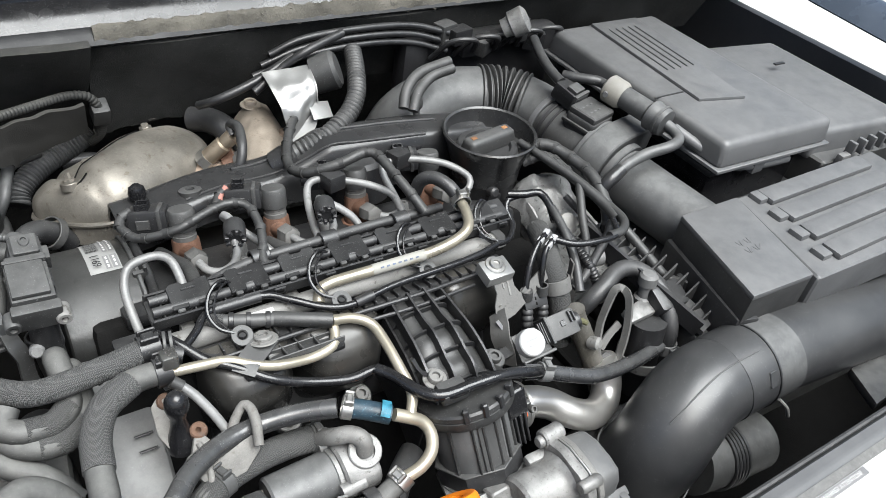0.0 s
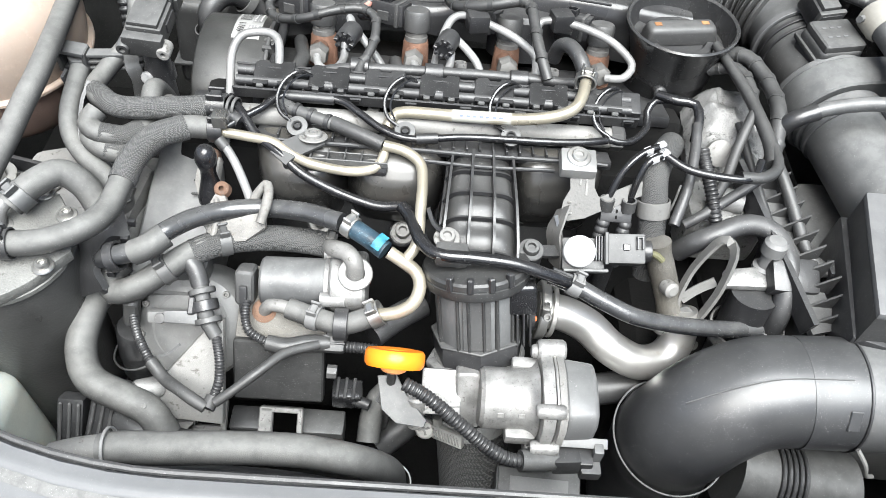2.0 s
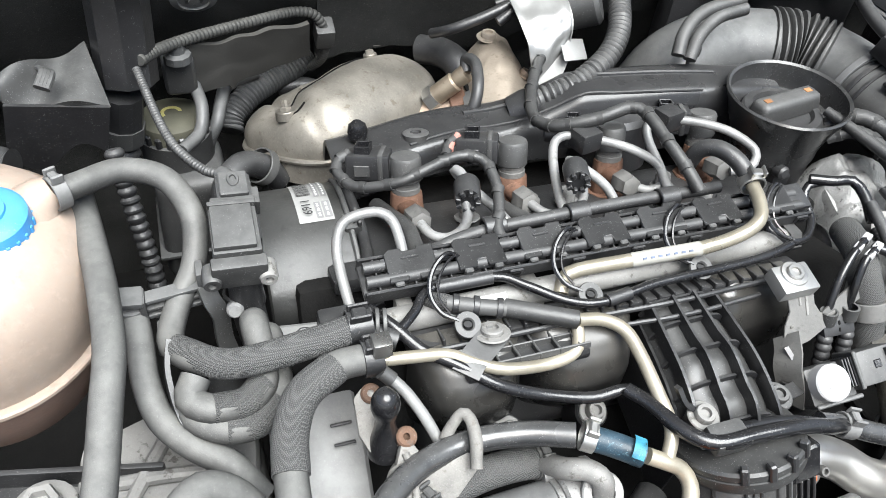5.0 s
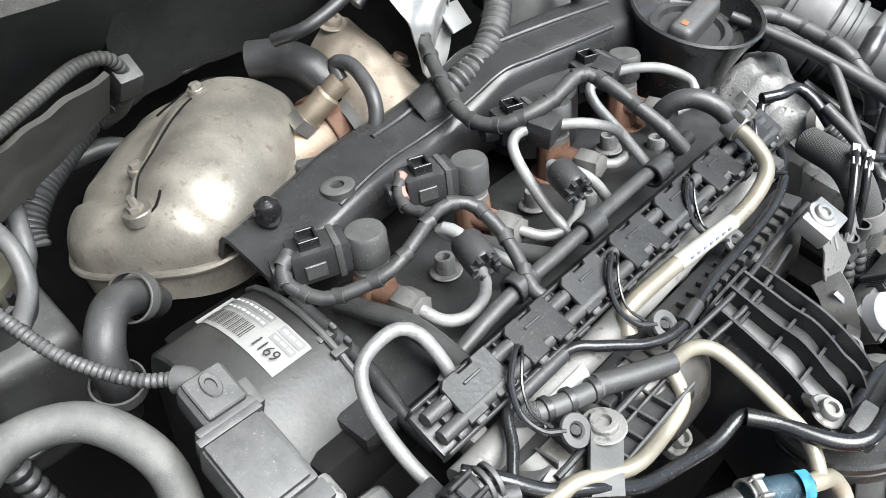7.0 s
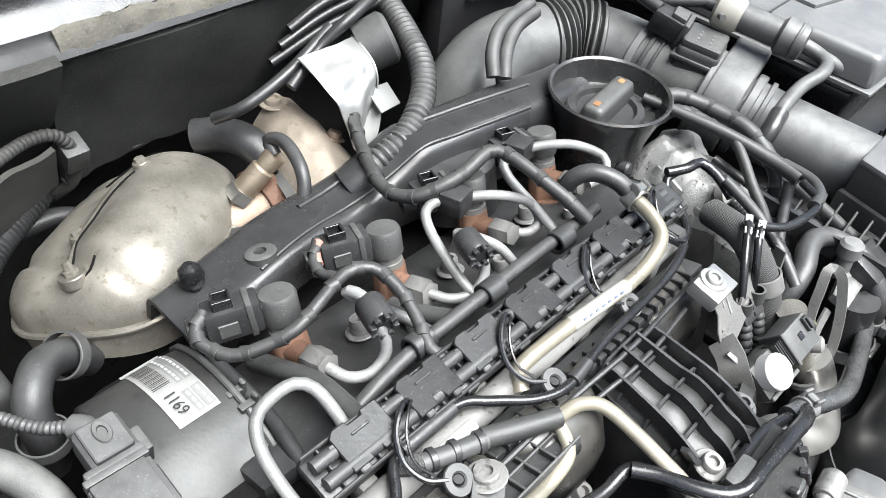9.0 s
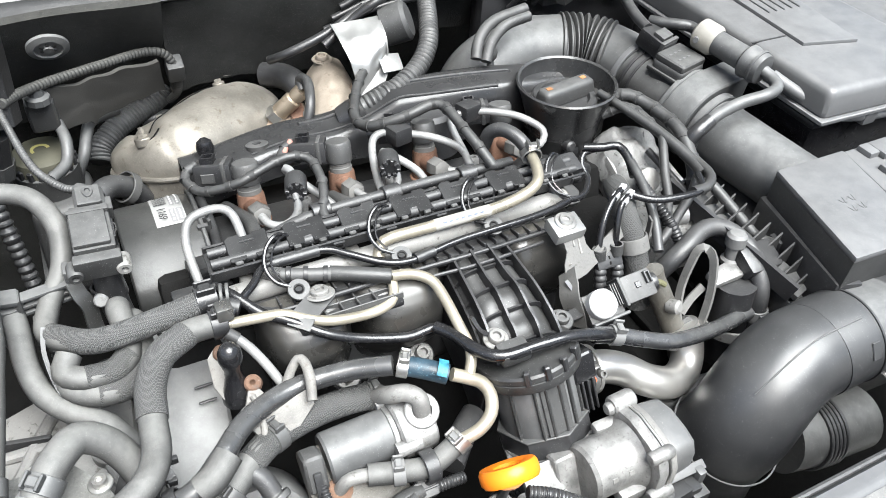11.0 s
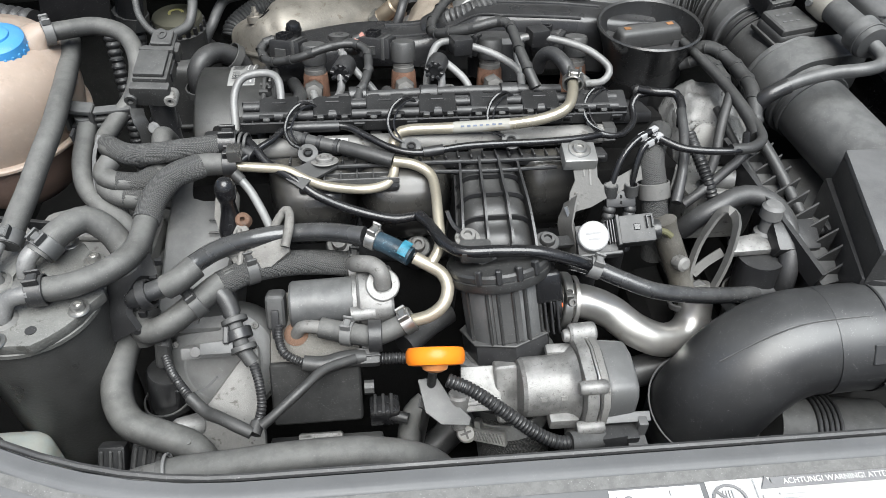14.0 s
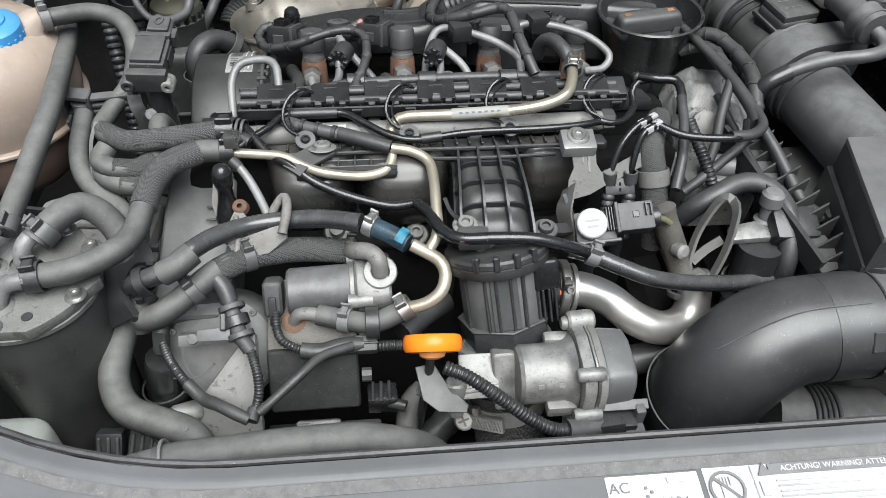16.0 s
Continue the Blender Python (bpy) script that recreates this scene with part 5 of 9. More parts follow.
# EGR tubes
et = thing("exhaust_gas_tube", (0.27, -0.22, 0.68), "bright stainless exhaust gas tube with a clamp", "tube")
part("tube", tube_bm(egrtube, 0.0188, 24, 0.004), chrome, et)
part("clamp", ring_bm(frame_of((0.2135, -0.208, 0.7155), Vector(egrtube[1]) - Vector(egrtube[0])), 0.0205, 0.008, 0.0045, 36), steel, et, "steel V-band clamp")
part("flare", ring_bm(frame_of((0.222, -0.2085, 0.715), Vector(egrtube[1]) - Vector(egrtube[0])), 0.020, 0.004, 0.002, 36), chrome, et)
part("clamp_bolt", bolt_bm(frame_of((0.2135, -0.230, 0.738), (0, -0.7, 0.7)), 0.0036, 0.006, False), bracket_worn, et)
part("clamp_ear", box_bm((0.007, 0.009, 0.012), T((0.2135, -0.222, 0.735)), 0.002), steel, et)
eu = thing("cooler_tube", (0.32, -0.17, 0.7), "dull stained steel upright tube behind the exhaust gas tube", "tube")
part("tube", tube_bm([(0.334, -0.214, 0.676), (0.331, -0.202, 0.698), (0.320, -0.188, 0.728), (0.308, -0.178, 0.755), (0.302, -0.172, 0.772)], 0.0135, 24, 0.004, wobble=0.12), grease, eu)
part("bead", ring_bm(frame_of((0.331, -0.202, 0.698), (-0.2, 0.4, 0.9)), 0.0136, 0.006, 0.0024, 30), bracket_worn, eu)
part("nipple", lathe_bm([(0, 0), (0.006, 0), (0.0066, 0.002), (0.0066, 0.010), (0.004, 0.012), (0, 0.012)], frame_of((0.314, -0.193, 0.742), (0.3, -0.8, 0.4)), 14), alu_dirty, eu, "small screwed nipple")

# right-hand coolant line
rl = thing("coolant_line", (0.3, -0.22, 0.73), "black rubber coolant line across the engine front", "hose")
part("hose", tube_bm(righthose, 0.0088, 18, 0.004), rubber_gloss, rl)
part("clamp", clamp_at("", righthose[1], Vector(righthose[2]) - Vector(righthose[0]), 0.0092, w=0.012), plastic_grey, rl, "dull spring clamp")
LN = [(0.092, -0.163, 0.781), (0.100, -0.177, 0.783), (0.109, -0.203, 0.787), (0.123, -0.216, 0.789), (0.150, -0.218, 0.790), (0.181, -0.220, 0.789), (0.210, -0.221, 0.779), righthose[1]]
part("pipe", tube_bm(LN, 0.0062, 14, 0.004), plastic_shiny, rl, "glossy black pipe over the throttle neck")
part("support", box_bm((0.026, 0.018, 0.012), T((0.133, -0.213, 0.786)), 0.004), plastic_dusty, rl, "small pipe support")

# coolant hoses over the pump
hh = thing("heater_hose", (-0.03, -0.19, 0.75), "glossy black heater hose with a faded blue label", "hose")
part("hose", tube_bm(hot, 0.0098, 18, 0.004), rubber_gloss, hh)
part("sleeve", tube_bm(sleeve1, 0.0124, 18, 0.004), rubber, hh, "grey rubber sleeve")
part("blue_label", tube_bm(bluetape, 0.0098, 18, 0.004), blue_tape, hh, "faded blue printed label")
BP0, BP1 = Vector(bluetape[1]), Vector(bluetape[2])
BPX = (BP1 - BP0).normalized()
BPU = (Vector((0, -0.45, 0.9)) - BPX * BPX.dot(Vector((0, -0.45, 0.9)))).normalized()
BPV = BPX.cross(BPU)
part("blue_patch", grid_bm(lambda u, v: BP0.lerp(BP1, 0.45 + 0.45 * u) + (BPU * math.cos(radians(-55 + 85 * v)) + BPV * math.sin(radians(-55 + 85 * v))) * 0.0108, 6, 8), mat("bright_blue_label", (0.035, 0.17, 0.24), 0.5, vary=0.5, scale=260, spots=(0.02, 0.035, 0.045), spot_amt=1.0), hh, "bright blue label patch")
part("white_clip", clamp_at("", bluetape[0], Vector(bluetape[1]) - Vector(bluetape[0]), 0.0100, w=0.010), steel, hh, "pale spring clip")
part("cream_pipe", tube_bm(teepipe, 0.0066, 14, 0.004), gold_pipe, hh, "cream zinc-plated branch pipe")
kh = thing("lower_coolant_hose", (0.04, -0.24, 0.71), "grey-black rubber hose on a rusty pump stub", "hose")
part("hose", tube_bm(khose, 0.0108, 18, 0.004), rubber, kh)
part("stub", tube_bm(kpipe, 0.0068, 14, 0.003), alu_dirty, kh, "corroded metal stub")
part("rust_plate", slab_bm([(-0.014, -0.012), (0.012, -0.014), (0.022, 0.004), (0.016, 0.014), (-0.012, 0.012)], frame_of(Vector(kpipe[0]) + Vector((0.002, 0.001, -0.008)), (0, -0.5, 0.85), (1, 0, 0)), 0.004, 0.001), rust, kh, "rusty brown mounting plate")
part("rust_ring", lathe_bm([(0.003, 0), (0.0095, 0), (0.010, 0.002), (0.006, 0.003), (0.003, 0.003)], frame_of(kpipe[0], (0, -0.5, 0.85)), 20), rust, kh, "rusted copper washer")
part("white_clip", clamp_at("", khose[-1], Vector(khose[-1]) - Vector(khose[-2]), 0.0113, w=0.012), steel, kh, "pale spring clip")
part("clip", clamp_at("", khose[1], Vector(khose[2]) - Vector(khose[0]), 0.0113, w=0.011), plastic_grey, kh)
part("clip", ring_bm(frame_of(khose[2], (1, 0, 0)), 0.0112, 0.011, 0.002), plastic, kh)

rh = thing("pump_hose", (-0.04, -0.2, 0.72), "grey-black rubber pump hose with woven surface", "hose")
part("hose", tube_bm(rib, 0.0128, 20, 0.003, wobble=0.01), rubber, rh)
part("woven_cover", tube_bm(rib[5:], 0.0134, 20, 0.003), woven, rh, "woven hose surface")
for k in (4, 6, 9):
    part("clamp", clamp_at("", rib[k], Vector(rib[min(k + 1, 9)]) - Vector(rib[k - 1]), 0.0132, w=0.011), (bracket_grey, bracket_grey, rubber)[(4, 6, 9).index(k)], rh)
part("elbow", tube_bm([elbow[0], (0.040, -0.192, 0.757), (0.051, -0.199, 0.762), (0.058, -0.207, 0.760), (0.059, -0.210, 0.748)], 0.0088, 20, 0.003), alu_dirty, rh, "pale cast aluminium elbow")
part("elbow_foot", ring_bm(frame_of((0.059, -0.210, 0.749), (0, -0.5, 0.86)), 0.008, 0.004, 0.006, 22), alu, rh)
tb = thing("branch_connector", (-0.055, -0.235, 0.71), "black plastic branch connector with a ribbed cable below", "pipe connector")
part("branch", tube_bm(tbranch, 0.0092, 18, 0.003), rubber_dark, tb)
part("quick_coupling", tube_bm(tbranch2, 0.0078, 16, 0.003), plastic_dusty, tb)
for k in range(3):
    c = Vector(tbranch2[0]).lerp(Vector(tbranch2[2]), 0.15 + 0.35 * k)
    part("coupling_ring", ring_bm(frame_of(c, Vector(tbranch2[2]) - Vector(tbranch2[0])), 0.0078, (0.005, 0.009, 0.005)[k], 0.0028), plastic_dusty if k != 1 else plastic, tb)
part("ribbed_tube", tube_bm(corr1, 0.0050, 14, 0.002, ribs=0.0026, rib_depth=0.0009), plastic, tb)
part("nozzle", tube_bm(tbranch3, 0.0074, 14, 0.003), plastic_dusty, tb)
part("latch_tab", box_bm((0.005, 0.014, 0.005), frame_of((-0.066, -0.240, 0.732), (0, -0.5, 0.86), (1, 0, 0)), 0.001, 1), plastic, tb)
part("end_boot", tube_bm([corr1[-2], Vector(corr1[-1])], 0.0072, 12, 0.003, wobble=0.08), tape, tb, "taped end")

# the coolant pump and the front casting
pump = thing("water_pump", (0.03, -0.2, 0.68), "grey cast aluminium auxiliary pump with a round motor", "pump")
pm = frame_of((-0.008, -0.203, 0.722), (1, 0.02, 0.03))
part("motor", lathe_bm([(0, -0.01), (0.019, -0.01), (0.0205, -0.008), (0.0205, 0.045), (0.019, 0.047), (0, 0.047)], pm, 32), tube_grey, pump, "smooth grey motor can")
part("volute", slab_bm([(0.026 * math.cos(q) * (1 + 0.1 * math.sin(3 * q)), 0.026 * math.sin(q)) for q in (math.tau * j / 20 for j in range(20))], pm @ T((0, 0, 0.046)), 0.03, 0.005, 3), alu, pump, "rough cast pump volute")
for q in (40, 160, 280):
    part("lug", lathe_bm([(0, 0), (0.006, 0), (0.006, 0.02), (0, 0.02)], pm @ Matrix.Rotation(radians(q), 4, "Z") @ T((0.024, 0, 0.04)), 12), alu, pump)
part("can_rim", ring_bm(pm @ T((0, 0, 0.044)), 0.0205, 0.004, 0.0015, 32), alu, pump)
part("outlet", tube_bm([(0.057, -0.192, 0.733), (0.057, -0.2, 0.724)], 0.013, 18), alu, pump)
sock = thing("pump_plug", (-0.03, -0.215, 0.69), "black cable plug beside the auxiliary pump", "cable plug")
part("body", box_bm((0.016, 0.022, 0.03), T((-0.029, -0.212, 0.728)) @ Matrix.Rotation(radians(-30), 4, "X"), 0.005, 3), plastic_dusty, sock)
part("latch", box_bm((0.006, 0.006, 0.024), T((-0.029, -0.226, 0.726)) @ Matrix.Rotation(radians(-30), 4, "X"), 0.001), plastic, sock)
part("ribbed_tube", tube_bm(corr3, 0.0048, 12, 0.002, ribs=0.0026, rib_depth=0.0009), plastic, sock)

fr = thing("front_casting", (-0.05, -0.2, 0.45), "dirty grey cast aluminium pump carrier on the engine front", "casting")
part("housing", lathe_bm([(0, -0.05), (0.062, -0.05), (0.064, -0.045), (0.064, -0.006), (0.06, 0.0), (0.05, 0.004), (0.022, 0.005), (0, 0.005)], frame_of((-0.078, -0.226, 0.678), (-0.05, -0.75, 0.66)) @ Matrix.Diagonal((0.75, 0.75, 1, 1)), 40), plastic_grey, fr, "round grey pulley guard")
part("guard_rib", box_bm((0.05, 0.01, 0.012), frame_of((-0.082, -0.232, 0.704), (0, -0.8, 0.6), (1, 0.05, 0)), 0.002), plastic_grey, fr)
part("guard_rib", box_bm((0.008, 0.03, 0.01), frame_of((-0.062, -0.262, 0.672), (0, -0.8, 0.6), (0.6, 0.05, -0.4)), 0.002), plastic_grey, fr)
part("plate", slab_bm([(-0.030, 0.052), (0.046, 0.046), (0.044, -0.010), (-0.030, -0.012)], frame_of((-0.006, -0.232, 0.694), (0, -0.45, 0.9), (1, 0, 0)), 0.012, 0.004), grease, fr, "greasy flat casting")
part("bracket", slab_bm([(0.0, 0.045), (0.010, 0.049), (0.013, -0.040), (-0.034, -0.036), (-0.054, -0.026), (-0.052, -0.020)], frame_of((-0.055, -0.262, 0.668), (0.05, -0.72, 0.68), (1, 0, 0)), 0.013, 0.003), alu_dirty, fr, "three-cornered cast bracket")
part("bracket_wing", slab_bm([(-0.054, -0.022), (-0.034, -0.036), (-0.012, -0.034), (-0.020, -0.043), (-0.048, -0.050)], frame_of((-0.055, -0.268, 0.664), (0.05, -0.85, 0.5), (1, 0, 0)), 0.008, 0.002), alu_dirty, fr, "cast wing under the bracket")
part("guard_tab", slab_bm([(-0.012, -0.0045), (0.014, -0.0055), (0.014, 0.0055), (-0.012, 0.0045)], frame_of((-0.075, -0.2445, 0.7225), (0, -0.62, 0.78), (1, 0.05, 0.0)), 0.004, 0.001), tube_grey, fr, "raised tab on the guard")
# A black disc paints the shadow at the raised tab's left end.
part("tab_hole", lathe_bm([(0, 0.0012), (0.0042, 0.001), (0.0046, 0), (0, 0)], frame_of((-0.091, -0.2468, 0.7215), (0, -0.62, 0.78)), 16), plastic, fr)
part("guard_crease", ribbon_bm([(-0.098, -0.262, 0.688), (-0.086, -0.262, 0.694), (-0.076, -0.258, 0.703)], 0.002, 0.002, (0, -0.7, 0.7)), tube_grey, fr)
for k in range(9):
    q = radians(25 + 290 * k / 8)
    part("guard_bolt", bolt_bm(frame_of((-0.078, -0.226, 0.678), (-0.05, -0.75, 0.66)) @ T((0.043 * math.cos(q), 0.043 * math.sin(q), 0.001)), 0.003, 0.004, False), alu_dirty, fr)
part("guard_step", ring_bm(frame_of((-0.078, -0.226, 0.680), (-0.05, -0.75, 0.66)), 0.030, 0.006, 0.004, 40), plastic_grey, fr)
part("bracket_nub", lathe_bm([(0, 0.009), (0.0075, 0.009), (0.009, 0.006), (0.009, -0.012), (0, -0.012)], frame_of((-0.103, -0.283, 0.672), (-0.75, -0.5, 0.4)), 22), alu, fr, "pale round cast nub")
# Black plastic, darkened and dulled to hold the shadow it lies in.
part("pump_box", box_bm((0.074, 0.054, 0.016), frame_of((0.001, -0.258, 0.677), (0, -0.85, 0.53), (1, 0.02, 0)), 0.004, 3), mat("shade_black_plastic", (0.010, 0.010, 0.010), 0.6, vary=0.4, dust=0.10, dust_color=DUST, bump=0.2, speck=0.2, spec=0.12), fr, "black rectangular pump cover")
part("box_port", lathe_bm([(0, 0), (0.006, 0), (0.006, 0.008), (0, 0.008)], frame_of((0.040, -0.258, 0.676), (1, 0, 0)), 8), plastic_dusty, fr)
part("lower_mount", box_bm((0.028, 0.022, 0.012), T((-0.030, -0.275, 0.613)), 0.003), plastic, fr, "flat dark mount")
for k, (px, material) in enumerate(((-0.066, alu_dirty), (0.000, alu))):
    m = frame_of((px, -0.275 - 0.004 * k, 0.618), (0, -0.6, 0.8), (1, 0, 0))
    bm = bmesh.new()
    for sz, o in (((0.036, 0.005, 0.008), (0, 0.012, 0)), ((0.036, 0.006, 0.008), (0, -0.012, 0)), ((0.005, 0.028, 0.008), (0.0165, 0, 0)), ((0.012, 0.028, 0.008), (-0.013, 0, 0))):
        box_bm(sz, m @ T(o), 0.001, 1, bm=bm)
    part("frame_bracket", bm, material, fr, "open cast bracket")
part("valve_box", box_bm((0.040, 0.024, 0.022), T((0.034, -0.270, 0.598)), 0.003), plastic_dusty, fr, "dusty black terminal box")
part("valve", box_bm((0.026, 0.018, 0.022), T((0.056, -0.258, 0.640)), 0.003), plastic_shiny, fr, "small glossy black valve")
part("valve_spout", tube_bm([(0.060, -0.262, 0.640), (0.076, -0.268, 0.640)], 0.006, 12), plastic, fr)
for k in range(3):
    part("valve_rib", box_bm((0.003, 0.020, 0.003), T((0.048 + 0.007 * k, -0.259, 0.6515)), 0.0006, 1), plastic, fr)

hn = thing("front_harness", (0.0, -0.26, 0.68), "taped black wiring harness over the pump carrier", "cable")
part("branch", tube_bm(harn3, 0.0085, 14, 0.003, wobble=0.16), tape, hn)
part("branch", tube_bm(harn4, 0.0048, 12, 0.003, wobble=0.14), tape, hn)
part("ribbed_branch", tube_bm(corr5, 0.0060, 12, 0.002, ribs=0.0028, rib_depth=0.0009), plastic, hn)
part("holder", box_bm((0.019, 0.014, 0.015), T((0.045, -0.249, 0.705)) @ Matrix.Rotation(radians(25), 4, "X"), 0.003), plastic_dusty, hn, "square cable holder")
part("holder_ear", box_bm((0.007, 0.008, 0.014), T((0.043, -0.243, 0.714)), 0.002), plastic_grey, hn)
part("holder_groove", box_bm((0.020, 0.002, 0.0152), T((0.045, -0.2495, 0.7055)) @ Matrix.Rotation(radians(25), 4, "X"), 0.0005, 1), plastic, hn)
part("taped_tail", tube_bm([corr2[-2], corr2[-1], (-0.070, -0.294, 0.698), (-0.057, -0.302, 0.698), (-0.046, -0.307, 0.695)], 0.0062, 12, 0.004, wobble=0.1), tape, hn)
part("ribbed_branch", tube_bm(corr2, 0.0050, 12, 0.002, ribs=0.0026, rib_depth=0.0009), plastic, hn)
lp = thing("sensor_plug", (-0.130, -0.225, 0.59), "black round sensor plug with a loose wire clip under the hoses", "cable plug")
part("cap", box_bm((0.013, 0.014, 0.028), frame_of((-0.1235, -0.227, 0.699), (0.12, 0.25, 0.95), (1, 0.1, 0)), 0.006, 3), plastic_dusty, lp, "dusty angled cap")
part("body", lathe_bm([(0, -0.046), (0.016, -0.046), (0.0165, -0.044), (0.0165, -0.020), (0.0185, -0.018), (0.0185, 0.014), (0.017, 0.017), (0, 0.017)], frame_of((-0.130, -0.222, 0.650), (0.12, 0.1, 1)), 24), plastic, lp)
part("ring", ring_bm(frame_of((-0.132, -0.222, 0.628), (0.12, 0.1, 1)), 0.0165, 0.008, 0.003, 28), plastic_dusty, lp)
part("wire_clip", tube_bm([(-0.133 + 0.0215 * math.cos(q), -0.226 + 0.021 * math.sin(q), 0.636 + 0.004 * math.cos(q)) for q in (radians(150 + 260 * j / 14) for j in range(15))], 0.0012, 8, 0.003), bracket_grey, lp, "bent spring wire")
for k in range(4):
    part("grip", box_bm((0.004, 0.004, 0.022), frame_of((-0.130, -0.222, 0.650), (0.12, 0.1, 1)) @ Matrix.Rotation(radians(-150 + 35 * k), 4, "Z") @ T((0.018, 0, -0.002)), 0.001, 1), plastic, lp)

# big radiator hose in front
fh = thing("radiator_hose", (-0.02, -0.34, 0.64), "thick dusty black radiator hose behind the front panel", "hose")
part("hose", tube_bm(fronthose, 0.0142, 26, 0.004, wobble=0.006), rubber, fh)
part("spring_clamp", ring_bm(frame_of((-0.088, -0.3655, 0.7418), (1, 0.1, 0.1)), 0.0142, 0.0022, 0.0012, 30), zinc, fh, "thin wire spring clamp")
part("spring_clamp", ring_bm(frame_of((0.1005, -0.3365, 0.645), (0.03, 0.2, -1)), 0.0142, 0.0022, 0.0012, 30), zinc, fh, "thin wire spring clamp")
part("spigot", tube_bm([(-0.126, -0.371, 0.734), (-0.108, -0.368, 0.739), (-0.090, -0.3657, 0.7416)], 0.0136, 24, 0.003), alu_dirty, fh, "pale cast spigot")
hose("radiator_pipe", [(-0.15, -0.362, 0.66), (-0.10, -0.362, 0.673), (-0.04, -0.360, 0.68), (0.02, -0.360, 0.678), (0.07, -0.362, 0.668), (0.12, -0.364, 0.645)], 0.0165, rubber_dark, "black rubber pipe under the radiator hose", "hose", sides=22)
for px, py, tilt in ((-0.139, -0.301, 14), (-0.162, -0.302, 4)):
    pl = thing("headlamp_plug", (px, py, 0.58), "dusty black ribbed cable plug beside the fuel filter", "cable plug", "plugs beside the fuel filter")
    m = T((px, py, 0.645)) @ Matrix.Rotation(radians(tilt), 4, "Y") @ Matrix.Rotation(radians(-38), 4, "X")
    part("body", box_bm((0.021, 0.016, 0.046), m, 0.003), plastic, pl)
    for dx in (-0.007, 0.0, 0.007):
        part("rib", box_bm((0.003, 0.003, 0.040), m @ T((dx, -0.0088, 0.0)), 0.0008, 1), plastic_dusty, pl)
    part("collar", box_bm((0.019, 0.014, 0.012), m @ T((0, 0, -0.028)), 0.003), alu_dirty, pl, "pale dusty collar")
    part("cable", tube_bm([m @ Vector((0, 0, -0.03)), m @ Vector((0, -0.006, -0.07))], 0.007, 12), rubber_dark, pl)
hose("filter_outlet_hose", [(-0.135, -0.270, 0.640), (-0.118, -0.300, 0.648), (-0.096, -0.312, 0.648), (-0.066, -0.316, 0.640)], 0.0165, rubber_dark, "dark rubber hose below the thick coolant hose", "hose", sides=18)
hose("lower_pipe", [(0.076, -0.283, 0.600), (0.077, -0.264, 0.610), (0.082, -0.250, 0.620), (0.093, -0.242, 0.625)], 0.013, rubber, "grey-black rubber pipe beside the dipstick", "hose", sides=18)
hose("lower_pipe", [(0.084, -0.267, 0.560), (0.104, -0.253, 0.570), (0.126, -0.238, 0.580), (0.144, -0.228, 0.585)], 0.0175, rubber_dark, "black rubber pipe under the dipstick", "hose", sides=18)
hose("short_hose", [(0.075, -0.235, 0.70), (0.095, -0.215, 0.70), (0.115, -0.20, 0.70)], 0.014, rubber_dark, "black rubber elbow behind the dipstick", "hose", sides=18)

# rusty bracket and ball-headed bolt left of the manifold
rb = thing("lifting_bracket", (-0.06, -0.15, 0.74), "pale rough cast bracket with rusty studs and a black ball bolt", "bracket")
pale_cast = mat("pale_rough_casting", (0.165, 0.16, 0.15), 0.7, 0.15, vary=0.4, scale=110, bump=0.5, bump_scale=900, spots=(0.11, 0.10, 0.088), spot_amt=0.7, speck=0.3)
part("pad", slab_bm([(-0.010, 0.016), (-0.004, 0.021), (0.004, 0.021), (0.009, 0.013), (0.008, -0.002), (0.012, -0.012), (0.004, -0.020), (-0.008, -0.018), (-0.012, -0.006)], frame_of((-0.066, -0.138, 0.772), (-0.2, -0.45, 0.87), (1, 0.05, 0)), 0.008, 0.002), pale_cast, rb, "cast pad under the ball bolt")
part("ball_bolt", lathe_bm([(0.0115, 0.0), (0.0115, 0.005), (0.0095, 0.011), (0.0068, 0.022), (0.0060, 0.031), (0.0074, 0.035), (0.0088, 0.041), (0.0084, 0.047), (0.006, 0.052), (0.003, 0.054), (0, 0.0545)], frame_of((-0.064, -0.153, 0.762), (0, 0.10, 0.99)), 24), plastic_shiny, rb, "black capped ball bolt")
for c in ((-0.067, -0.127, 0.786), (-0.053, -0.158, 0.780)):
    part("rusty_stud", lathe_bm([(0.0022, 0.002), (0.0050, 0.0026), (0.0062, 0.0016), (0.0068, -0.004), (0, -0.004)], frame_of(c, (-0.1, -0.45, 0.88)), 18), rust, rb, "rust-brown stud end")
bk = frame_of((-0.042, -0.170, 0.764), (0, -0.55, 0.83), (1, 0, 0))
part("plate", slab_bm([(-0.022, -0.012), (-0.021, 0.004), (-0.016, 0.015), (-0.009, 0.016), (-0.003, 0.005), (0.004, 0.012), (0.010, 0.005), (0.016, 0.011), (0.024, 0.010), (0.027, -0.010), (0.012, -0.022), (-0.014, -0.026)], bk, 0.009, 0.0025), pale_cast, rb, "pale rough cast arm")
part("arm_rib", tube_bm([bk @ Vector((-0.014, 0.010, 0.009)), bk @ Vector((-0.012, -0.006, 0.010)), bk @ Vector((-0.014, -0.022, 0.009))], 0.0032, 10, 0.004, wobble=0.2), pale_cast, rb)
part("arm_boss", lathe_bm([(0, 0.006), (0.0075, 0.006), (0.009, 0.004), (0.009, -0.008), (0, -0.008)], frame_of((-0.060, -0.176, 0.766), (-0.3, -0.6, 0.7)), 18), pale_cast, rb)
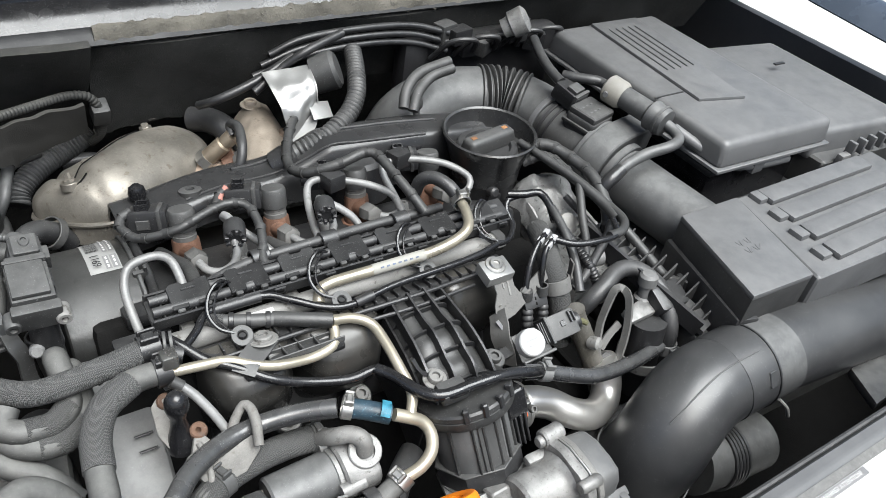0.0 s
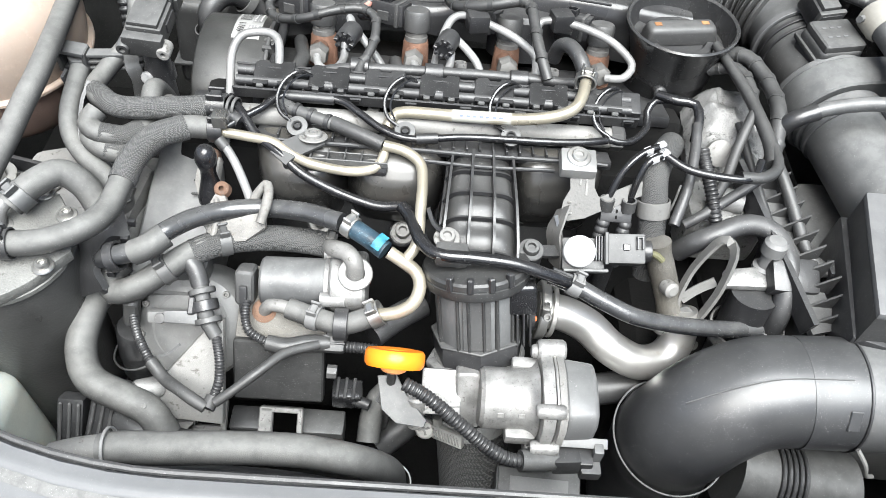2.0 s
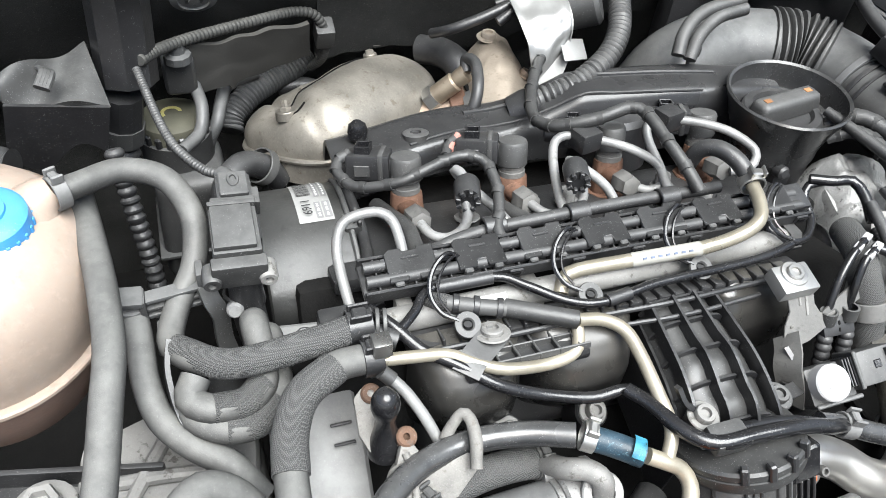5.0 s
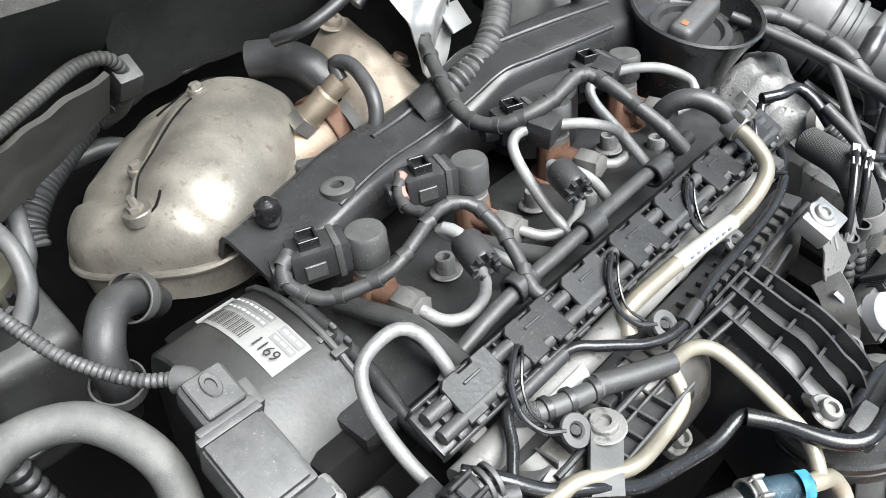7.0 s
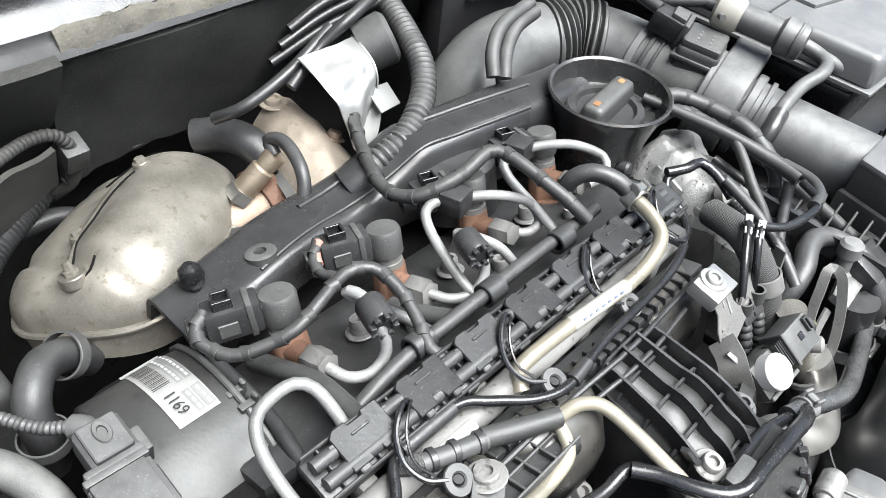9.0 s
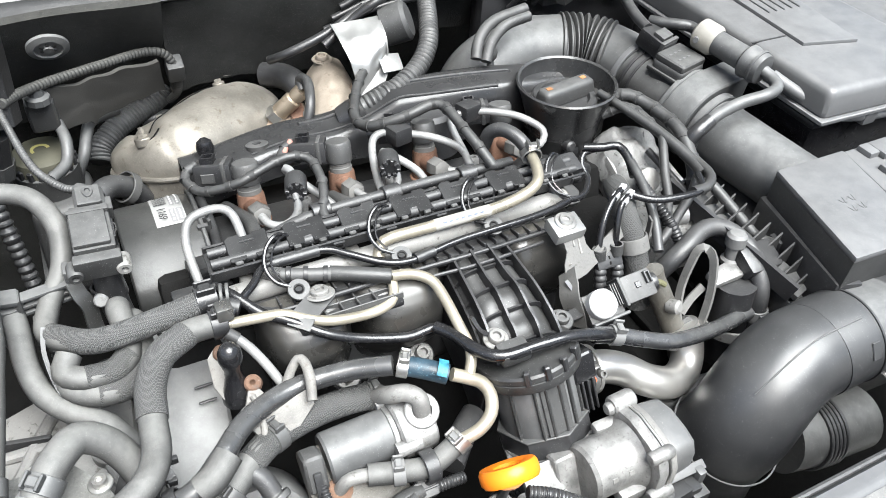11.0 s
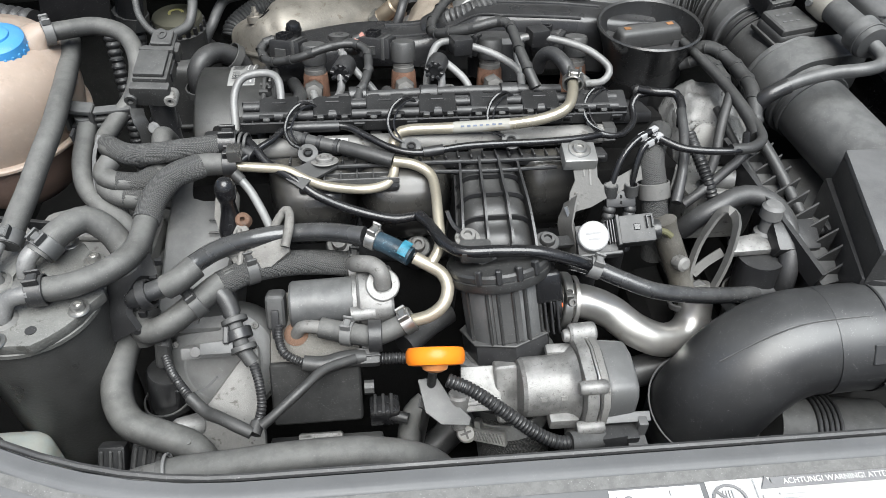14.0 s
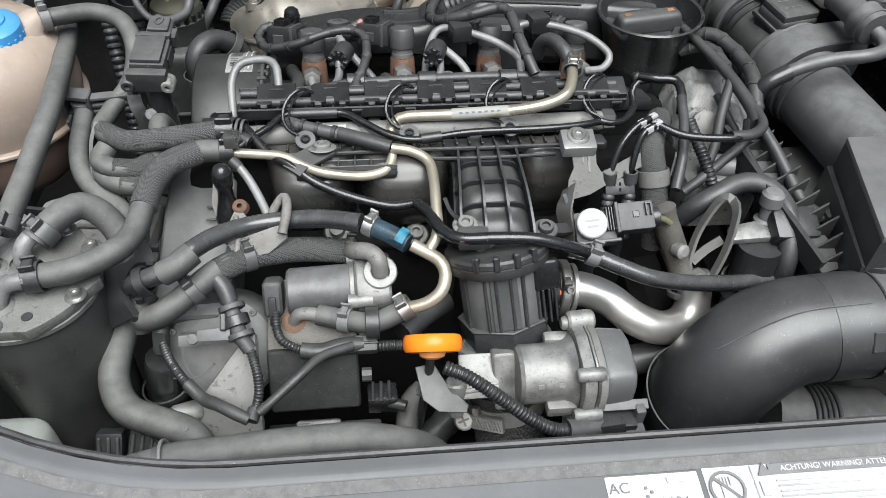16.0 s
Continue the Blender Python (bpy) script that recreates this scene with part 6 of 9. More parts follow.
part("ear", tube_bm([(-0.029, -0.160, 0.770), (-0.024, -0.157, 0.779), (-0.018, -0.155, 0.786), (-0.0145, -0.160, 0.787), (-0.0145, -0.172, 0.783), (-0.018, -0.186, 0.774)], 0.0048, 12, 0.003, wobble=0.15), pale_cast, rb, "cast ear loop")
part("vent_pipe", tube_bm([(-0.056, -0.126, 0.799), (-0.047, -0.135, 0.791), (-0.038, -0.147, 0.778), (-0.031, -0.158, 0.764)], 0.0046, 12, 0.004), zinc, rb, "silver bent pipe")
part("pipe_end", tube_bm([(-0.060, -0.124, 0.802), (-0.054, -0.128, 0.797)], 0.006, 12, 0.003), tape, rb)

# ---- timing side ----
tc = thing("timing_cover", (-0.088, 0.03, 0.6), "dusty black plastic timing cover with a white paper label", "engine cover")
yz = [(-0.03, 0.56), (-0.032, 0.75), (-0.029, 0.764), (-0.020, 0.775), (-0.006, 0.784), (0.010, 0.7905), (0.026, 0.7935), (0.042, 0.7935), (0.058, 0.7905), (0.072, 0.785), (0.084, 0.777), (0.093, 0.766), (0.098, 0.75), (0.098, 0.56)]
xm = Matrix(((0, 0, 1, -0.113), (1, 0, 0, 0), (0, 1, 0, 0), (0, 0, 0, 1)))
part("shell", slab_bm(yz, xm, 0.067, 0.004, 3), mat("grimy_black_plastic", (0.014, 0.014, 0.0137), 0.36, vary=0.45, scale=40, dust=0.2, dust_color=(0.13, 0.13, 0.124), spots=(0.02, 0.02, 0.02), spot_amt=0.7, speck=0.2, spec=0.5), tc)
part("edge_flange", slab_bm([(a * 1.0 + 0.001, z + 0.003) for a, z in yz[2:12]] + [(0.09, 0.74), (-0.02, 0.74)], Matrix(((0, 0, 1, -0.0485), (1, 0, 0, 0), (0, 1, 0, 0), (0, 0, 0, 1))), 0.004, 0.001, 1), plastic_dusty, tc, "raised cover edge")


def cover_z(y):
    """Height of the curved cover at a depth."""
    for (a, p), (c, q) in zip(yz[1:], yz[2:]):
        if a <= y <= c:
            return p + (q - p) * (y - a) / (c - a)
    return yz[-3][1]


def label_pt(s, w, lift=0.0008):
    y = 0.0945 - 0.072 * s
    return Vector((-0.082 + 0.026 * w, y, cover_z(min(y, 0.0925)) + lift))


def label_patch(s0, s1, w0, w1, lift=0.0014):
    return grid_bm(lambda u, v: label_pt(s0 + (s1 - s0) * u, w0 + (w1 - w0) * v, lift), 10, 2)


part("label", grid_bm(lambda u, v: label_pt(u, v), 28, 4), mat("grimy_paper", (0.25, 0.25, 0.243), 0.55, vary=0.2, bump=0, speck=0.3), tc, "white paper label with printed bars")
part("print_block", label_patch(0.05, 0.62, 0.80, 0.97), ink_grey, tc, "grey printed header")
part("print_block", label_patch(0.05, 0.62, 0.60, 0.76), ink_grey, tc)
part("print_block", label_patch(0.72, 0.97, 0.74, 0.96), ink_grey, tc)
part("print_block", label_patch(0.72, 0.97, 0.52, 0.70), ink_grey, tc)
for k in range(9):
    part("print_line", label_patch(0.08 + 0.06 * k, 0.12 + 0.06 * k, 0.86, 0.91, 0.0019), white, tc)
    part("print_line", label_patch(0.08 + 0.06 * k, 0.12 + 0.06 * k, 0.65, 0.70, 0.0019), white, tc)
for k in range(3):
    part("print_line", label_patch(0.75 + 0.075 * k, 0.80 + 0.075 * k, 0.82, 0.88, 0.0019), white, tc)
    part("print_line", label_patch(0.75 + 0.075 * k, 0.80 + 0.075 * k, 0.58, 0.64, 0.0019), white, tc)
for k in range(24):
    s = 0.06 + 0.52 * k / 24
    part("print_bar", label_patch(s, s + (0.006, 0.012, 0.009)[k * 7 % 3], 0.10, 0.52), ink, tc)


def text_on(word, m, size, material, parent, name="lettering", label=""):
    cu = bpy.data.curves.new(name, "FONT")
    cu.body, cu.size, cu.align_x, cu.align_y, cu.extrude = word, size, "CENTER", "CENTER", 0.0001
    tmp = bpy.data.objects.new("tmp", cu)
    scene.collection.objects.link(tmp)
    dg = bpy.context.evaluated_depsgraph_get()
    me = bpy.data.meshes.new_from_object(tmp.evaluated_get(dg))
    bpy.data.objects.remove(tmp)
    me.materials.clear()
    bm = bmesh.new()
    bm.from_mesh(me)
    bmesh.ops.transform(bm, matrix=m, verts=bm.verts)
    return part(name, bm, material, parent, label)


text_on("1169", T(label_pt(0.80, 0.27, 0.0030)) @ Matrix.Rotation(radians(-7), 4, "X") @ Matrix.Rotation(radians(-90), 4, "Z"), 0.0098, ink, tc, label="black printed number")
for dy in (0.024, 0.012):
    part("prong", box_bm((0.012, 0.005, 0.012), T((-0.045, dy, 0.788)), 0.001), plastic_dusty, tc, "small moulded prong")
    part("prong", box_bm((0.003, 0.005, 0.006), T((-0.0405, dy, 0.796)), 0.0008, 1), plastic_dusty, tc)
lc = thing("lower_timing_cover", (-0.09, -0.12, 0.5), "grey plastic lower timing cover with ledges", "engine cover")
part("shell", slab_bm([(-0.045, -0.10), (0.012, -0.10), (0.018, -0.02), (0.018, 0.075), (-0.035, 0.08), (-0.042, 0.0)], frame_of((-0.088, -0.09, 0.665), (0, -0.35, 0.94), (1, 0, 0)), 0.08, 0.006, 3), plastic_grey, lc)
for q in (0.0, 0.012):
    part("slot", box_bm((0.014, 0.0022, 0.002), T((-0.084, -0.118 - q, 0.7455 - 0.372 * q)), 0.0006, 1), plastic, lc)
part("ledge", box_bm((0.05, 0.02, 0.02), T((-0.09, -0.19, 0.715)), 0.004), plastic_grey, lc)
hb = thing("hose_clip", (-0.07, -0.10, 0.78), "black plastic clip with cable where the braided hose ends", "hose clip")
part("body", box_bm((0.022, 0.018, 0.014), T((-0.078, -0.082, 0.803)), 0.003), plastic, hb)
part("loop", tube_bm([(-0.088, -0.085, 0.80), (-0.1, -0.082, 0.803), (-0.106, -0.09, 0.8), (-0.104, -0.1, 0.795)], 0.0022, 8, 0.003), plastic, hb)


def braided(name, pts, r, a, b, label):
    h = thing(name, pts[a], label, "hose")
    part("hose", tube_bm(pts, r, 20, 0.004), rubber, h)
    part("braid", tube_bm(pts[a:b], r + 0.0014, 20, 0.004), braid, h, "black braided sleeve")
    return h


ha = braided("coolant_hose", hoseA, 0.0118, 5, 9, "grey-black rubber hose with a braided sleeve from the fuel filter")
part("clip", clamp_at("", hoseA[-1], (1, 0, 0), 0.0128, w=0.014, material=None), plastic, ha, "black quick clip")
part("quick_clip", box_bm((0.012, 0.012, 0.012), T((hoseA[-1][0] + 0.005, hoseA[-1][1] - 0.003, hoseA[-1][2] + 0.014)), 0.002), steel, ha, "silver spring catch")
part("clamp", clamp_at("", hoseA[1], Vector(hoseA[2]) - Vector(hoseA[0]), 0.0132, w=0.014), rubber_dark, ha)
hbz = braided("vent_hose", hoseB, 0.0102, 0, 4, "grey-black rubber vent hose looping to the expansion tank")
part("clip", clamp_at("", hoseB[0], (1, 0, 0), 0.012, w=0.018), plastic, hbz, "black quick clip")
for q in range(4):
    part("coupling_ring", ring_bm(frame_of((hoseB[0][0] + 0.002 + 0.0045 * q, hoseB[0][1] + 0.001 - 0.001 * q, hoseB[0][2]), (1, -0.2, 0)), 0.0085, 0.0026, 0.0022 - 0.0003 * q, 20), plastic_dusty, hbz)
part("coupling", tube_bm([(hoseB[0][0] - 0.004, hoseB[0][1], hoseB[0][2]), (-0.045, -0.106, 0.805)], 0.0085, 16), plastic, hbz)
part("clamp", clamp_at("", hoseB[-1], Vector(hoseB[-2]) - Vector(hoseB[-1]), 0.0122, w=0.01), plastic_grey, hbz)
for c in (coilB1, coilB2):
    ch = thing("coiled_hose", c[0], "grey-black rubber hose doubled under the vent hose", "hose", "doubled hoses beside the timing cover")
    part("hose", tube_bm(c + [(c[-1][0] + 0.002, c[-1][1] + 0.02, c[-1][2] - 0.03)], 0.0112, 18, 0.004), rubber, ch)
    part("braid", tube_bm(c[2:5], 0.0117, 18, 0.004), woven, ch, "worn braided stretch")
hoseC = [(-0.222, 0.045, 0.834), (-0.218, 0.02, 0.83), (-0.214, -0.006, 0.831), (-0.21, -0.034, 0.832), (-0.207, -0.063, 0.832), (-0.206, -0.094, 0.829), (-0.21, -0.121, 0.821), (-0.214, -0.147, 0.812), (-0.218, -0.172, 0.805), (-0.222, -0.195, 0.797)]
hc = thing("tank_hose", hoseC[0], "dusty grey-black rubber hose from the expansion tank", "hose")
part("hose", tube_bm(hoseC, 0.0112, 20, 0.004), rubber, hc)
part("clamp", clamp_at("", Vector(hoseC[-1]).lerp(Vector(hoseC[-2]), 0.25), Vector(hoseC[-2]) - Vector(hoseC[-1]), 0.0118, w=0.014), tube_grey, hc)
hd = thing("lower_tank_hose", hoseD[0], "grey-black rubber hose dropping behind the fuel filter", "hose")
part("hose", tube_bm(hoseD, 0.0104, 18, 0.004), rubber, hd)
part("collar", tube_bm([(hoseD[0][0], hoseD[0][1], hoseD[0][2] + 0.008), hoseD[0]], 0.0125, 16), plastic_grey, hd)
hold = thing("hose_holder", (-0.19, -0.045, 0.79), "grey plastic hose holder arm beside the tank", "bracket")
HC = Vector((-0.200, -0.042, 0.806))
part("clip_top", box_bm((0.022, 0.016, 0.004), T(HC + Vector((0, 0, 0.010))) @ Matrix.Rotation(radians(8), 4, "Y"), 0.0012), tube_grey, hold)
part("clip_wall", box_bm((0.004, 0.016, 0.02), T(HC + Vector((-0.011, 0, 0.001))), 0.0012), plastic_dusty, hold)
part("clip_wall", box_bm((0.004, 0.014, 0.014), T(HC + Vector((0.010, 0, 0.003))), 0.0012), plastic_dusty, hold)
part("clip_floor", box_bm((0.018, 0.012, 0.004), T(HC + Vector((0, 0, -0.007))), 0.001), plastic, hold)
for dz, q in ((0.006, tube_grey), (-0.001, plastic_dusty), (-0.007, tube_grey)):
    part("arm", box_bm((0.034, 0.010, 0.003), T(HC + Vector((0.028, 0.003, dz))) @ Matrix.Rotation(radians(8), 4, "Z"), 0.001), q, hold)
part("arm_end", box_bm((0.005, 0.014, 0.024), T(HC + Vector((0.046, 0.008, 0.006))), 0.0015), tube_grey, hold)
for sx in (-1, 1):
    part("hose_wing", box_bm((0.003, 0.012, 0.022), T((-0.194 + 0.0105 * sx, -0.058, 0.792)) @ Matrix.Rotation(radians(8 * sx), 4, "Y"), 0.001, 1), tube_grey, hold)
part("loop", ribbon_bm([(-0.178, -0.072, 0.805), (-0.181, -0.09, 0.795), (-0.177, -0.115, 0.782), (-0.165, -0.125, 0.772)], 0.012, 0.003, (-1, 0, 0.2)), plastic, hold)
he = thing("filter_hose", hoseE[0], "grey-black rubber hose arching from the fuel filter", "hose")
part("hose", tube_bm(hoseE + [(-0.142, -0.215, 0.70)], 0.0132, 20, 0.004), rubber, he)
part("clamp", clamp_at("", Vector(hoseE[0]).lerp(Vector(hoseE[1]), 0.4), Vector(hoseE[1]) - Vector(hoseE[0]), 0.0136, w=0.014), tube_grey, he)
hf = thing("main_coolant_hose", hoseF[3], "thick dusty grey-black coolant hose bending to the radiator", "hose")
part("hose", tube_bm(hoseF, 0.0152, 24, 0.005), rubber, hf)

part("nub", lathe_bm([(0, 0), (0.0022, 0), (0.0022, 0.0015), (0, 0.0022)], frame_of(Vector(hoseF[8]) + Vector((0, -0.003, 0.0112)), (0, -0.2, 1)), 10), rubber, hf, "small moulded nub")
part("collar", tube_bm([Vector(hoseF[0]), Vector(hoseF[0]).lerp(Vector(hoseF[1]), 0.5)], 0.0192, 24, 0.005), rubber_dark, hf)
sc = thing("split_clip", (-0.142, -0.2, 0.72), "black toothed plastic clip holding the hoses together", "hose clip")
part("band", ribbon_bm([(-0.125, -0.185, 0.765), (-0.138, -0.192, 0.765), (-0.148, -0.205, 0.755), (-0.15, -0.222, 0.742), (-0.143, -0.232, 0.73)], 0.03, 0.006, (-0.6, -0.5, 0.6)), plastic, sc)
for k in range(5):
    part("tooth", box_bm((0.006, 0.004, 0.006), T((-0.118 - 0.004 * k, -0.19 - 0.011 * k, 0.768 - 0.008 * k)), 0.001), plastic, sc)
part("crown", ring_bm(frame_of((-0.123, -0.2215, 0.764), (0.9, 0.1, 0.3)), 0.0100, 0.008, 0.002, 14), plastic, sc, "toothed collar")

# fuel filter
FC = Vector((-0.208, -0.223, 0.778))
ff = thing("fuel_filter", (FC.x, FC.y, 0.55), "dirty grey aluminium fuel filter housing with a screwed lid", "fuel filter")
lid = [(0.0545 * math.cos(q), 0.0545 * math.sin(q)) for q in (math.tau * (j + 0.5) / 28 for j in range(28))]
lid = [(x * (1 + 0.10 * max(0, math.cos(6 * math.atan2(y, x) + 0.6)) ** 4), y * (1 + 0.10 * max(0, math.cos(6 * math.atan2(y, x) + 0.6)) ** 4)) for x, y in lid]
part("lid", slab_bm(lid, T((FC.x, FC.y, 0.768)), 0.010, 0.002), lid_alu, ff, "stained flat metal lid")
part("lid_hole", lathe_bm([(0, 0.0), (0.004, 0.0), (0.004, 0.0006), (0, 0.0006)], T((-0.192, -0.264, 0.7782)), 14), plastic, ff, "small dark hole")
part("mark", lathe_bm([(0.006, 0), (0.009, 0), (0.009, 0.002), (0.006, 0.002), (0.006, 0)], T((-0.2, -0.175, 0.778)), 18), lid_alu, ff)
part("lid_lip", ring_bm(T((FC.x, FC.y, 0.766)), 0.0520, 0.005, 0.003, 48), lid_alu, ff)
part("canister", lathe_bm([(0, -0.22), (0.040, -0.22), (0.047, -0.21), (0.0525, -0.02), (0.0525, -0.01)], T((FC.x, FC.y, 0.778)), 44), mat("dusty_dark_canister", (0.04, 0.04, 0.039), 0.36, vary=0.4, dust=0.35, dust_color=(0.12, 0.118, 0.11), bump=0.2, speck=0.3), ff, "dark dusty canister")
for sx, sy in ((-0.163, -0.196), (-0.163, -0.246), (-0.214, -0.273), (-0.256, -0.240), (-0.187, -0.175)):
    m = T((sx, sy, 0.778))
    part("screw", bolt_bm(m, 0.005, 0.006), steel, ff, "silver star screw")
for p in (pipe1, pipe2, pipe3):
    part("stub_pipe", tube_bm(p, 0.0082, 16, 0.003), zinc, ff, "pale metal elbow stub")
    part("weld", lathe_bm([(0.008, 0), (0.012, 0), (0.009, 0.004)], T((p[-1][0], p[-1][1], 0.777)), 16), alu_dirty, ff)
wb = thing("washer_bottle", (-0.27, -0.32, 0.5), "pale translucent washer bottle beside the fuel filter", "washer bottle")
part("body", box_bm((0.12, 0.07, 0.13), T((-0.272, -0.30, 0.60)), 0.02, 4), mat("pale_green_plastic", (0.4, 0.42, 0.38), 0.5, vary=0.15, dust=0.3, trans=0.2), wb)
part("neck", box_bm((0.03, 0.03, 0.02), T((-0.255, -0.30, 0.672)), 0.004), plastic_grey, wb)

# expansion tank
TC = Vector((-0.290, 0.004, 0.79))
et2 = thing("expansion_tank", (TC.x, TC.y, 0.70), "translucent cream plastic coolant expansion tank with a blue cap", "expansion tank")
tmx = T(TC) @ Matrix.Rotation(radians(2), 4, "Y") @ Matrix.Diagonal((0.88, 1, 1, 1))
part("upper_shell", lathe_bm([(0.083, -0.012), (0.085, 0.0), (0.086, 0.012), (0.0845, 0.03), (0.079, 0.046), (0.066, 0.059), (0.045, 0.067), (0.02, 0.071), (0, 0.072)], tmx, 56), tank, et2)
part("seam", ring_bm(tmx @ T((0, 0, -0.014)), 0.080, 0.005, 0.009, 56), tank, et2, "welded seam flange")
part("lower_shell", lathe_bm([(0, -0.085), (0.055, -0.08), (0.072, -0.062), (0.080, -0.03), (0.082, -0.016)], tmx, 56), mat("deep_cream_plastic", (0.2, 0.14, 0.115), 0.45, vary=0.2, trans=0.1), et2, "darker, redder lower half")
part("spout", tube_bm([(-0.248, 0.012, 0.838), (-0.240, 0.016, 0.852), (-0.229, 0.019, 0.858)], 0.0105, 18, ends=(0.022, 0.009)), tank, et2, "cream outlet spout")
capm = frame_of((-0.265, -0.004, 0.858), (0.05, -0.12, 1))
cap2 = part("cap", lathe_bm([(0.0245, -0.014), (0.0245, 0.0), (0.0235, 0.006), (0.0205, 0.0085), (0.013, 0.0095), (0, 0.0098)], capm, 40), blue, et2, "bright blue screw cap")
part("cap_dome", lathe_bm([(0.013, 0.009), (0.0125, 0.0115), (0.009, 0.0135), (0, 0.014)], capm, 32), blue, cap2)
for k in range(24):
    part("grip_rib", box_bm((0.0018, 0.0025, 0.013), capm @ Matrix.Rotation(math.tau * k / 24, 4, "Z") @ T((0.0245, 0, -0.006)), 0.0005, 1), blue, cap2)
part("fill_mark", box_bm((0.006, 0.0015, 0.004), frame_of((-0.2295, -0.038, 0.823), (0, 0.3, 0.95), (0.7, 0.7, 0)), 0.0004, 1), ink_grey, et2, "dark scuff")
br = thing("mounting_rail", (-0.27, -0.115, 0.72), "dark steel mounting rail with bolts under the tank", "bracket")
bm_ = T((-0.27, -0.112, 0.722)) @ Matrix.Rotation(radians(-12), 4, "Z")
part("rail", box_bm((0.15, 0.026, 0.008), bm_, 0.002), plastic, br)
part("flange", box_bm((0.15, 0.004, 0.022), bm_ @ T((0, 0.013, 0.008)), 0.001), plastic, br, "upright flange")
for dx in (-0.045, 0.02):
    part("bolt", bolt_bm(bm_ @ T((dx, -0.002, 0.004)), 0.007, 0.006, torx=False), alu_dirty, br, "dirty hexagon bolt")
em2 = thing("engine_mount", (-0.205, -0.14, 0.66), "dirty cast aluminium engine mount with ribs and a bolt", "engine mount")
mq = frame_of((-0.205, -0.14, 0.70), (0, -0.1, 1), (1, 0, 0))
part("plate", slab_bm([(-0.05, -0.03), (0.06, -0.035), (0.07, 0.05), (0.02, 0.08), (-0.04, 0.06)], mq, 0.026, 0.008), alu_dirty, em2)
for ax, ay, bx, by in ((-0.03, -0.02, 0.02, 0.065), (0.05, -0.025, 0.03, 0.06), (-0.035, 0.03, 0.06, 0.02)):
    part("rib", tube_bm([mq @ Vector((ax, ay, 0.026)), mq @ Vector(((ax + bx) / 2, (ay + by) / 2, 0.030)), mq @ Vector((bx, by, 0.026))], 0.006, 10, 0.006, wobble=0.15), alu_dirty, em2, "rough cast rib")
part("boss", lathe_bm([(0, 0), (0.015, 0), (0.015, 0.010), (0.012, 0.013), (0, 0.013)], mq @ T((0.048, 0.008, 0.024)), 20), alu_dirty, em2)
part("bolt", bolt_bm(mq @ T((0.048, 0.008, 0.037)), 0.008, 0.007), alu, em2, "dirty grey bolt")
solo("mount_bolt", bolt_bm(T((-0.262, -0.125, 0.738)), 0.012, 0.012, torx=False), alu_dirty, "dirty grey hexagon mount bolt", "bolt")

# sensor block with plug
sb = thing("pressure_sensor", (-0.133, -0.02, 0.76), "grey plastic pressure sensor with a cable plug on top", "sensor")
sm = frame_of((-0.1295, -0.034, 0.843), (0.05, -0.10, 1), (0.02, 1, 0))
part("body", box_bm((0.038, 0.029, 0.020), sm, 0.002), plastic_dusty, sb)
part("lid", box_bm((0.034, 0.025, 0.004), sm @ T((0.0, 0.001, 0.0115)), 0.0012), plastic_dusty, sb, "dusty flat lid")
part("lid_step", box_bm((0.004, 0.029, 0.006), sm @ T((0.019, 0, 0.0105)), 0.001), plastic_dusty, sb)
part("front_block", box_bm((0.010, 0.033, 0.019), sm @ T((-0.023, 0, -0.003)), 0.002), plastic_dusty, sb, "dusty grey front block")
part("side_slot", box_bm((0.020, 0.0016, 0.010), sm @ T((0.004, -0.0148, 0.001)), 0.0005, 1), plastic, sb)
for sy in (-1, 1):
    part("screw_boss", lathe_bm([(0, -0.008), (0.0052, -0.008), (0.0058, -0.006), (0.0058, 0.004), (0.005, 0.006), (0.0026, 0.006), (0.0022, 0.003), (0, 0.003)], sm @ T((-0.024, 0.0165 * sy, -0.006)) @ Matrix.Rotation(radians(-90), 4, "Y"), 16), plastic_dusty if sy > 0 else alu_dirty, sb, "screw boss")
part("plug", box_bm((0.024, 0.022, 0.017), sm @ T((0.034, -0.003, 0.004)), 0.004, 3), plastic_dusty, sb, "dusty cable plug")
part("plug_top", box_bm((0.020, 0.018, 0.004), sm @ T((0.034, -0.003, 0.0135)), 0.0018, 3), plastic_dusty, sb)
part("plug_recess", lathe_bm([(0.0025, 0.0), (0.0048, 0.0), (0.0052, 0.0008), (0.0048, 0.0014), (0.0028, 0.0012), (0.0025, 0.0)], sm @ T((0.036, -0.003, 0.0154)) @ Matrix.Diagonal((1.2, 0.75, 1, 1)), 22), plastic_dusty, sb, "oval ridge")
for k in range(4):
    part("plug_groove", box_bm((0.0014, 0.0008, 0.008), sm @ T((0.028 + 0.004 * k, -0.0143, 0.004)), 0.0003, 1), plastic, sb)
part("plug_latch", box_bm((0.014, 0.005, 0.012), sm @ T((0.027, -0.0155, 0.004)), 0.0012), plastic_dusty, sb)
part("plug_collar", box_bm((0.005, 0.027, 0.021), sm @ T((0.0225, -0.001, 0.002)), 0.0015), plastic_dusty, sb)
part("stem_collar", lathe_bm([(0.006, -0.014), (0.0095, -0.013), (0.0105, -0.008), (0.0105, 0.0), (0.008, 0.003)], T((-0.1275, -0.044, 0.826)), 20), plastic, sb)
part("stem", tube_bm([(-0.1275, -0.044, 0.826), (-0.128, -0.044, 0.785), (-0.122, -0.052, 0.74)], 0.0135, 18, 0.008), rubber_dark, sb)
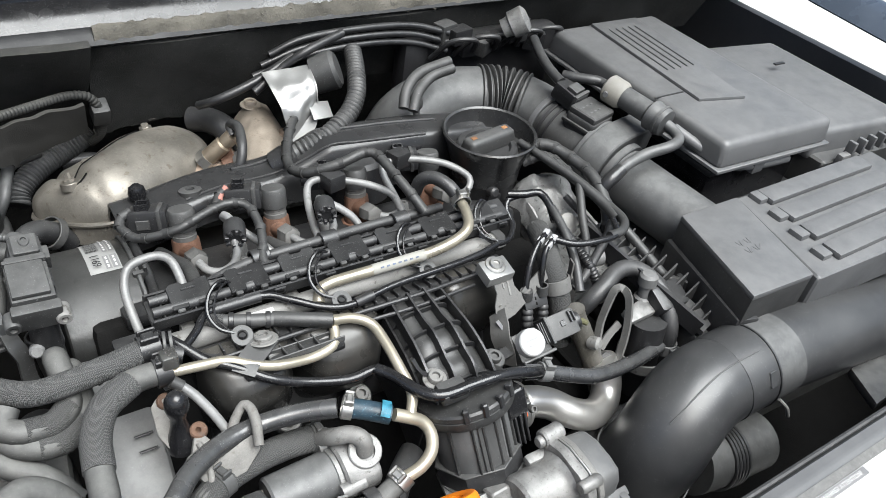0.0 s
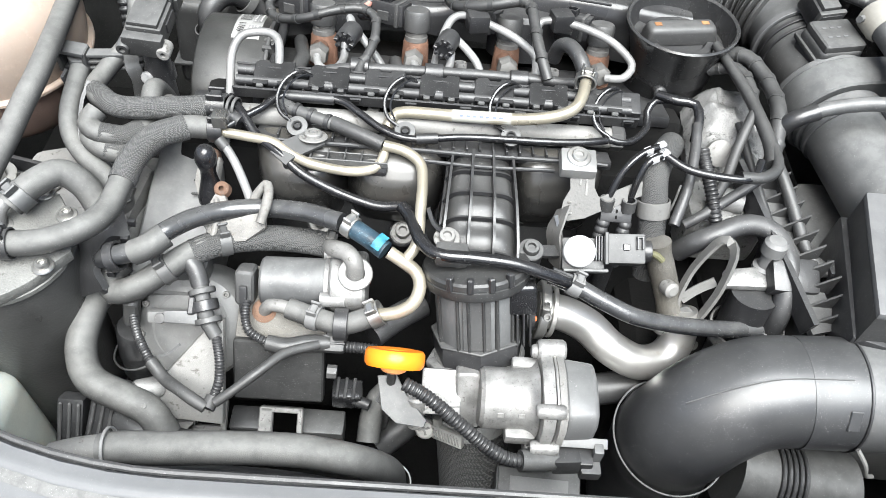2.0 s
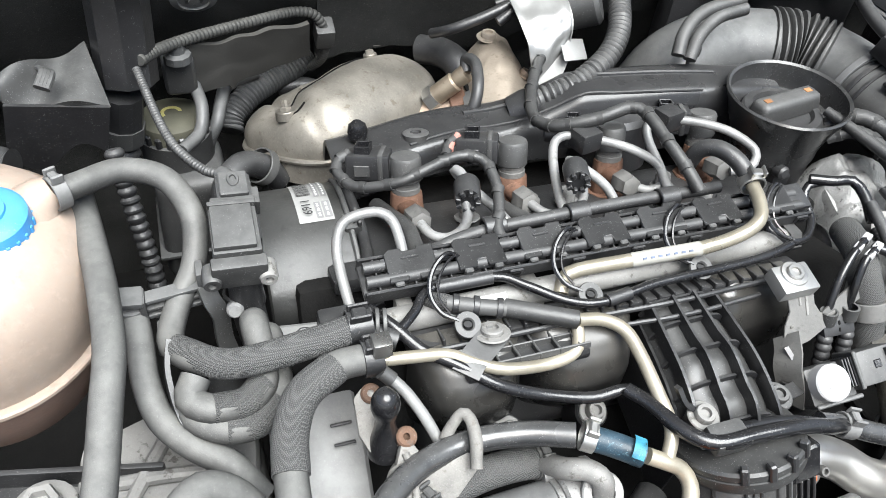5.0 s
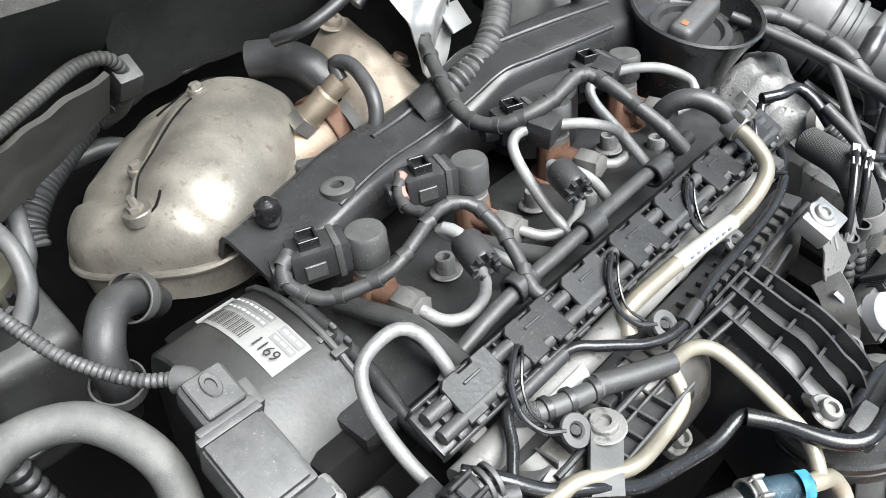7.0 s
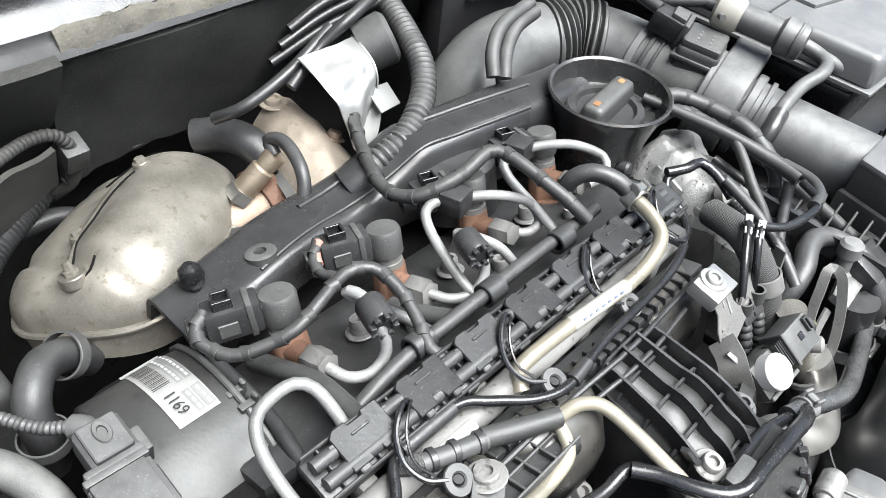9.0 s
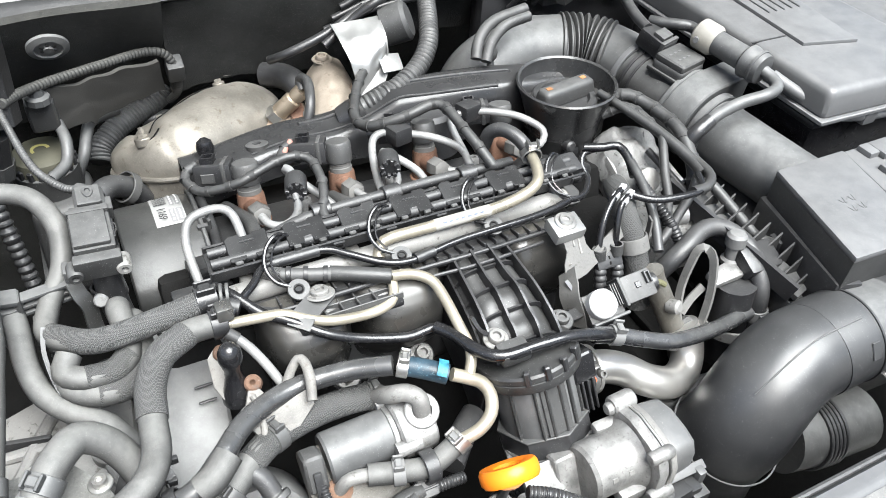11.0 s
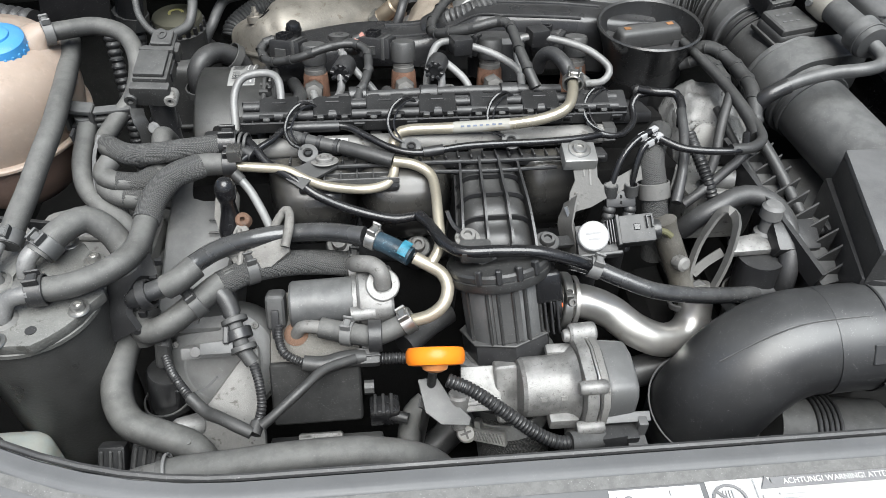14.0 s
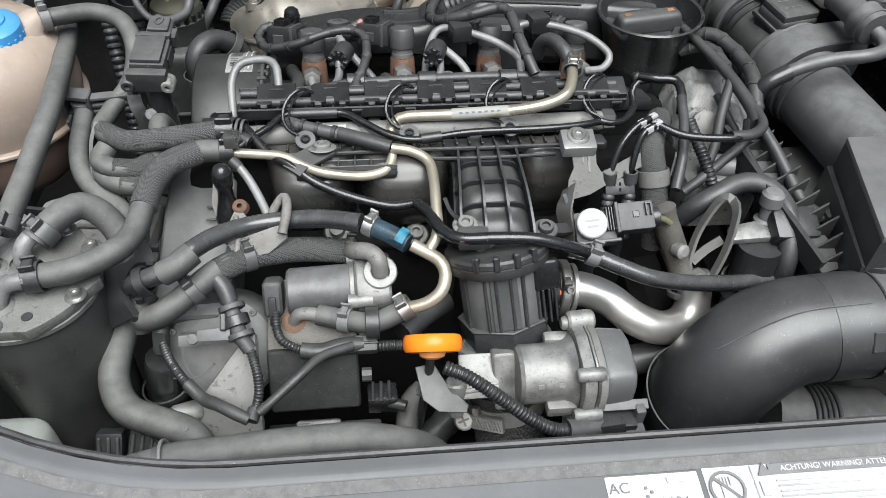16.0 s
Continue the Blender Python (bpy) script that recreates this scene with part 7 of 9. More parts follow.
part("stem_clip", ring_bm(frame_of((-0.1295, -0.040, 0.797), (-0.1, 0.2, 1)), 0.011, 0.012, 0.002, 20), plastic, sb)
part("bolt", lathe_bm([(0, 0), (0.0052, 0), (0.0056, 0.001), (0.0056, 0.007), (0.004, 0.009), (0, 0.009)], frame_of((-0.136, -0.048, 0.798), (-0.1, -0.9, 0.4)), 12), zinc, sb, "pale round bolt head")
part("hook_plate", ribbon_bm([(-0.152, -0.040, 0.812), (-0.1495, -0.048, 0.806), (-0.146, -0.050, 0.795), (-0.146, -0.054, 0.775), (-0.142, -0.060, 0.755)], 0.012, 0.0022, (0.5, -0.8, 0.3)), plastic_dusty, sb, "bent grey sheet hook")
hose("sensor_cable", [(-0.1275, 0.012, 0.853), (-0.132, 0.019, 0.852), (-0.140, 0.027, 0.850), (-0.149, 0.040, 0.850), (-0.158, 0.058, 0.851), (-0.165, 0.082, 0.854), (-0.171, 0.112, 0.858), (-0.176, 0.138, 0.862)], 0.0042, plastic_dusty, "ribbed black cable conduit to the pressure sensor", "cable", ribs=0.0028, rib_depth=0.0008, sides=14)
solo("sensor_cable_boot", tube_bm([(-0.1265, 0.006, 0.852), (-0.1275, 0.013, 0.853), (-0.131, 0.018, 0.852)], 0.0075, 16, 0.003), plastic_dusty, "round black rubber boot on the sensor cable", "cable boot")
SE = [(-0.080, 0.146, 0.735), (-0.094, 0.142, 0.755), (-0.110, 0.135, 0.765), (-0.122, 0.122, 0.765), (-0.129, 0.112, 0.755), (-0.129, 0.108, 0.735), (-0.130, 0.113, 0.700)]
se = thing("side_elbow", SE[0], "grey-black rubber elbow behind the timing cover", "hose")
part("hose", tube_bm(SE, 0.0140, 20, 0.004, wobble=0.05), rubber_dark, se)
part("clamp", ring_bm(frame_of(SE[1], Vector(SE[2]) - Vector(SE[0])), 0.0146, 0.009, 0.0014, 28), bracket_grey, se, "dull band clamp")
part("clamp", ring_bm(frame_of(SE[5], Vector(SE[6]) - Vector(SE[4])), 0.0146, 0.009, 0.0014, 28), bracket_grey, se, "dull band clamp")
hose("upright_hose", [(-0.112, -0.04, 0.66), (-0.115, -0.05, 0.72), (-0.118, -0.06, 0.765)], 0.0125, rubber, "grey-black upright rubber hose behind the sensor", "hose", sides=18)

# brake fluid reservoir
RX, RY, RZ = -0.161, 0.203, 0.772
bf = thing("fluid_reservoir", (RX, RY, 0.6), "dusty grey fluid reservoir with an olive-black cap", "reservoir")
part("body", box_bm((0.072, 0.085, 0.11), T((RX + 0.006, RY - 0.01, RZ - 0.092)), 0.014, 4, (0.85, 0.85)), plastic_dusty, bf)
part("seam", box_bm((0.077, 0.09, 0.004), T((RX + 0.006, RY - 0.01, RZ - 0.115)), 0.0015), plastic_dusty, bf)
part("neck", lathe_bm([(0.031, -0.03), (0.031, 0.0), (0.027, 0.002)], T((RX, RY, RZ - 0.012)), 32), plastic_dusty, bf)
part("cap", lathe_bm([(0.0285, -0.014), (0.0285, 0.0), (0.0275, 0.003), (0.0245, 0.005), (0.012, 0.0062), (0, 0.0064)], T((RX, RY, RZ)), 36), mat("olive_black_plastic", (0.06, 0.058, 0.044), 0.6, dust=0.22, dust_color=(0.17, 0.165, 0.12)), bf, "dusty olive-black screw cap")
for k in range(18):
    part("cap_rib", box_bm((0.004, 0.006, 0.012), T((RX, RY, RZ - 0.008)) @ Matrix.Rotation(math.tau * k / 18, 4, "Z") @ T((0.0285, 0, 0)), 0.0015, 1), plastic, bf)
part("cap_mark", lathe_bm([(0.006, 0.0), (0.009, 0.0), (0.009, 0.0008), (0.006, 0.0008), (0.006, 0)], T((RX, RY, RZ + 0.0060)), 16, sweep=220), mat("faded_yellow_print", (0.35, 0.32, 0.12), 0.6), bf, "faded yellow symbol")
hose("brake_pipe", [(-0.138, 0.200, 0.805), (-0.135, 0.177, 0.798), (-0.140, 0.160, 0.785), (-0.156, 0.138, 0.785)], 0.0068, tube_grey, "grey vacuum pipe beside the reservoir", "pipe", "vacuum pipes beside the reservoir", sides=12)
hose("brake_pipe", [(-0.081, 0.256, 0.775), (-0.108, 0.243, 0.775), (-0.117, 0.226, 0.770), (-0.124, 0.207, 0.760), (-0.135, 0.203, 0.740), (-0.143, 0.206, 0.700)], 0.0075, tube_grey, "grey vacuum pipe beside the reservoir", "pipe", "vacuum pipes beside the reservoir", sides=12)
hose("loom_hose", [(-0.112, 0.247, 0.720), (-0.107, 0.259, 0.730), (-0.087, 0.276, 0.740), (-0.059, 0.294, 0.745), (-0.037, 0.305, 0.750), (-0.023, 0.315, 0.755)], 0.0165, tube_grey, "ribbed grey loom hose at the bulkhead", "hose", ribs=0.0042, rib_depth=0.0016, sides=20)
hose("dark_pipe", [(-0.057, 0.298, 0.730), (-0.028, 0.297, 0.730), (-0.006, 0.292, 0.720)], 0.010, rubber_dark, "black pipe behind the heat shield", "pipe", sides=14)
sl = thing("bulkhead_shelf", (-0.1, 0.28, 0.75), "dusty dark plastic shelf panel fixed to the bulkhead", "panel")
sa, sb_, sc_, sd = Vector((-0.148, 0.194, 0.845)), Vector((-0.032, 0.247, 0.830)), Vector((-0.029, 0.272, 0.782)), Vector((-0.142, 0.202, 0.795))
part("panel", grid_bm(lambda u, v: sa.lerp(sb_, u).lerp(sd.lerp(sc_, u), v) + Vector((0, -0.003, 0.006)) * (noise.noise((u * 5, v * 3, 0)) - (1.2 if v > 0.8 and 0.28 < u < 0.34 else 0)), 40, 12, thick=0.004), mat("dusty_shelf_plastic", (0.028, 0.027, 0.025), 0.85, vary=0.4, dust=0.35, dust_color=(0.10, 0.097, 0.088), bump=0.5, bump_scale=700, speck=0.3), sl)
part("plug", box_bm((0.026, 0.024, 0.034), T((-0.148, 0.200, 0.820)), 0.006, 3), plastic_dusty, sl, "black cable plug")
part("knob", lathe_bm([(0, 0), (0.011, 0), (0.011, 0.006), (0.007, 0.008), (0.006, 0.016), (0, 0.016)], T((-0.147, 0.186, 0.838)), 10), tube_grey, sl)
scp = solo("bulkhead_screw", lathe_bm([(0, 0), (0.019, 0), (0.019, 0.003), (0.013, 0.005), (0.0125, 0.003), (0.005, 0.003), (0.0045, 0.006), (0, 0.006)], frame_of((-0.127, 0.229, 0.87), (0, -0.85, -0.5)), 28), plastic_grey, "round grey plastic screw cap on the bulkhead", "screw cap")
for q in range(3):
    part("slot", box_bm((0.016, 0.003, 0.003), frame_of((-0.127, 0.2265, 0.8685), (0, -0.85, -0.5)) @ Matrix.Rotation(radians(60 * q), 4, "Z"), 0.0005, 1), plastic, scp)
hose("bulkhead_cable", [(-0.173, 0.145, 0.865), (-0.161, 0.166, 0.860), (-0.144, 0.185, 0.855), (-0.122, 0.203, 0.850), (-0.083, 0.229, 0.843), (-0.046, 0.253, 0.836), (-0.025, 0.258, 0.830), (-0.015, 0.259, 0.815), (-0.012, 0.266, 0.795), (-0.014, 0.280, 0.770), (-0.022, 0.298, 0.750)], 0.0060, mat("dusty_black_conduit", (0.03, 0.03, 0.029), 0.65, dust=0.3, dust_color=(0.14, 0.138, 0.125)), "dusty black ribbed cable along the bulkhead shelf", "cable", ribs=0.0042, rib_depth=0.0010, sides=16)
solo("cable_block", box_bm((0.020, 0.018, 0.024), frame_of((-0.014, 0.263, 0.807), (0, -0.4, 0.9)), 0.003), plastic_dusty, "black clip block on the bulkhead cable", "cable clip")
# bonnet strut and hinge plates at the far left
ht = thing("bonnet_strut", (-0.235, 0.13, 0.76), "dark steel bonnet hinge post with rubber boot", "hinge")
part("post", tube_bm([(-0.185, 0.160, 0.840), (-0.183, 0.165, 0.870), (-0.180, 0.163, 0.910), (-0.178, 0.144, 0.950)], 0.028, 8, 0.02, cap=True), plastic, ht)
part("boot", tube_bm([(-0.204, 0.162, 0.760), (-0.199, 0.167, 0.790)], 0.017, 16, 0.003, ribs=0.008, rib_depth=0.002), rubber_dark, ht)
part("sleeve", tube_bm([(-0.200, 0.165, 0.785), (-0.192, 0.161, 0.830)], 0.020, 10, 0.006), plastic, ht)
part("collar", tube_bm([(-0.202, 0.165, 0.785), (-0.199, 0.165, 0.800)], 0.024, 10, 0.006), plastic_dusty, ht)
hp = thing("hinge_plate", (-0.3, 0.1, 0.83), "dusty grey sheet metal hinge cover", "panel")
ha_, hb_, hc_, hd_ = Vector((-0.262, 0.129, 0.875)), Vector((-0.210, 0.177, 0.865)), Vector((-0.197, 0.115, 0.850)), Vector((-0.263, 0.115, 0.860))
part("sheet", grid_bm(lambda u, v: ha_.lerp(hb_, u).lerp(hd_.lerp(hc_, u), v) + Vector((0, -0.006, 0.01)) * math.sin(u * 7 + v * 3) * 0.5, 24, 14, thick=0.004), plastic_dusty, hp)
part("fold", grid_bm(lambda u, v: hd_.lerp(hc_, u) + Vector((-0.01, 0.004, -0.045 - 0.012 * math.sin(u * 6))) * v, 20, 5, thick=0.003), plastic, hp, "folded lower edge")
for k in range(4):
    c = ha_.lerp(hc_, 0.42 + 0.03 * k)
    part("crease", tube_bm([c + Vector((-0.004, 0.012, 0.008)), c + Vector((0, 0, 0.012)), c + Vector((-0.004, -0.012, 0.008))], 0.003, 8, 0.003), plastic_dusty, hp)
hose("side_conduit", [(-0.33, 0.10, 0.835), (-0.29, 0.085, 0.835), (-0.262, 0.075, 0.835)], 0.018, rubber_dark, "black ribbed rubber boot beside the tank", "hose", ribs=0.01, rib_depth=0.003, sides=18)
hose("tall_conduit", [(-0.2, 0.09, 0.83), (-0.195, 0.07, 0.79), (-0.19, 0.05, 0.74), (-0.19, 0.03, 0.66)], 0.009, rubber_dark, "black ribbed conduit between tank and reservoir", "hose", ribs=0.007, rib_depth=0.002)

# ---- turbo and rear ----
ts = thing("turbo_heat_shield", (-0.02, 0.2, 0.65), "tan dented metal heat shield over the turbocharger", "heat shield")
SU = Vector((0.7496, 0.5571, -0.1041)).normalized()
SN = Vector((-0.2426, 0.1482, 0.8657))
SN = (SN - SU * SN.dot(SU)).normalized()
SV = SN.cross(SU)
SC = Vector((-0.0108, 0.2139, 0.7452)) - SN * 0.004 - SV * 0.007
SA, SB, SH, SP = 0.092, 0.070, 0.044, 0.58


def shield_z(x, y):
    r = (abs(x) / SA) ** (2 / SP) + (abs(y) / SB) ** (2 / SP)
    return SH * max(0.0, 1 - r) ** (SP / 2)


SHIELD_BOLTS = [((0.027, 0.239, 0.778), 0), ((-0.043, 0.206, 0.774), 0), ((-0.066, 0.165, 0.778), 1)]


def local(p):
    d = Vector(p) - SC
    return d.dot(SU), d.dot(SV)


def on_shield(x, y, lift=0.0):
    """A place on the dented shield over its long and short axes: a bulging side, a lower bolted ledge, dents and creases."""
    z = shield_z(x, y)
    firm = min(1.0, z / (SH * 0.45))
    d = 0.0125 * math.exp(-((y + 0.022 - 0.10 * x) / 0.030) ** 2) * (1 - (x / SA) ** 4)
    d -= 0.009 * max(0.0, min(1.0, (y - 0.004 - 0.1 * x) / 0.018)) * (1 - abs(x / SA) ** 6)
    for q, _ in SHIELD_BOLTS:
        lx, ly = local(q)
        r = math.hypot(x - lx, y - ly)
        d += -0.005 * math.exp(-(r / 0.016) ** 2) + 0.003 * math.exp(-(r / 0.007) ** 2)
    d -= 0.0045 * math.exp(-((x + 0.062 - 0.4 * y) / 0.007) ** 2) + 0.003 * math.exp(-((x - 0.060 + 0.3 * y) / 0.006) ** 2)
    d += 0.0016 * (0.4 - abs(noise.noise((x * 24, y * 24, 0.3)))) + 0.0006 * noise.noise((x * 80, y * 80, 2))
    return SC + SU * x + SV * y + SN * (z + d * firm + lift)


def dome(u, v):
    b = math.tau * v
    f = lambda q: math.copysign(abs(q) ** SP, q)
    k = math.sin(math.pi / 2 * min(1.0, u / 0.8))
    x, y = k ** 0.8 * f(math.cos(b)) * SA * 0.999, k ** 0.8 * f(math.sin(b)) * SB * 0.999
    if u > 0.8:
        return SC + SU * x + SV * y - SN * 0.022 * (u - 0.8) / 0.2
    return on_shield(x, y)


part("shell", grid_bm(dome, 80, 140), heat, ts)
part("rim", tube_bm([SC + SU * SA * 1.01 * math.copysign(abs(math.cos(q)) ** SP, math.cos(q)) + SV * SB * 1.01 * math.copysign(abs(math.sin(q)) ** SP, math.sin(q)) for q in (math.tau * k / 48 for k in range(49))], 0.0035, 8), heat, ts)


(ax, ay), (bx, by) = local((0.016, 0.226, 0.78)), local((-0.060, 0.182, 0.78))
part("slot", ribbon_bm([on_shield(ax + (bx - ax) * q / 8, ay + (by - ay) * q / 8, 0.0006) for q in range(9)], 0.0012, 0.0012, SN), gap_black, ts, "thin dark slit")
part("slit_lip", ribbon_bm([on_shield(ax + (bx - ax) * q / 8, ay + (by - ay) * q / 8 + 0.003, 0.0004) for q in range(9)], 0.003, 0.0012, SN), heat, ts, "folded slit lip")
for q, big_nut in SHIELD_BOLTS:
    lx, ly = local(q)
    c = on_shield(lx, ly, -0.001)
    part("washer", lathe_bm([(0, 0.0035), (0.006 + 0.003 * big_nut, 0.0035), (0.0065 + 0.003 * big_nut, 0.0028), (0.0065 + 0.003 * big_nut, -0.004)], frame_of(c, SN), 18), heat, ts)
    part("nut", lathe_bm([(0, 0.0035), (0.0042 + 0.001 * big_nut, 0.0035), (0.0042 + 0.001 * big_nut, 0.0065), (0.003, 0.007), (0.0027, 0.007 + 0.006 * big_nut), (0, 0.007 + 0.006 * big_nut)], frame_of(c, SN), 6), heat, ts, "tarnished shield nut")
for pts in (((-0.082, -0.01), (-0.074, -0.018), (-0.066, -0.02)), ((0.05, 0.038), (0.064, 0.026), (0.075, 0.006), (0.08, -0.01))):
    part("crack", ribbon_bm([on_shield(x, y, 0.0008) for x, y in pts], 0.0012, 0.0012, SN), gap_black, ts, "dark crack")

tp = thing("turbo_outlet", (0.12, 0.22, 0.7), "heat-browned exhaust outlet with a probe and tan sleeve", "exhaust outlet")
tan = mat("tan_metal", (0.33, 0.285, 0.235), 0.6, 0.35, vary=0.3, spots=(0.15, 0.115, 0.09), spot_amt=0.5)
EA, EB, EC = Vector((0.057, 0.191, 0.742)), Vector((0.096, 0.184, 0.748)), Vector((0.145, 0.186, 0.752))
part("elbow", tube_bm([EA, EB, EC], 0.031, 28, 0.005, wobble=0.04), heat_brown, tp)
part("band", ring_bm(frame_of(EB, EC - EA), 0.0315, 0.016, 0.003, 32), copper, tp, "reddish rusty band")
part("band", ring_bm(frame_of(EB.lerp(EC, 0.35), EC - EA), 0.0315, 0.012, 0.002, 32), gap_black, tp, "dark gap band")
TQ = [Vector(q) for q in ((0.118, 0.238, 0.776), (0.166, 0.236, 0.792), (0.088, 0.118, 0.774), (0.160, 0.140, 0.780))]


def tan_sheet(u, v):
    p = TQ[0].lerp(TQ[1], u).lerp(TQ[2].lerp(TQ[3], u), v)
    return p + Vector((0, 0, 0.020 * math.sin(math.pi * u) ** 0.8 + 0.004 * math.sin(math.pi * v) + 0.0016 * noise.noise((u * 6, v * 9, 1))))


part("flange_plate", grid_bm(tan_sheet, 24, 30, thick=0.002), tan, tp, "tan sheet metal sleeve")
part("plate_bolt", bolt_bm(frame_of(tan_sheet(0.5, 0.05), (0, 0, 1)), 0.0075, 0.006), tan, tp)
part("plate_bolt", bolt_bm(frame_of(tan_sheet(0.93, 0.62), (0.5, 0, 1)), 0.006, 0.006), heat_brown, tp)
part("torn_edge", ribbon_bm([tan_sheet(0.02, q / 8) + Vector((-0.002, 0, 0.001 + 0.002 * noise.noise((q * 0.9, 1, 2)))) for q in range(4, 9)], 0.008, 0.002, (-0.5, 0, 0.8)), foil, tp, "pale flaked sheet edge")
part("casting", box_bm((0.06, 0.06, 0.05), frame_of((0.145, 0.20, 0.748), (0.1, -0.2, 1), (0.8, 0.5, 0)), 0.014, 3), heat_brown, tp)
PA, PB = Vector((0.059, 0.185, 0.765)), Vector((0.098, 0.173, 0.806))
pv = (PB - PA).normalized()
pl_ = (PB - PA).length
part("probe", lathe_bm([(0, 0), (0.006, 0), (0.006, pl_ * 0.3), (0.0095, pl_ * 0.32), (0.0095, pl_ * 0.75), (0.0075, pl_ * 0.78), (0.0085, pl_ * 0.86), (0.0085, pl_), (0, pl_)], frame_of(PA, pv), 20), mat("tarnished_brass", (0.30, 0.25, 0.19), 0.4, 0.7, vary=0.3, spots=(0.14, 0.11, 0.08), spot_amt=0.5), tp, "brass-coloured exhaust probe")
part("probe_nut", lathe_bm([(0, 0), (0.012, 0), (0.012, 0.010), (0, 0.010)], frame_of(PA + pv * pl_ * 0.2, pv), 6), steel, tp, "steel hexagon of the probe")
part("probe_lead", tube_bm([PB, (0.099, 0.181, 0.815), (0.102, 0.166, 0.820), (0.096, 0.140, 0.815), (0.089, 0.128, 0.800), (0.079, 0.130, 0.785), (0.067, 0.138, 0.775), (0.046, 0.158, 0.765)], 0.0066, 12, 0.004), rubber_dark, tp, "black probe lead")
hose("coolant_elbow", [(0.080, 0.254, 0.785), (0.094, 0.238, 0.790), (0.104, 0.217, 0.790), (0.109, 0.197, 0.780)], 0.018, plastic, "black rubber elbow behind the turbocharger", "hose", sides=20, wobble=0.03)

fs = thing("foil_shield", (0.165, 0.19, 0.8), "bright crumpled foil heat shield on a vacuum valve", "heat shield")
a, b, c, d = Vector((0.141, 0.198, 0.862)), Vector((0.192, 0.190, 0.867)), Vector((0.190, 0.160, 0.834)), Vector((0.153, 0.145, 0.803))


def foil_sheet(u, v):
    p = a.lerp(b, u).lerp(d.lerp(c, u), v)
    return p + Vector((0, -0.012, 0.006)) * math.sin(math.pi * v) + Vector((0, -0.6, 0.6)) * 0.004 * noise.noise((u * 4, v * 5, 1)) + Vector((0, 0.012, -0.004)) * max(0, u - 0.7)


part("sheet", grid_bm(foil_sheet, 20, 20, thick=0.0012), foil, fs)
part("fold", grid_bm(lambda u, v: b.lerp(c, u) + Vector((0.010 * v, 0.016 * v, -0.008 * v)) + Vector((0, -0.010, 0.004)) * math.sin(math.pi * u) * (1 - v), 10, 4, thick=0.0012), foil, fs, "folded foil side")
part("lower_fold", grid_bm(lambda u, v: d.lerp(c, u) + Vector((0.006, -0.008, -0.012)) * v * math.sin(math.pi * (0.2 + 0.7 * u)), 10, 4, thick=0.0012), foil, fs, "crumpled lower foil edge")
part("tab", slab_bm([(-0.014, -0.01), (0.012, -0.012), (0.016, 0.008), (-0.01, 0.012)], frame_of((0.19, 0.155, 0.83), (0.2, -0.5, 0.8), (1, 0.2, 0)), 0.002, 0.0008), foil, fs, "folded foil tab with a hole")
part("valve", lathe_bm([(0, -0.012), (0.021, -0.012), (0.022, 0.012), (0.018, 0.016), (0, 0.016)], frame_of((0.212, 0.19, 0.855), (0.8, -0.4, 0.4)), 26), plastic_dusty, fs, "round black vacuum valve")
hose("conduit_hose", [(0.129, 0.118, 0.800), (0.147, 0.113, 0.812), (0.178, 0.115, 0.822), (0.212, 0.132, 0.832), (0.235, 0.156, 0.842), (0.253, 0.193, 0.850), (0.267, 0.229, 0.856)], 0.0135, plastic_dusty, "ribbed black conduit hose behind the cam cover", "hose", ribs=0.0055, rib_depth=0.002, sides=20)
solo("conduit_flange", lathe_bm([(0.0145, -0.014), (0.017, -0.013), (0.018, 0.0), (0.016, 0.014), (0.013, 0.015)], frame_of((0.134, 0.114, 0.802), Vector((0.147, 0.113, 0.812)) - Vector((0.129, 0.118, 0.800))), 24), plastic, "black plastic conduit flange on the cam cover", "flange")
loom("sensor_lead", [(0.165, 0.163, 0.825), (0.141, 0.126, 0.825), (0.125, 0.093, 0.822), (0.121, 0.072, 0.822), (0.126, 0.056, 0.826), (0.137, 0.047, 0.832), (0.158, 0.040, 0.840), (0.185, 0.041, 0.846), (0.194, 0.030, 0.846), (0.198, 0.002, 0.840), (0.203, -0.021, 0.832), (0.210, -0.036, 0.820)], 0.0062, tape, "taped black wiring loom over the injectors", "cable", wobble=0.1)
loom("injector_lead", [(-0.037, 0.064, 0.820), (-0.047, 0.056, 0.818), (-0.048, 0.047, 0.815), (-0.041, 0.031, 0.815), (-0.026, 0.021, 0.820), (-0.008, 0.014, 0.828), (0.012, 0.017, 0.834), (0.035, 0.023, 0.836), (0.052, 0.017, 0.835), (0.056, -0.001, 0.830), (0.053, -0.020, 0.824), (0.045, -0.041, 0.818), (0.048, -0.054, 0.814)], 0.0050, tape, "taped black wiring loom over the injectors", "cable", wobble=0.1)
loom("injector_lead", [(0.052, 0.069, 0.820), (0.039, 0.056, 0.818), (0.037, 0.044, 0.818), (0.042, 0.032, 0.822), (0.050, 0.024, 0.832)], 0.0042, tape, "taped black lead to an injector plug", "cable", wobble=0.1)
hose("pink_wire", [(0.052, 0.067, 0.820), (0.044, 0.061, 0.818), (0.040, 0.053, 0.817)], 0.0046, mat("dull_pink_wire", (0.35, 0.17, 0.14), 0.6), "dull pink wires at an injector plug", "cable")
hose("lower_vacuum_hose", [(-0.039, 0.060, 0.785), (-0.038, 0.023, 0.785), (-0.040, -0.011, 0.785), (-0.045, -0.041, 0.783), (-0.043, -0.057, 0.780)], 0.0058, plastic, "black lettered vacuum hose beside the timing cover", "hose")
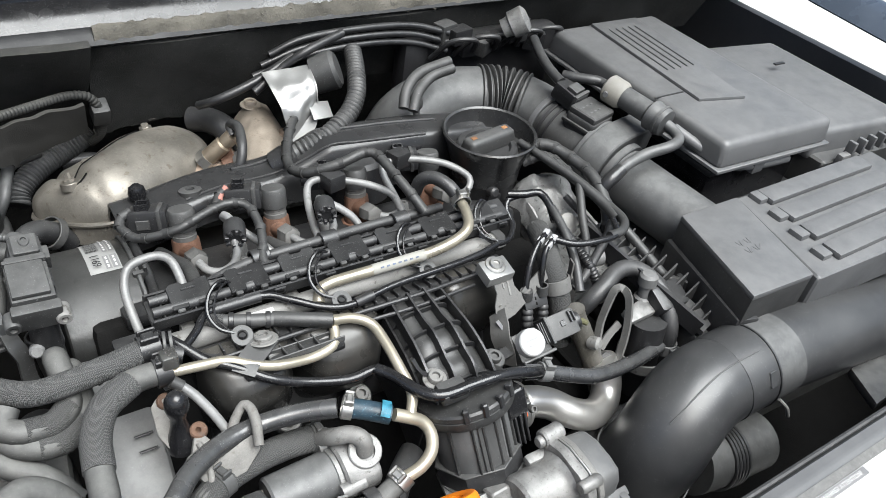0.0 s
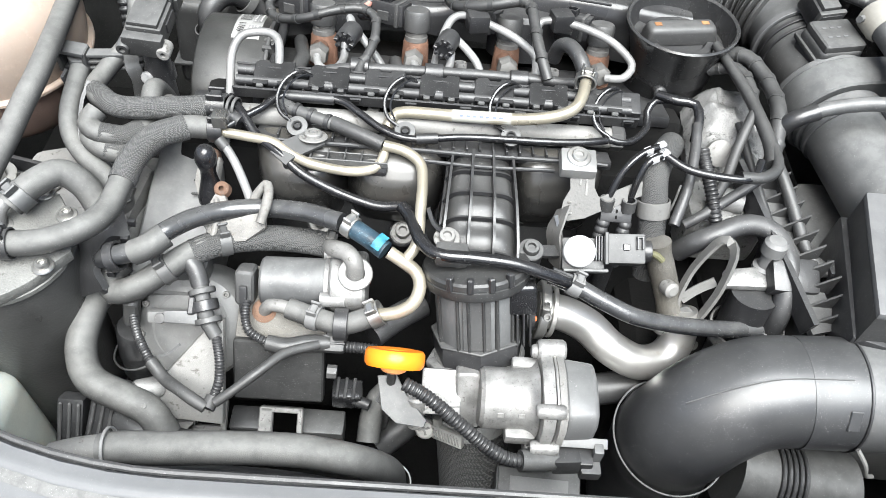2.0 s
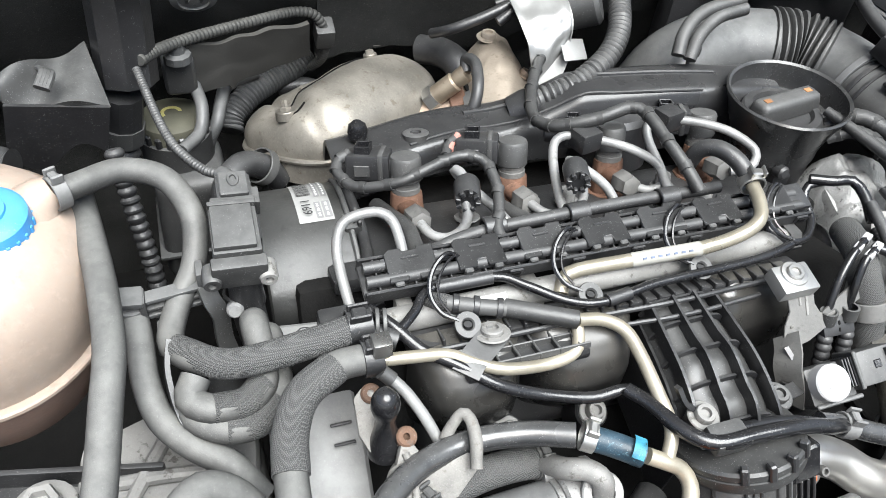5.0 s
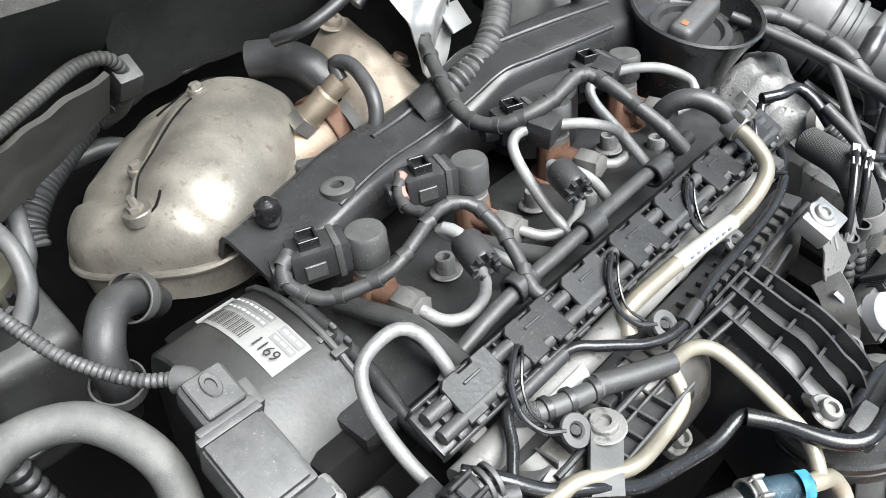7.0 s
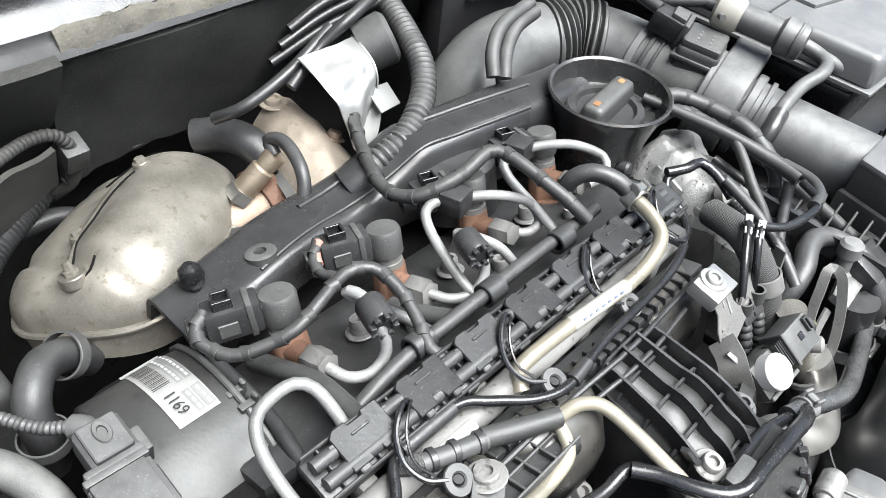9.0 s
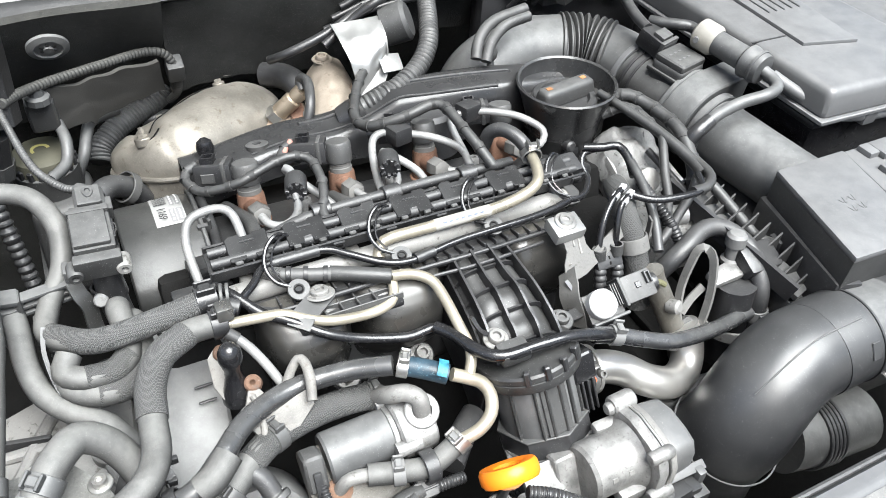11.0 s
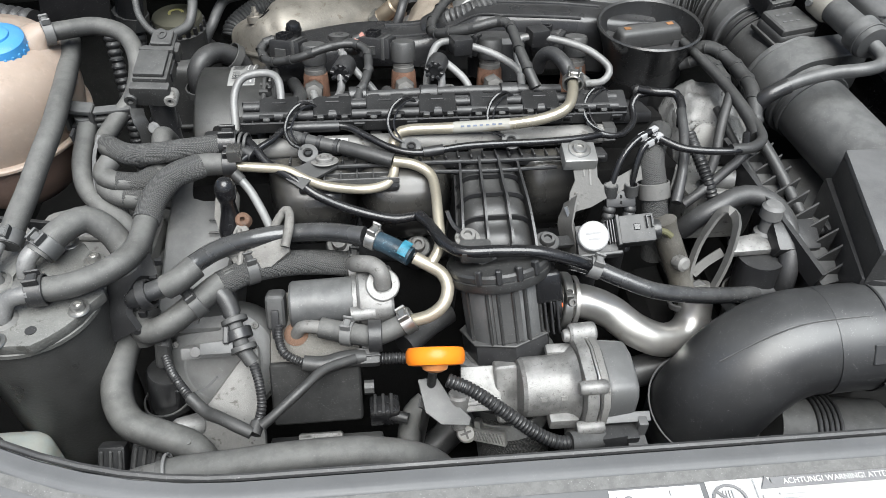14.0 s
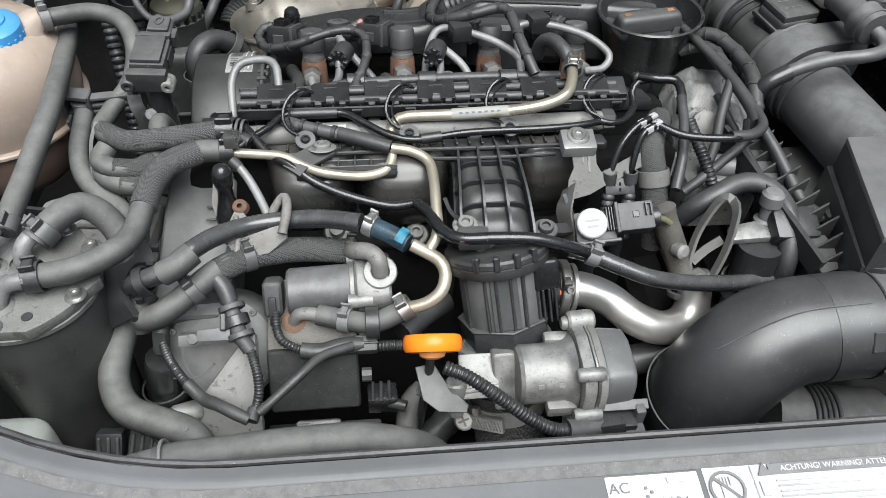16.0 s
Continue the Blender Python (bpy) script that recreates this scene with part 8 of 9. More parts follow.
hose("woven_hose", [(-0.020, 0.042, 0.782), (-0.015, 0.020, 0.790), (-0.010, -0.003, 0.798), (-0.011, -0.027, 0.804), (-0.013, -0.045, 0.807)], 0.0082, tape, "black woven fuel hose under the injector pipes", "hose")
hose("woven_hose", [(0.073, 0.017, 0.785), (0.077, -0.008, 0.795), (0.084, -0.028, 0.802)], 0.0082, tape, "black woven fuel hose under the injector pipes", "hose")
hose("rear_cable", [(0.133, 0.197, 0.840), (0.165, 0.202, 0.860), (0.195, 0.198, 0.880), (0.242, 0.209, 0.890)], 0.006, plastic, "black cables crossing behind the foil shield", "cable")
hose("rear_cable", [(0.079, 0.222, 0.820), (0.096, 0.203, 0.835), (0.138, 0.203, 0.850), (0.183, 0.209, 0.870)], 0.006, plastic, "black cables crossing behind the foil shield", "cable")
for k in range(3):
    hose("cross_hose", [(0.15 + 0.01 * k, 0.245, 0.832 + 0.012 * k), (0.21, 0.242, 0.85 + 0.011 * k), (0.28, 0.238, 0.858 + 0.01 * k), (0.35, 0.236, 0.853 + 0.011 * k), (0.4, 0.225, 0.84 + 0.012 * k)], 0.0052, plastic, "thin black hoses along the bulkhead", "hose", "hoses along the bulkhead")

# ---- intake tract ----
it = thing("intake_tube", (0.4, 0.0, 0.74), "dusty black plastic intake tube with a bellows and sensor", "intake tube")
IT = [(0.508, -0.148, 0.782), (0.496, -0.087, 0.787), (0.484, -0.035, 0.793), (0.477, 0.005, 0.797)]
part("snorkel", tube_bm(IT, 0.0345, 36, 0.006), tube_grey, it, "smooth grey intake snorkel")
IT2 = [(0.477, 0.001, 0.797), (0.472, 0.042, 0.800), (0.467, 0.081, 0.802)]
part("sensor_tube", tube_bm(IT2, 0.0365, 36, 0.006), plastic_dusty, it)
IT3 = [(0.467, 0.075, 0.802), (0.465, 0.105, 0.803), (0.457, 0.127, 0.804)]
part("link_tube", tube_bm(IT3, 0.038, 36, 0.006), tube_grey, it)
IT4 = [(0.458, 0.122, 0.804), (0.438, 0.146, 0.805), (0.409, 0.160, 0.805)]
part("bellows", tube_bm(IT4, 0.0425, 40, 0.0012, ribs=0.0072, rib_depth=0.0062), plastic_dusty, it, "black ribbed bellows")
part("elbow", tube_bm([(0.413, 0.158, 0.805), (0.377, 0.170, 0.803), (0.338, 0.168, 0.800), (0.307, 0.161, 0.790), (0.291, 0.159, 0.770)], 0.0395, 36, 0.006), tube_grey, it, "smooth black elbow")
part("clamp", ring_bm(frame_of(Vector(IT2[-1]), Vector(IT2[1]) - Vector(IT2[2])), 0.0385, 0.007, 0.0025, 44), lid_grey, it, "pale flat hose clamp")
part("clamp", ring_bm(frame_of(Vector(IT2[-1]).lerp(Vector(IT2[1]), 0.3), Vector(IT2[1]) - Vector(IT2[2])), 0.0375, 0.004, 0.002, 44), plastic, it)
part("groove_ring", ring_bm(frame_of(Vector(IT2[-1]).lerp(Vector(IT2[1]), 0.55), Vector(IT2[1]) - Vector(IT2[2])), 0.0368, 0.003, 0.002, 44), plastic, it)
ia = (Vector(IT[1]) - Vector(IT[3])).normalized()
hum = [(0.040, -0.060), (0.044, -0.050), (0.0445, -0.03), (0.045, -0.01)] + [(0.0445 * math.cos(q), 0.0445 * math.sin(q)) for q in (radians(12 * j) for j in range(16))] + [(-0.03, -0.045), (0.0, -0.062)]
hf_ = frame_of(Vector(IT[3]) - ia * 0.004, ia, (0, 0, 1))
part("hump", slab_bm(hum, hf_, 0.034, 0.004, 3), tube_grey, it, "squared collar over the tube")
part("hump_edge", ring_bm(hf_ @ T((0, 0, -0.002)), 0.0405, 0.006, 0.004, 44), tube_grey, it)
part("ring", ring_bm(hf_ @ T((0, 0, 0.040)), 0.0345, 0.009, 0.005, 44), tube_grey, it)
part("ring", ring_bm(hf_ @ T((0, 0, 0.052)), 0.0345, 0.005, 0.003, 44), tube_grey, it)
mm = frame_of((0.472, 0.027, 0.826), (0.03, -0.08, 1), (0.96, 0.26, 0))
maf = part("air_mass_sensor", box_bm((0.044, 0.040, 0.042), mm, 0.007, 4), plastic_dusty, it, "square black air mass sensor")
part("sensor_flange", box_bm((0.049, 0.045, 0.005), mm @ T((0, 0, 0.008)), 0.002), plastic_dusty, maf)
part("sensor_lid", box_bm((0.042, 0.037, 0.010), mm @ T((0, 0, 0.022)), 0.004, 3), plastic_dusty, maf, "raised lid with small print")
for j in range(6):
    part("lid_print", box_bm((0.004, 0.002, 0.0006), mm @ T((-0.012 + 0.008 * (j % 3), -0.006 + 0.012 * (j // 3), 0.0272)), 0), lid_grey, maf)
pq = frame_of((0.466, 0.060, 0.852), (0.03, -0.25, 1), (0.27, -0.96, 0))
part("sensor_plug", box_bm((0.036, 0.024, 0.022), pq, 0.004), plastic, maf, "black cable plug")
part("plug_latch", box_bm((0.014, 0.018, 0.006), pq @ T((0.004, 0, 0.012)), 0.0015), plastic_dusty, maf)
part("plug_collar", box_bm((0.005, 0.028, 0.026), pq @ T((0.014, 0, 0)), 0.002), plastic_dusty, maf)
part("sensor_cable", tube_bm([(0.459, 0.071, 0.864), (0.460, 0.094, 0.868), (0.468, 0.124, 0.872), (0.484, 0.160, 0.875)], 0.0075, 12, 0.004), rubber_dark, it)
for k in range(2):
    hose("vacuum_hose", [(0.267, 0.106, 0.845), (0.276, 0.118, 0.860), (0.297, 0.128, 0.872), (0.339, 0.133, 0.878)] if k == 0 else [(0.277, 0.102, 0.842), (0.288, 0.113, 0.857), (0.310, 0.123, 0.868), (0.340, 0.127, 0.872)], 0.0075, plastic_dusty, "grey-black vacuum hose arching over the elbow", "hose", "vacuum hoses over the elbow", sides=14)
vc = thing("vacuum_reservoir", (0.55, 0.03, 0.79), "dusty grey plastic filter capsule on a steel line", "capsule")
VA, VB = Vector((0.502, 0.038, 0.868)), Vector((0.518, -0.047, 0.862))
vd = (VB - VA).normalized()
vl = (VB - VA).length
vm = frame_of(VA, vd)
part("head", lathe_bm([(0, 0), (0.013, 0), (0.0165, 0.003), (0.0165, vl * 0.24), (0.0135, vl * 0.30)], vm, 26), mat("tan_grey_plastic", (0.2, 0.19, 0.165), 0.7, vary=0.2, dust=0.3), vc)
part("tube", lathe_bm([(0.0128, vl * 0.28), (0.0128, vl * 0.70), (0.015, vl * 0.72)], vm, 26), tube_grey, vc)
part("tail", lathe_bm([(0.013, vl * 0.70), (0.0175, vl * 0.74), (0.0175, vl * 0.80), (0.0165, vl * 0.82), (0.0165, vl * 0.93), (0.0155, vl * 0.98), (0.008, vl), (0, vl)], vm, 26), tube_grey, vc)
part("tail_ring", ring_bm(vm @ T((0, 0, vl * 0.90)), 0.0163, 0.003, 0.0015, 26), tube_grey, vc)
part("line", tube_bm([VB - vd * 0.004, (0.521, -0.058, 0.858), (0.514, -0.071, 0.856), (0.496, -0.075, 0.854), (0.470, -0.070, 0.848), (0.439, -0.071, 0.840), (0.414, -0.075, 0.828), (0.407, -0.072, 0.808)], 0.0078, 14, 0.004), tube_grey, vc, "grey rubber line over the intake tube")
part("line_sleeve", tube_bm([(0.433, -0.072, 0.838), (0.415, -0.075, 0.829), (0.407, -0.073, 0.811)], 0.0095, 14, 0.004), plastic, vc, "black end sleeve")
part("inlet", tube_bm([VA + vd * 0.004, VA - vd * 0.012, (0.491, 0.055, 0.870), (0.477, 0.070, 0.868), (0.471, 0.082, 0.866)], 0.0075, 12, 0.004), rubber_dark, vc)
part("side_nipple", lathe_bm([(0, 0), (0.003, 0), (0.003, 0.008), (0, 0.008)], frame_of(VA + Vector((-0.014, -0.012, 0)), (-0.7, -0.6, 0.2)), 10), tube_grey, vc)

# ---- air filter box ----
ab = thing("air_filter_box", (0.6, -0.2, 0.6), "weathered grey-black plastic air filter box with a ribbed lid", "air filter box")
part("lid_front", slab_bm([(0.432, -0.264), (0.52, -0.268), (0.552, -0.142), (0.462, -0.142)], T((0, 0, 0.811)), 0.007, 0.003), lid_grey, ab, "smooth grey lid section")
# Separate darker skin: the shade on the lid's flank is put into its colour.
part("lid_side", slab_bm([(0.4325, -0.2635), (0.52, -0.2675), (0.5515, -0.1425), (0.4625, -0.1425)], T((0, 0, 0.775)), 0.038, 0.002), plastic_dusty, ab, "lid side with shade in its dark colour")
part("side", slab_bm([(0.43, -0.262), (0.455, -0.27), (0.485, -0.144), (0.458, -0.138)], T((0, 0, 0.70)), 0.085, 0.004), plastic, ab)
part("lid_rear", slab_bm([(0.526, -0.272), (0.83, -0.28), (0.83, -0.135), (0.556, -0.138)], T((0, 0, 0.765)), 0.048, 0.006, 3), lid_grey, ab, "ribbed grey lid section")
for k in range(4):
    y = -0.250 + 0.032 * k
    part("lid_pad", box_bm((0.2, 0.024, 0.008), T((0.672 + 0.004 * k, y, 0.816)) @ Matrix.Rotation(radians(0.5), 4, "Z"), 0.003), lid_grey, ab, "raised lid rib")
    part("pad_end", box_bm((0.016, 0.018, 0.014), T((0.562 + 0.006 * k, y + 0.003, 0.812)), 0.003), lid_grey, ab)
part("lower_body", slab_bm([(0.415, -0.275), (0.83, -0.29), (0.83, -0.05), (0.46, -0.06), (0.425, -0.13)], T((0, 0, 0.58)), 0.165, 0.006), plastic_dusty, ab)
LA, LB = Vector((0.432, -0.237, 0.752)), Vector((0.391, -0.093, 0.785))
part("ledge", ribbon_bm([LA, LB], 0.026, 0.006, (0, 0, 1), 0.05), plastic_dusty, ab, "dusty ledge")
part("rim", ribbon_bm([LA + Vector((-0.014, 0, 0.004)), LB + Vector((-0.014, 0, 0.004))], 0.005, 0.02, (0, 0, 1), 0.05), plastic, ab)
for k in range(11):
    c = LA.lerp(LB, (k + 0.5) / 11)
    tmpm = frame_of(c + Vector((0.002, 0, 0.0)), (0, 1, 0), (1, 0, 0))
    part("fin", slab_bm([(-0.010, 0.0), (0.016, 0.0), (0.016, -0.024)], tmpm, 0.002, 0.0005, 1), plastic_dusty, ab, "triangular stiffening fin")
for k in range(12):
    part("emboss", box_bm((0.0012, 0.006 + 0.002 * (k % 3), 0.0005), T((0.482 + 0.004 * (k % 6), -0.214 + 0.012 * (k // 6), 0.8182)) @ Matrix.Rotation(radians(15 - 35 * (k % 3)), 4, "Z"), 0), lid_grey, ab)
hose("box_cable", [(0.385, -0.05, 0.80), (0.39, -0.09, 0.79), (0.40, -0.14, 0.775), (0.41, -0.175, 0.765), (0.43, -0.185, 0.762), (0.455, -0.182, 0.762)], 0.0048, plastic, "black cable along the air box ledge", "cable")
solo("box_cable_plug", box_bm((0.03, 0.016, 0.014), T((0.458, -0.182, 0.762)), 0.003), plastic, "black cable plug on the air box ledge", "cable plug")

# ---- battery ----
bt = thing("battery_box", (0.65, 0.05, 0.6), "grey plastic battery cover box with raised strip lid", "battery box")
part("tray", slab_bm([(0.545, -0.125), (0.75, -0.125), (0.75, 0.205), (0.545, 0.205)], T((0, 0, 0.62)), 0.13, 0.01, 3), plastic, bt)
part("rim", slab_bm([(0.54, -0.13), (0.755, -0.13), (0.755, 0.21), (0.54, 0.21)], T((0, 0, 0.745)), 0.012, 0.003), plastic, bt)
part("battery", box_bm((0.172, 0.28, 0.08), T((0.652, 0.048, 0.79)), 0.006), plastic_shiny, bt)
part("battery_lip", box_bm((0.176, 0.284, 0.008), T((0.652, 0.048, 0.812)), 0.002), plastic, bt)
part("cover_lip", slab_bm([(0.549, -0.111), (0.751, -0.118), (0.751, 0.211), (0.549, 0.208)], T((0, 0, 0.826)), 0.005, 0.001, 1), lid_grey, bt)
for j in range(5):
    part("tray_pin", box_bm((0.002, 0.002, 0.02), T((0.55 + 0.03 * j, -0.128, 0.765)), 0), plastic_dusty, bt)
part("cover", slab_bm([(0.552, -0.108), (0.748, -0.115), (0.748, 0.208), (0.552, 0.205)], T((0, 0, 0.829)), 0.033, 0.009, 3, top=0.975), lid_grey, bt, "smooth grey cover")
part("strip_lid", slab_bm([(0.60, -0.02), (0.668, -0.035), (0.70, 0.195), (0.615, 0.195)], T((0, 0, 0.860)), 0.006, 0.002), lid_grey, bt, "raised strip lid")
for k in range(5):
    part("strip_rib", box_bm((0.0022, 0.12, 0.002), T((0.622 + 0.012 * k, 0.11, 0.8668)) @ Matrix.Rotation(radians(-4), 4, "Z"), 0.0006, 1), lid_grey, bt)
part("joint", box_bm((0.05, 0.002, 0.001), T((0.575, 0.005, 0.8622)), 0), plastic, bt)
part("strap", tube_bm([(0.537, -0.043, 0.852), (0.552, -0.068, 0.842), (0.569, -0.089, 0.832), (0.590, -0.100, 0.824), (0.635, -0.105, 0.818), (0.689, -0.106, 0.815)], 0.0075, 14, 0.005), lid_grey, bt, "grey cable along the cover edge")
part("clip", box_bm((0.02, 0.012, 0.018), T((0.629, -0.105, 0.819)), 0.003), lid_grey, bt)
fb = thing("fuse_box", (0.86, 0.04, 0.6), "grey plastic fuse box beside the battery cover", "fuse box")
part("body", slab_bm([(0.76, -0.12), (0.97, -0.13), (0.97, 0.16), (0.76, 0.17)], T((0, 0, 0.66)), 0.14, 0.008, 3), plastic_dusty, fb)
part("lid", slab_bm([(0.757, -0.10), (0.95, -0.12), (0.95, 0.13), (0.80, 0.15), (0.757, 0.12)], T((0, 0, 0.79)), 0.04, 0.008, 3, top=0.95), lid_grey, fb, "smooth grey lid")
part("latch", box_bm((0.02, 0.01, 0.02), T((0.79, -0.125, 0.80)), 0.003), plastic_grey, fb)
for k in range(7):
    part("lid_rib", box_bm((0.006, 0.012, 0.02), T((0.80 + 0.022 * k, -0.124, 0.815)), 0.002), lid_grey, fb)
part("mark", box_bm((0.02, 0.005, 0.002), T((0.86, 0.05, 0.841)), 0), plastic, fb)
# clutter in the rear corner behind the elbow
rc = thing("relay_cluster", (0.47, 0.22, 0.7), "black wiring plugs and valves in the rear corner", "wiring")
rnd = random.Random(5)
for k in range(9):
    part("plug", box_bm((0.02 + 0.012 * rnd.random(), 0.02, 0.02 + 0.014 * rnd.random()), T((0.40 + 0.022 * k * 0.8, 0.215 + 0.025 * rnd.random(), 0.835 + 0.025 * rnd.random())) @ Matrix.Rotation(rnd.random() * 1.2 - 0.6, 4, "Z"), 0.003), plastic if k % 3 else plastic_dusty, rc)
for k in range(5):
    x = 0.38 + 0.035 * k
    part("lead", tube_bm([(x, 0.23, 0.83), (x + 0.012, 0.205, 0.862), (x + 0.04, 0.195, 0.865), (x + 0.055, 0.215, 0.84)], 0.0042, 10, 0.004), rubber_dark, rc)
part("master_cylinder", lathe_bm([(0, 0), (0.012, 0), (0.013, 0.01), (0.0175, 0.012), (0.018, 0.03), (0.012, 0.034), (0, 0.035)], frame_of((0.47, 0.205, 0.87), (0.6, -0.4, 0.5)), 22), alu, rc, "pale cast fitting")
part("backing", box_bm((0.25, 0.03, 0.12), T((0.47, 0.25, 0.79)), 0.01), plastic, rc)

# ---- gearbox side ----
big = thing("charge_duct", (0.38, -0.3, 0.45), "large smooth black plastic charge air duct with a bend", "air duct")
DU = [Vector(p) for p in ((0.345, -0.272, 0.50), (0.336, -0.278, 0.61), (0.327, -0.288, 0.655), (0.329, -0.294, 0.688), (0.341, -0.292, 0.714), (0.36, -0.287, 0.729), (0.382, -0.284, 0.737), (0.422, -0.284, 0.741), (0.47, -0.285, 0.743), (0.54, -0.29, 0.74), (0.70, -0.30, 0.725))]
JD = DU[8] - DU[7]
part("elbow", tube_bm(DU[:8], 0.05, 48, 0.005, ends=(0.05, 0.0415)), duct_mat, big)
part("straight", tube_bm(DU[7:], 0.0415, 40, 0.006), duct_mat, big)
part("socket", tube_bm([DU[6].lerp(DU[7], 0.42), DU[7], DU[7] + JD * 0.28], 0.0428, 48, 0.004), duct_mat, big, "stepped socket end of the elbow")
part("joint_ring", ring_bm(frame_of(DU[7] + JD * 0.30, JD), 0.0424, 0.0022, 0.0016, 48), plastic, big)
part("collar", tube_bm([DU[7] + JD * 0.33, DU[7] + JD * 0.75, DU[8] + JD * 0.1], 0.0424, 48, 0.004), tube_grey, big, "greyer mating collar")
for k in range(3):
    part("latch_bar", box_bm((0.003, 0.012, 0.004), frame_of(DU[7] + JD * 0.5 + Vector((0.007 * k, -0.038, 0.012)), (0, -0.9, 0.3), (1, 0, 0)), 0.001), plastic_grey, big)
part("moulded_tab", box_bm((0.009, 0.016, 0.0016), frame_of(DU[7] + Vector((0.002, -0.036, 0.0235)), (0, -0.84, 0.54), (1, 0, 0)), 0.0006, 1), duct_mat, big)
part("moulding_seam", ring_bm(frame_of(DU[2].lerp(DU[3], 0.25), (0.05, -0.2, 0.97)), 0.0478, 0.0012, 0.0014, 56), tube_grey, big, "fine moulding seam")
part("moulding_seam", tube_bm([DU[4] + Vector((-0.03, -0.012, 0.032)), DU[5] + Vector((-0.012, -0.013, 0.0418)), DU[6] + Vector((-0.004, -0.0125, 0.0412)), DU[7] + Vector((0, -0.0125, 0.0409))], 0.0008, 6, 0.005), tube_grey, big)
part("retaining_wire", tube_bm([(0.434, -0.330, 0.742), (0.441, -0.338, 0.734), (0.447, -0.34, 0.722), (0.455, -0.338, 0.716)], 0.0022, 8, 0.003), bracket_worn, big, "thin wire retainer")
lb = thing("lower_bellows", (0.4, -0.33, 0.56), "black duct with a short ribbed section under the charge duct", "air duct")
LB = [(0.373, -0.309, 0.655), (0.401, -0.312, 0.650), (0.430, -0.314, 0.645), (0.474, -0.316, 0.640)]
part("tube", tube_bm(LB, 0.032, 30, 0.005), plastic_dusty, lb)
for k in range(5):
    part("rib", ring_bm(frame_of(Vector(LB[1]).lerp(Vector(LB[2]), 0.1 + 0.17 * k), Vector(LB[2]) - Vector(LB[1])), 0.0322, 0.0034, 0.003, 30), plastic, lb)
solo("duct_bracket", slab_bm([(0.0, 0.0), (0.16, 0.01), (0.16, 0.05), (0.02, 0.045)], T((0.56, -0.372, 0.70)), 0.012, 0.004), plastic_dusty, "black plastic duct carrier behind the front panel", "bracket")

hm = thing("solenoid_valve", (0.24, -0.18, 0.74), "black solenoid valve with a white round cap on a steel bracket", "solenoid valve")
SW = Vector((-0.1, -0.55, 0.82)).normalized()
vx = frame_of((0.2355, -0.189, 0.772), SW, (1, 0.05, 0))
part("white_cap", lathe_bm([(0, 0.0062), (0.0118, 0.006), (0.0128, 0.0048), (0.013, -0.004), (0, -0.004)], vx, 34), mat("chalky_white_cap", (0.33, 0.33, 0.33), 0.5, vary=0.06, scale=80, bump=0.02, speck=0), hm, "round white cap")
for k in range(2):
    part("cap_print", box_bm((0.012 - 0.003 * k, 0.0016, 0.0003), vx @ T((0, 0.002 - 0.005 * k, 0.0063)), 0), mat("pale_grey_print", (0.26, 0.26, 0.26), 0.6) if not k else bpy.data.materials["pale_grey_print"], hm)
part("base", box_bm((0.034, 0.026, 0.016), vx @ T((0.004, -0.001, -0.012)), 0.002), plastic_dusty, hm)
part("base_plate", box_bm((0.036, 0.003, 0.018), vx @ T((0.006, -0.0145, -0.011)), 0.0008, 1), tube_grey, hm)
for k in range(5):
    part("coil_fin", box_bm((0.0012, 0.020, 0.012), vx @ T((0.0135 + 0.0022 * k, 0.003, -0.004)), 0.0003, 1), plastic, hm)
px_ = vx @ T((0.037, 0.003, -0.006))
part("plug", box_bm((0.030, 0.024, 0.020), px_, 0.002), plastic_dusty, hm, "grey-black cable plug")
part("plug_rim", box_bm((0.003, 0.026, 0.022), px_ @ T((-0.0155, 0, 0)), 0.0006, 1), plastic_dusty, hm)
part("plug_window", box_bm((0.0055, 0.0055, 0.002), px_ @ T((0.0, 0.001, 0.0098)), 0.0005, 1), plastic_shiny, hm, "dark square window")
for dx in (0.0085, 0.0125):
    part("latch", box_bm((0.0016, 0.010, 0.004), px_ @ T((dx, 0.004, 0.011)), 0.0004, 1), plastic, hm)
part("latch", box_bm((0.006, 0.0016, 0.004), px_ @ T((0.0105, 0.009, 0.011)), 0.0004, 1), plastic, hm)
part("plug_neck", lathe_bm([(0.0085, 0), (0.009, 0.002), (0.0085, 0.006), (0.006, 0.007)], px_ @ T((0.0145, -0.001, 0)) @ Matrix.Rotation(radians(90), 4, "Y"), 18), plastic, hm)
part("yellow_wire", tube_bm([px_ @ Vector((0.02, -0.002, 0)), px_ @ Vector((0.026, -0.004, -0.001)), px_ @ Vector((0.031, -0.008, -0.003))], 0.0034, 10, 0.003), mat("dull_yellow_wire", (0.085, 0.083, 0.045), 0.6), hm, "thin yellow wire")
part("hose_stub", tube_bm([(0.238, -0.186, 0.757), (0.24, -0.178, 0.73), (0.243, -0.172, 0.69)], 0.013, 18), rubber_dark, hm)
part("hose_stub", tube_bm([(0.262, -0.178, 0.756), (0.266, -0.172, 0.73), (0.268, -0.168, 0.70)], 0.010, 16), rubber_dark, hm)
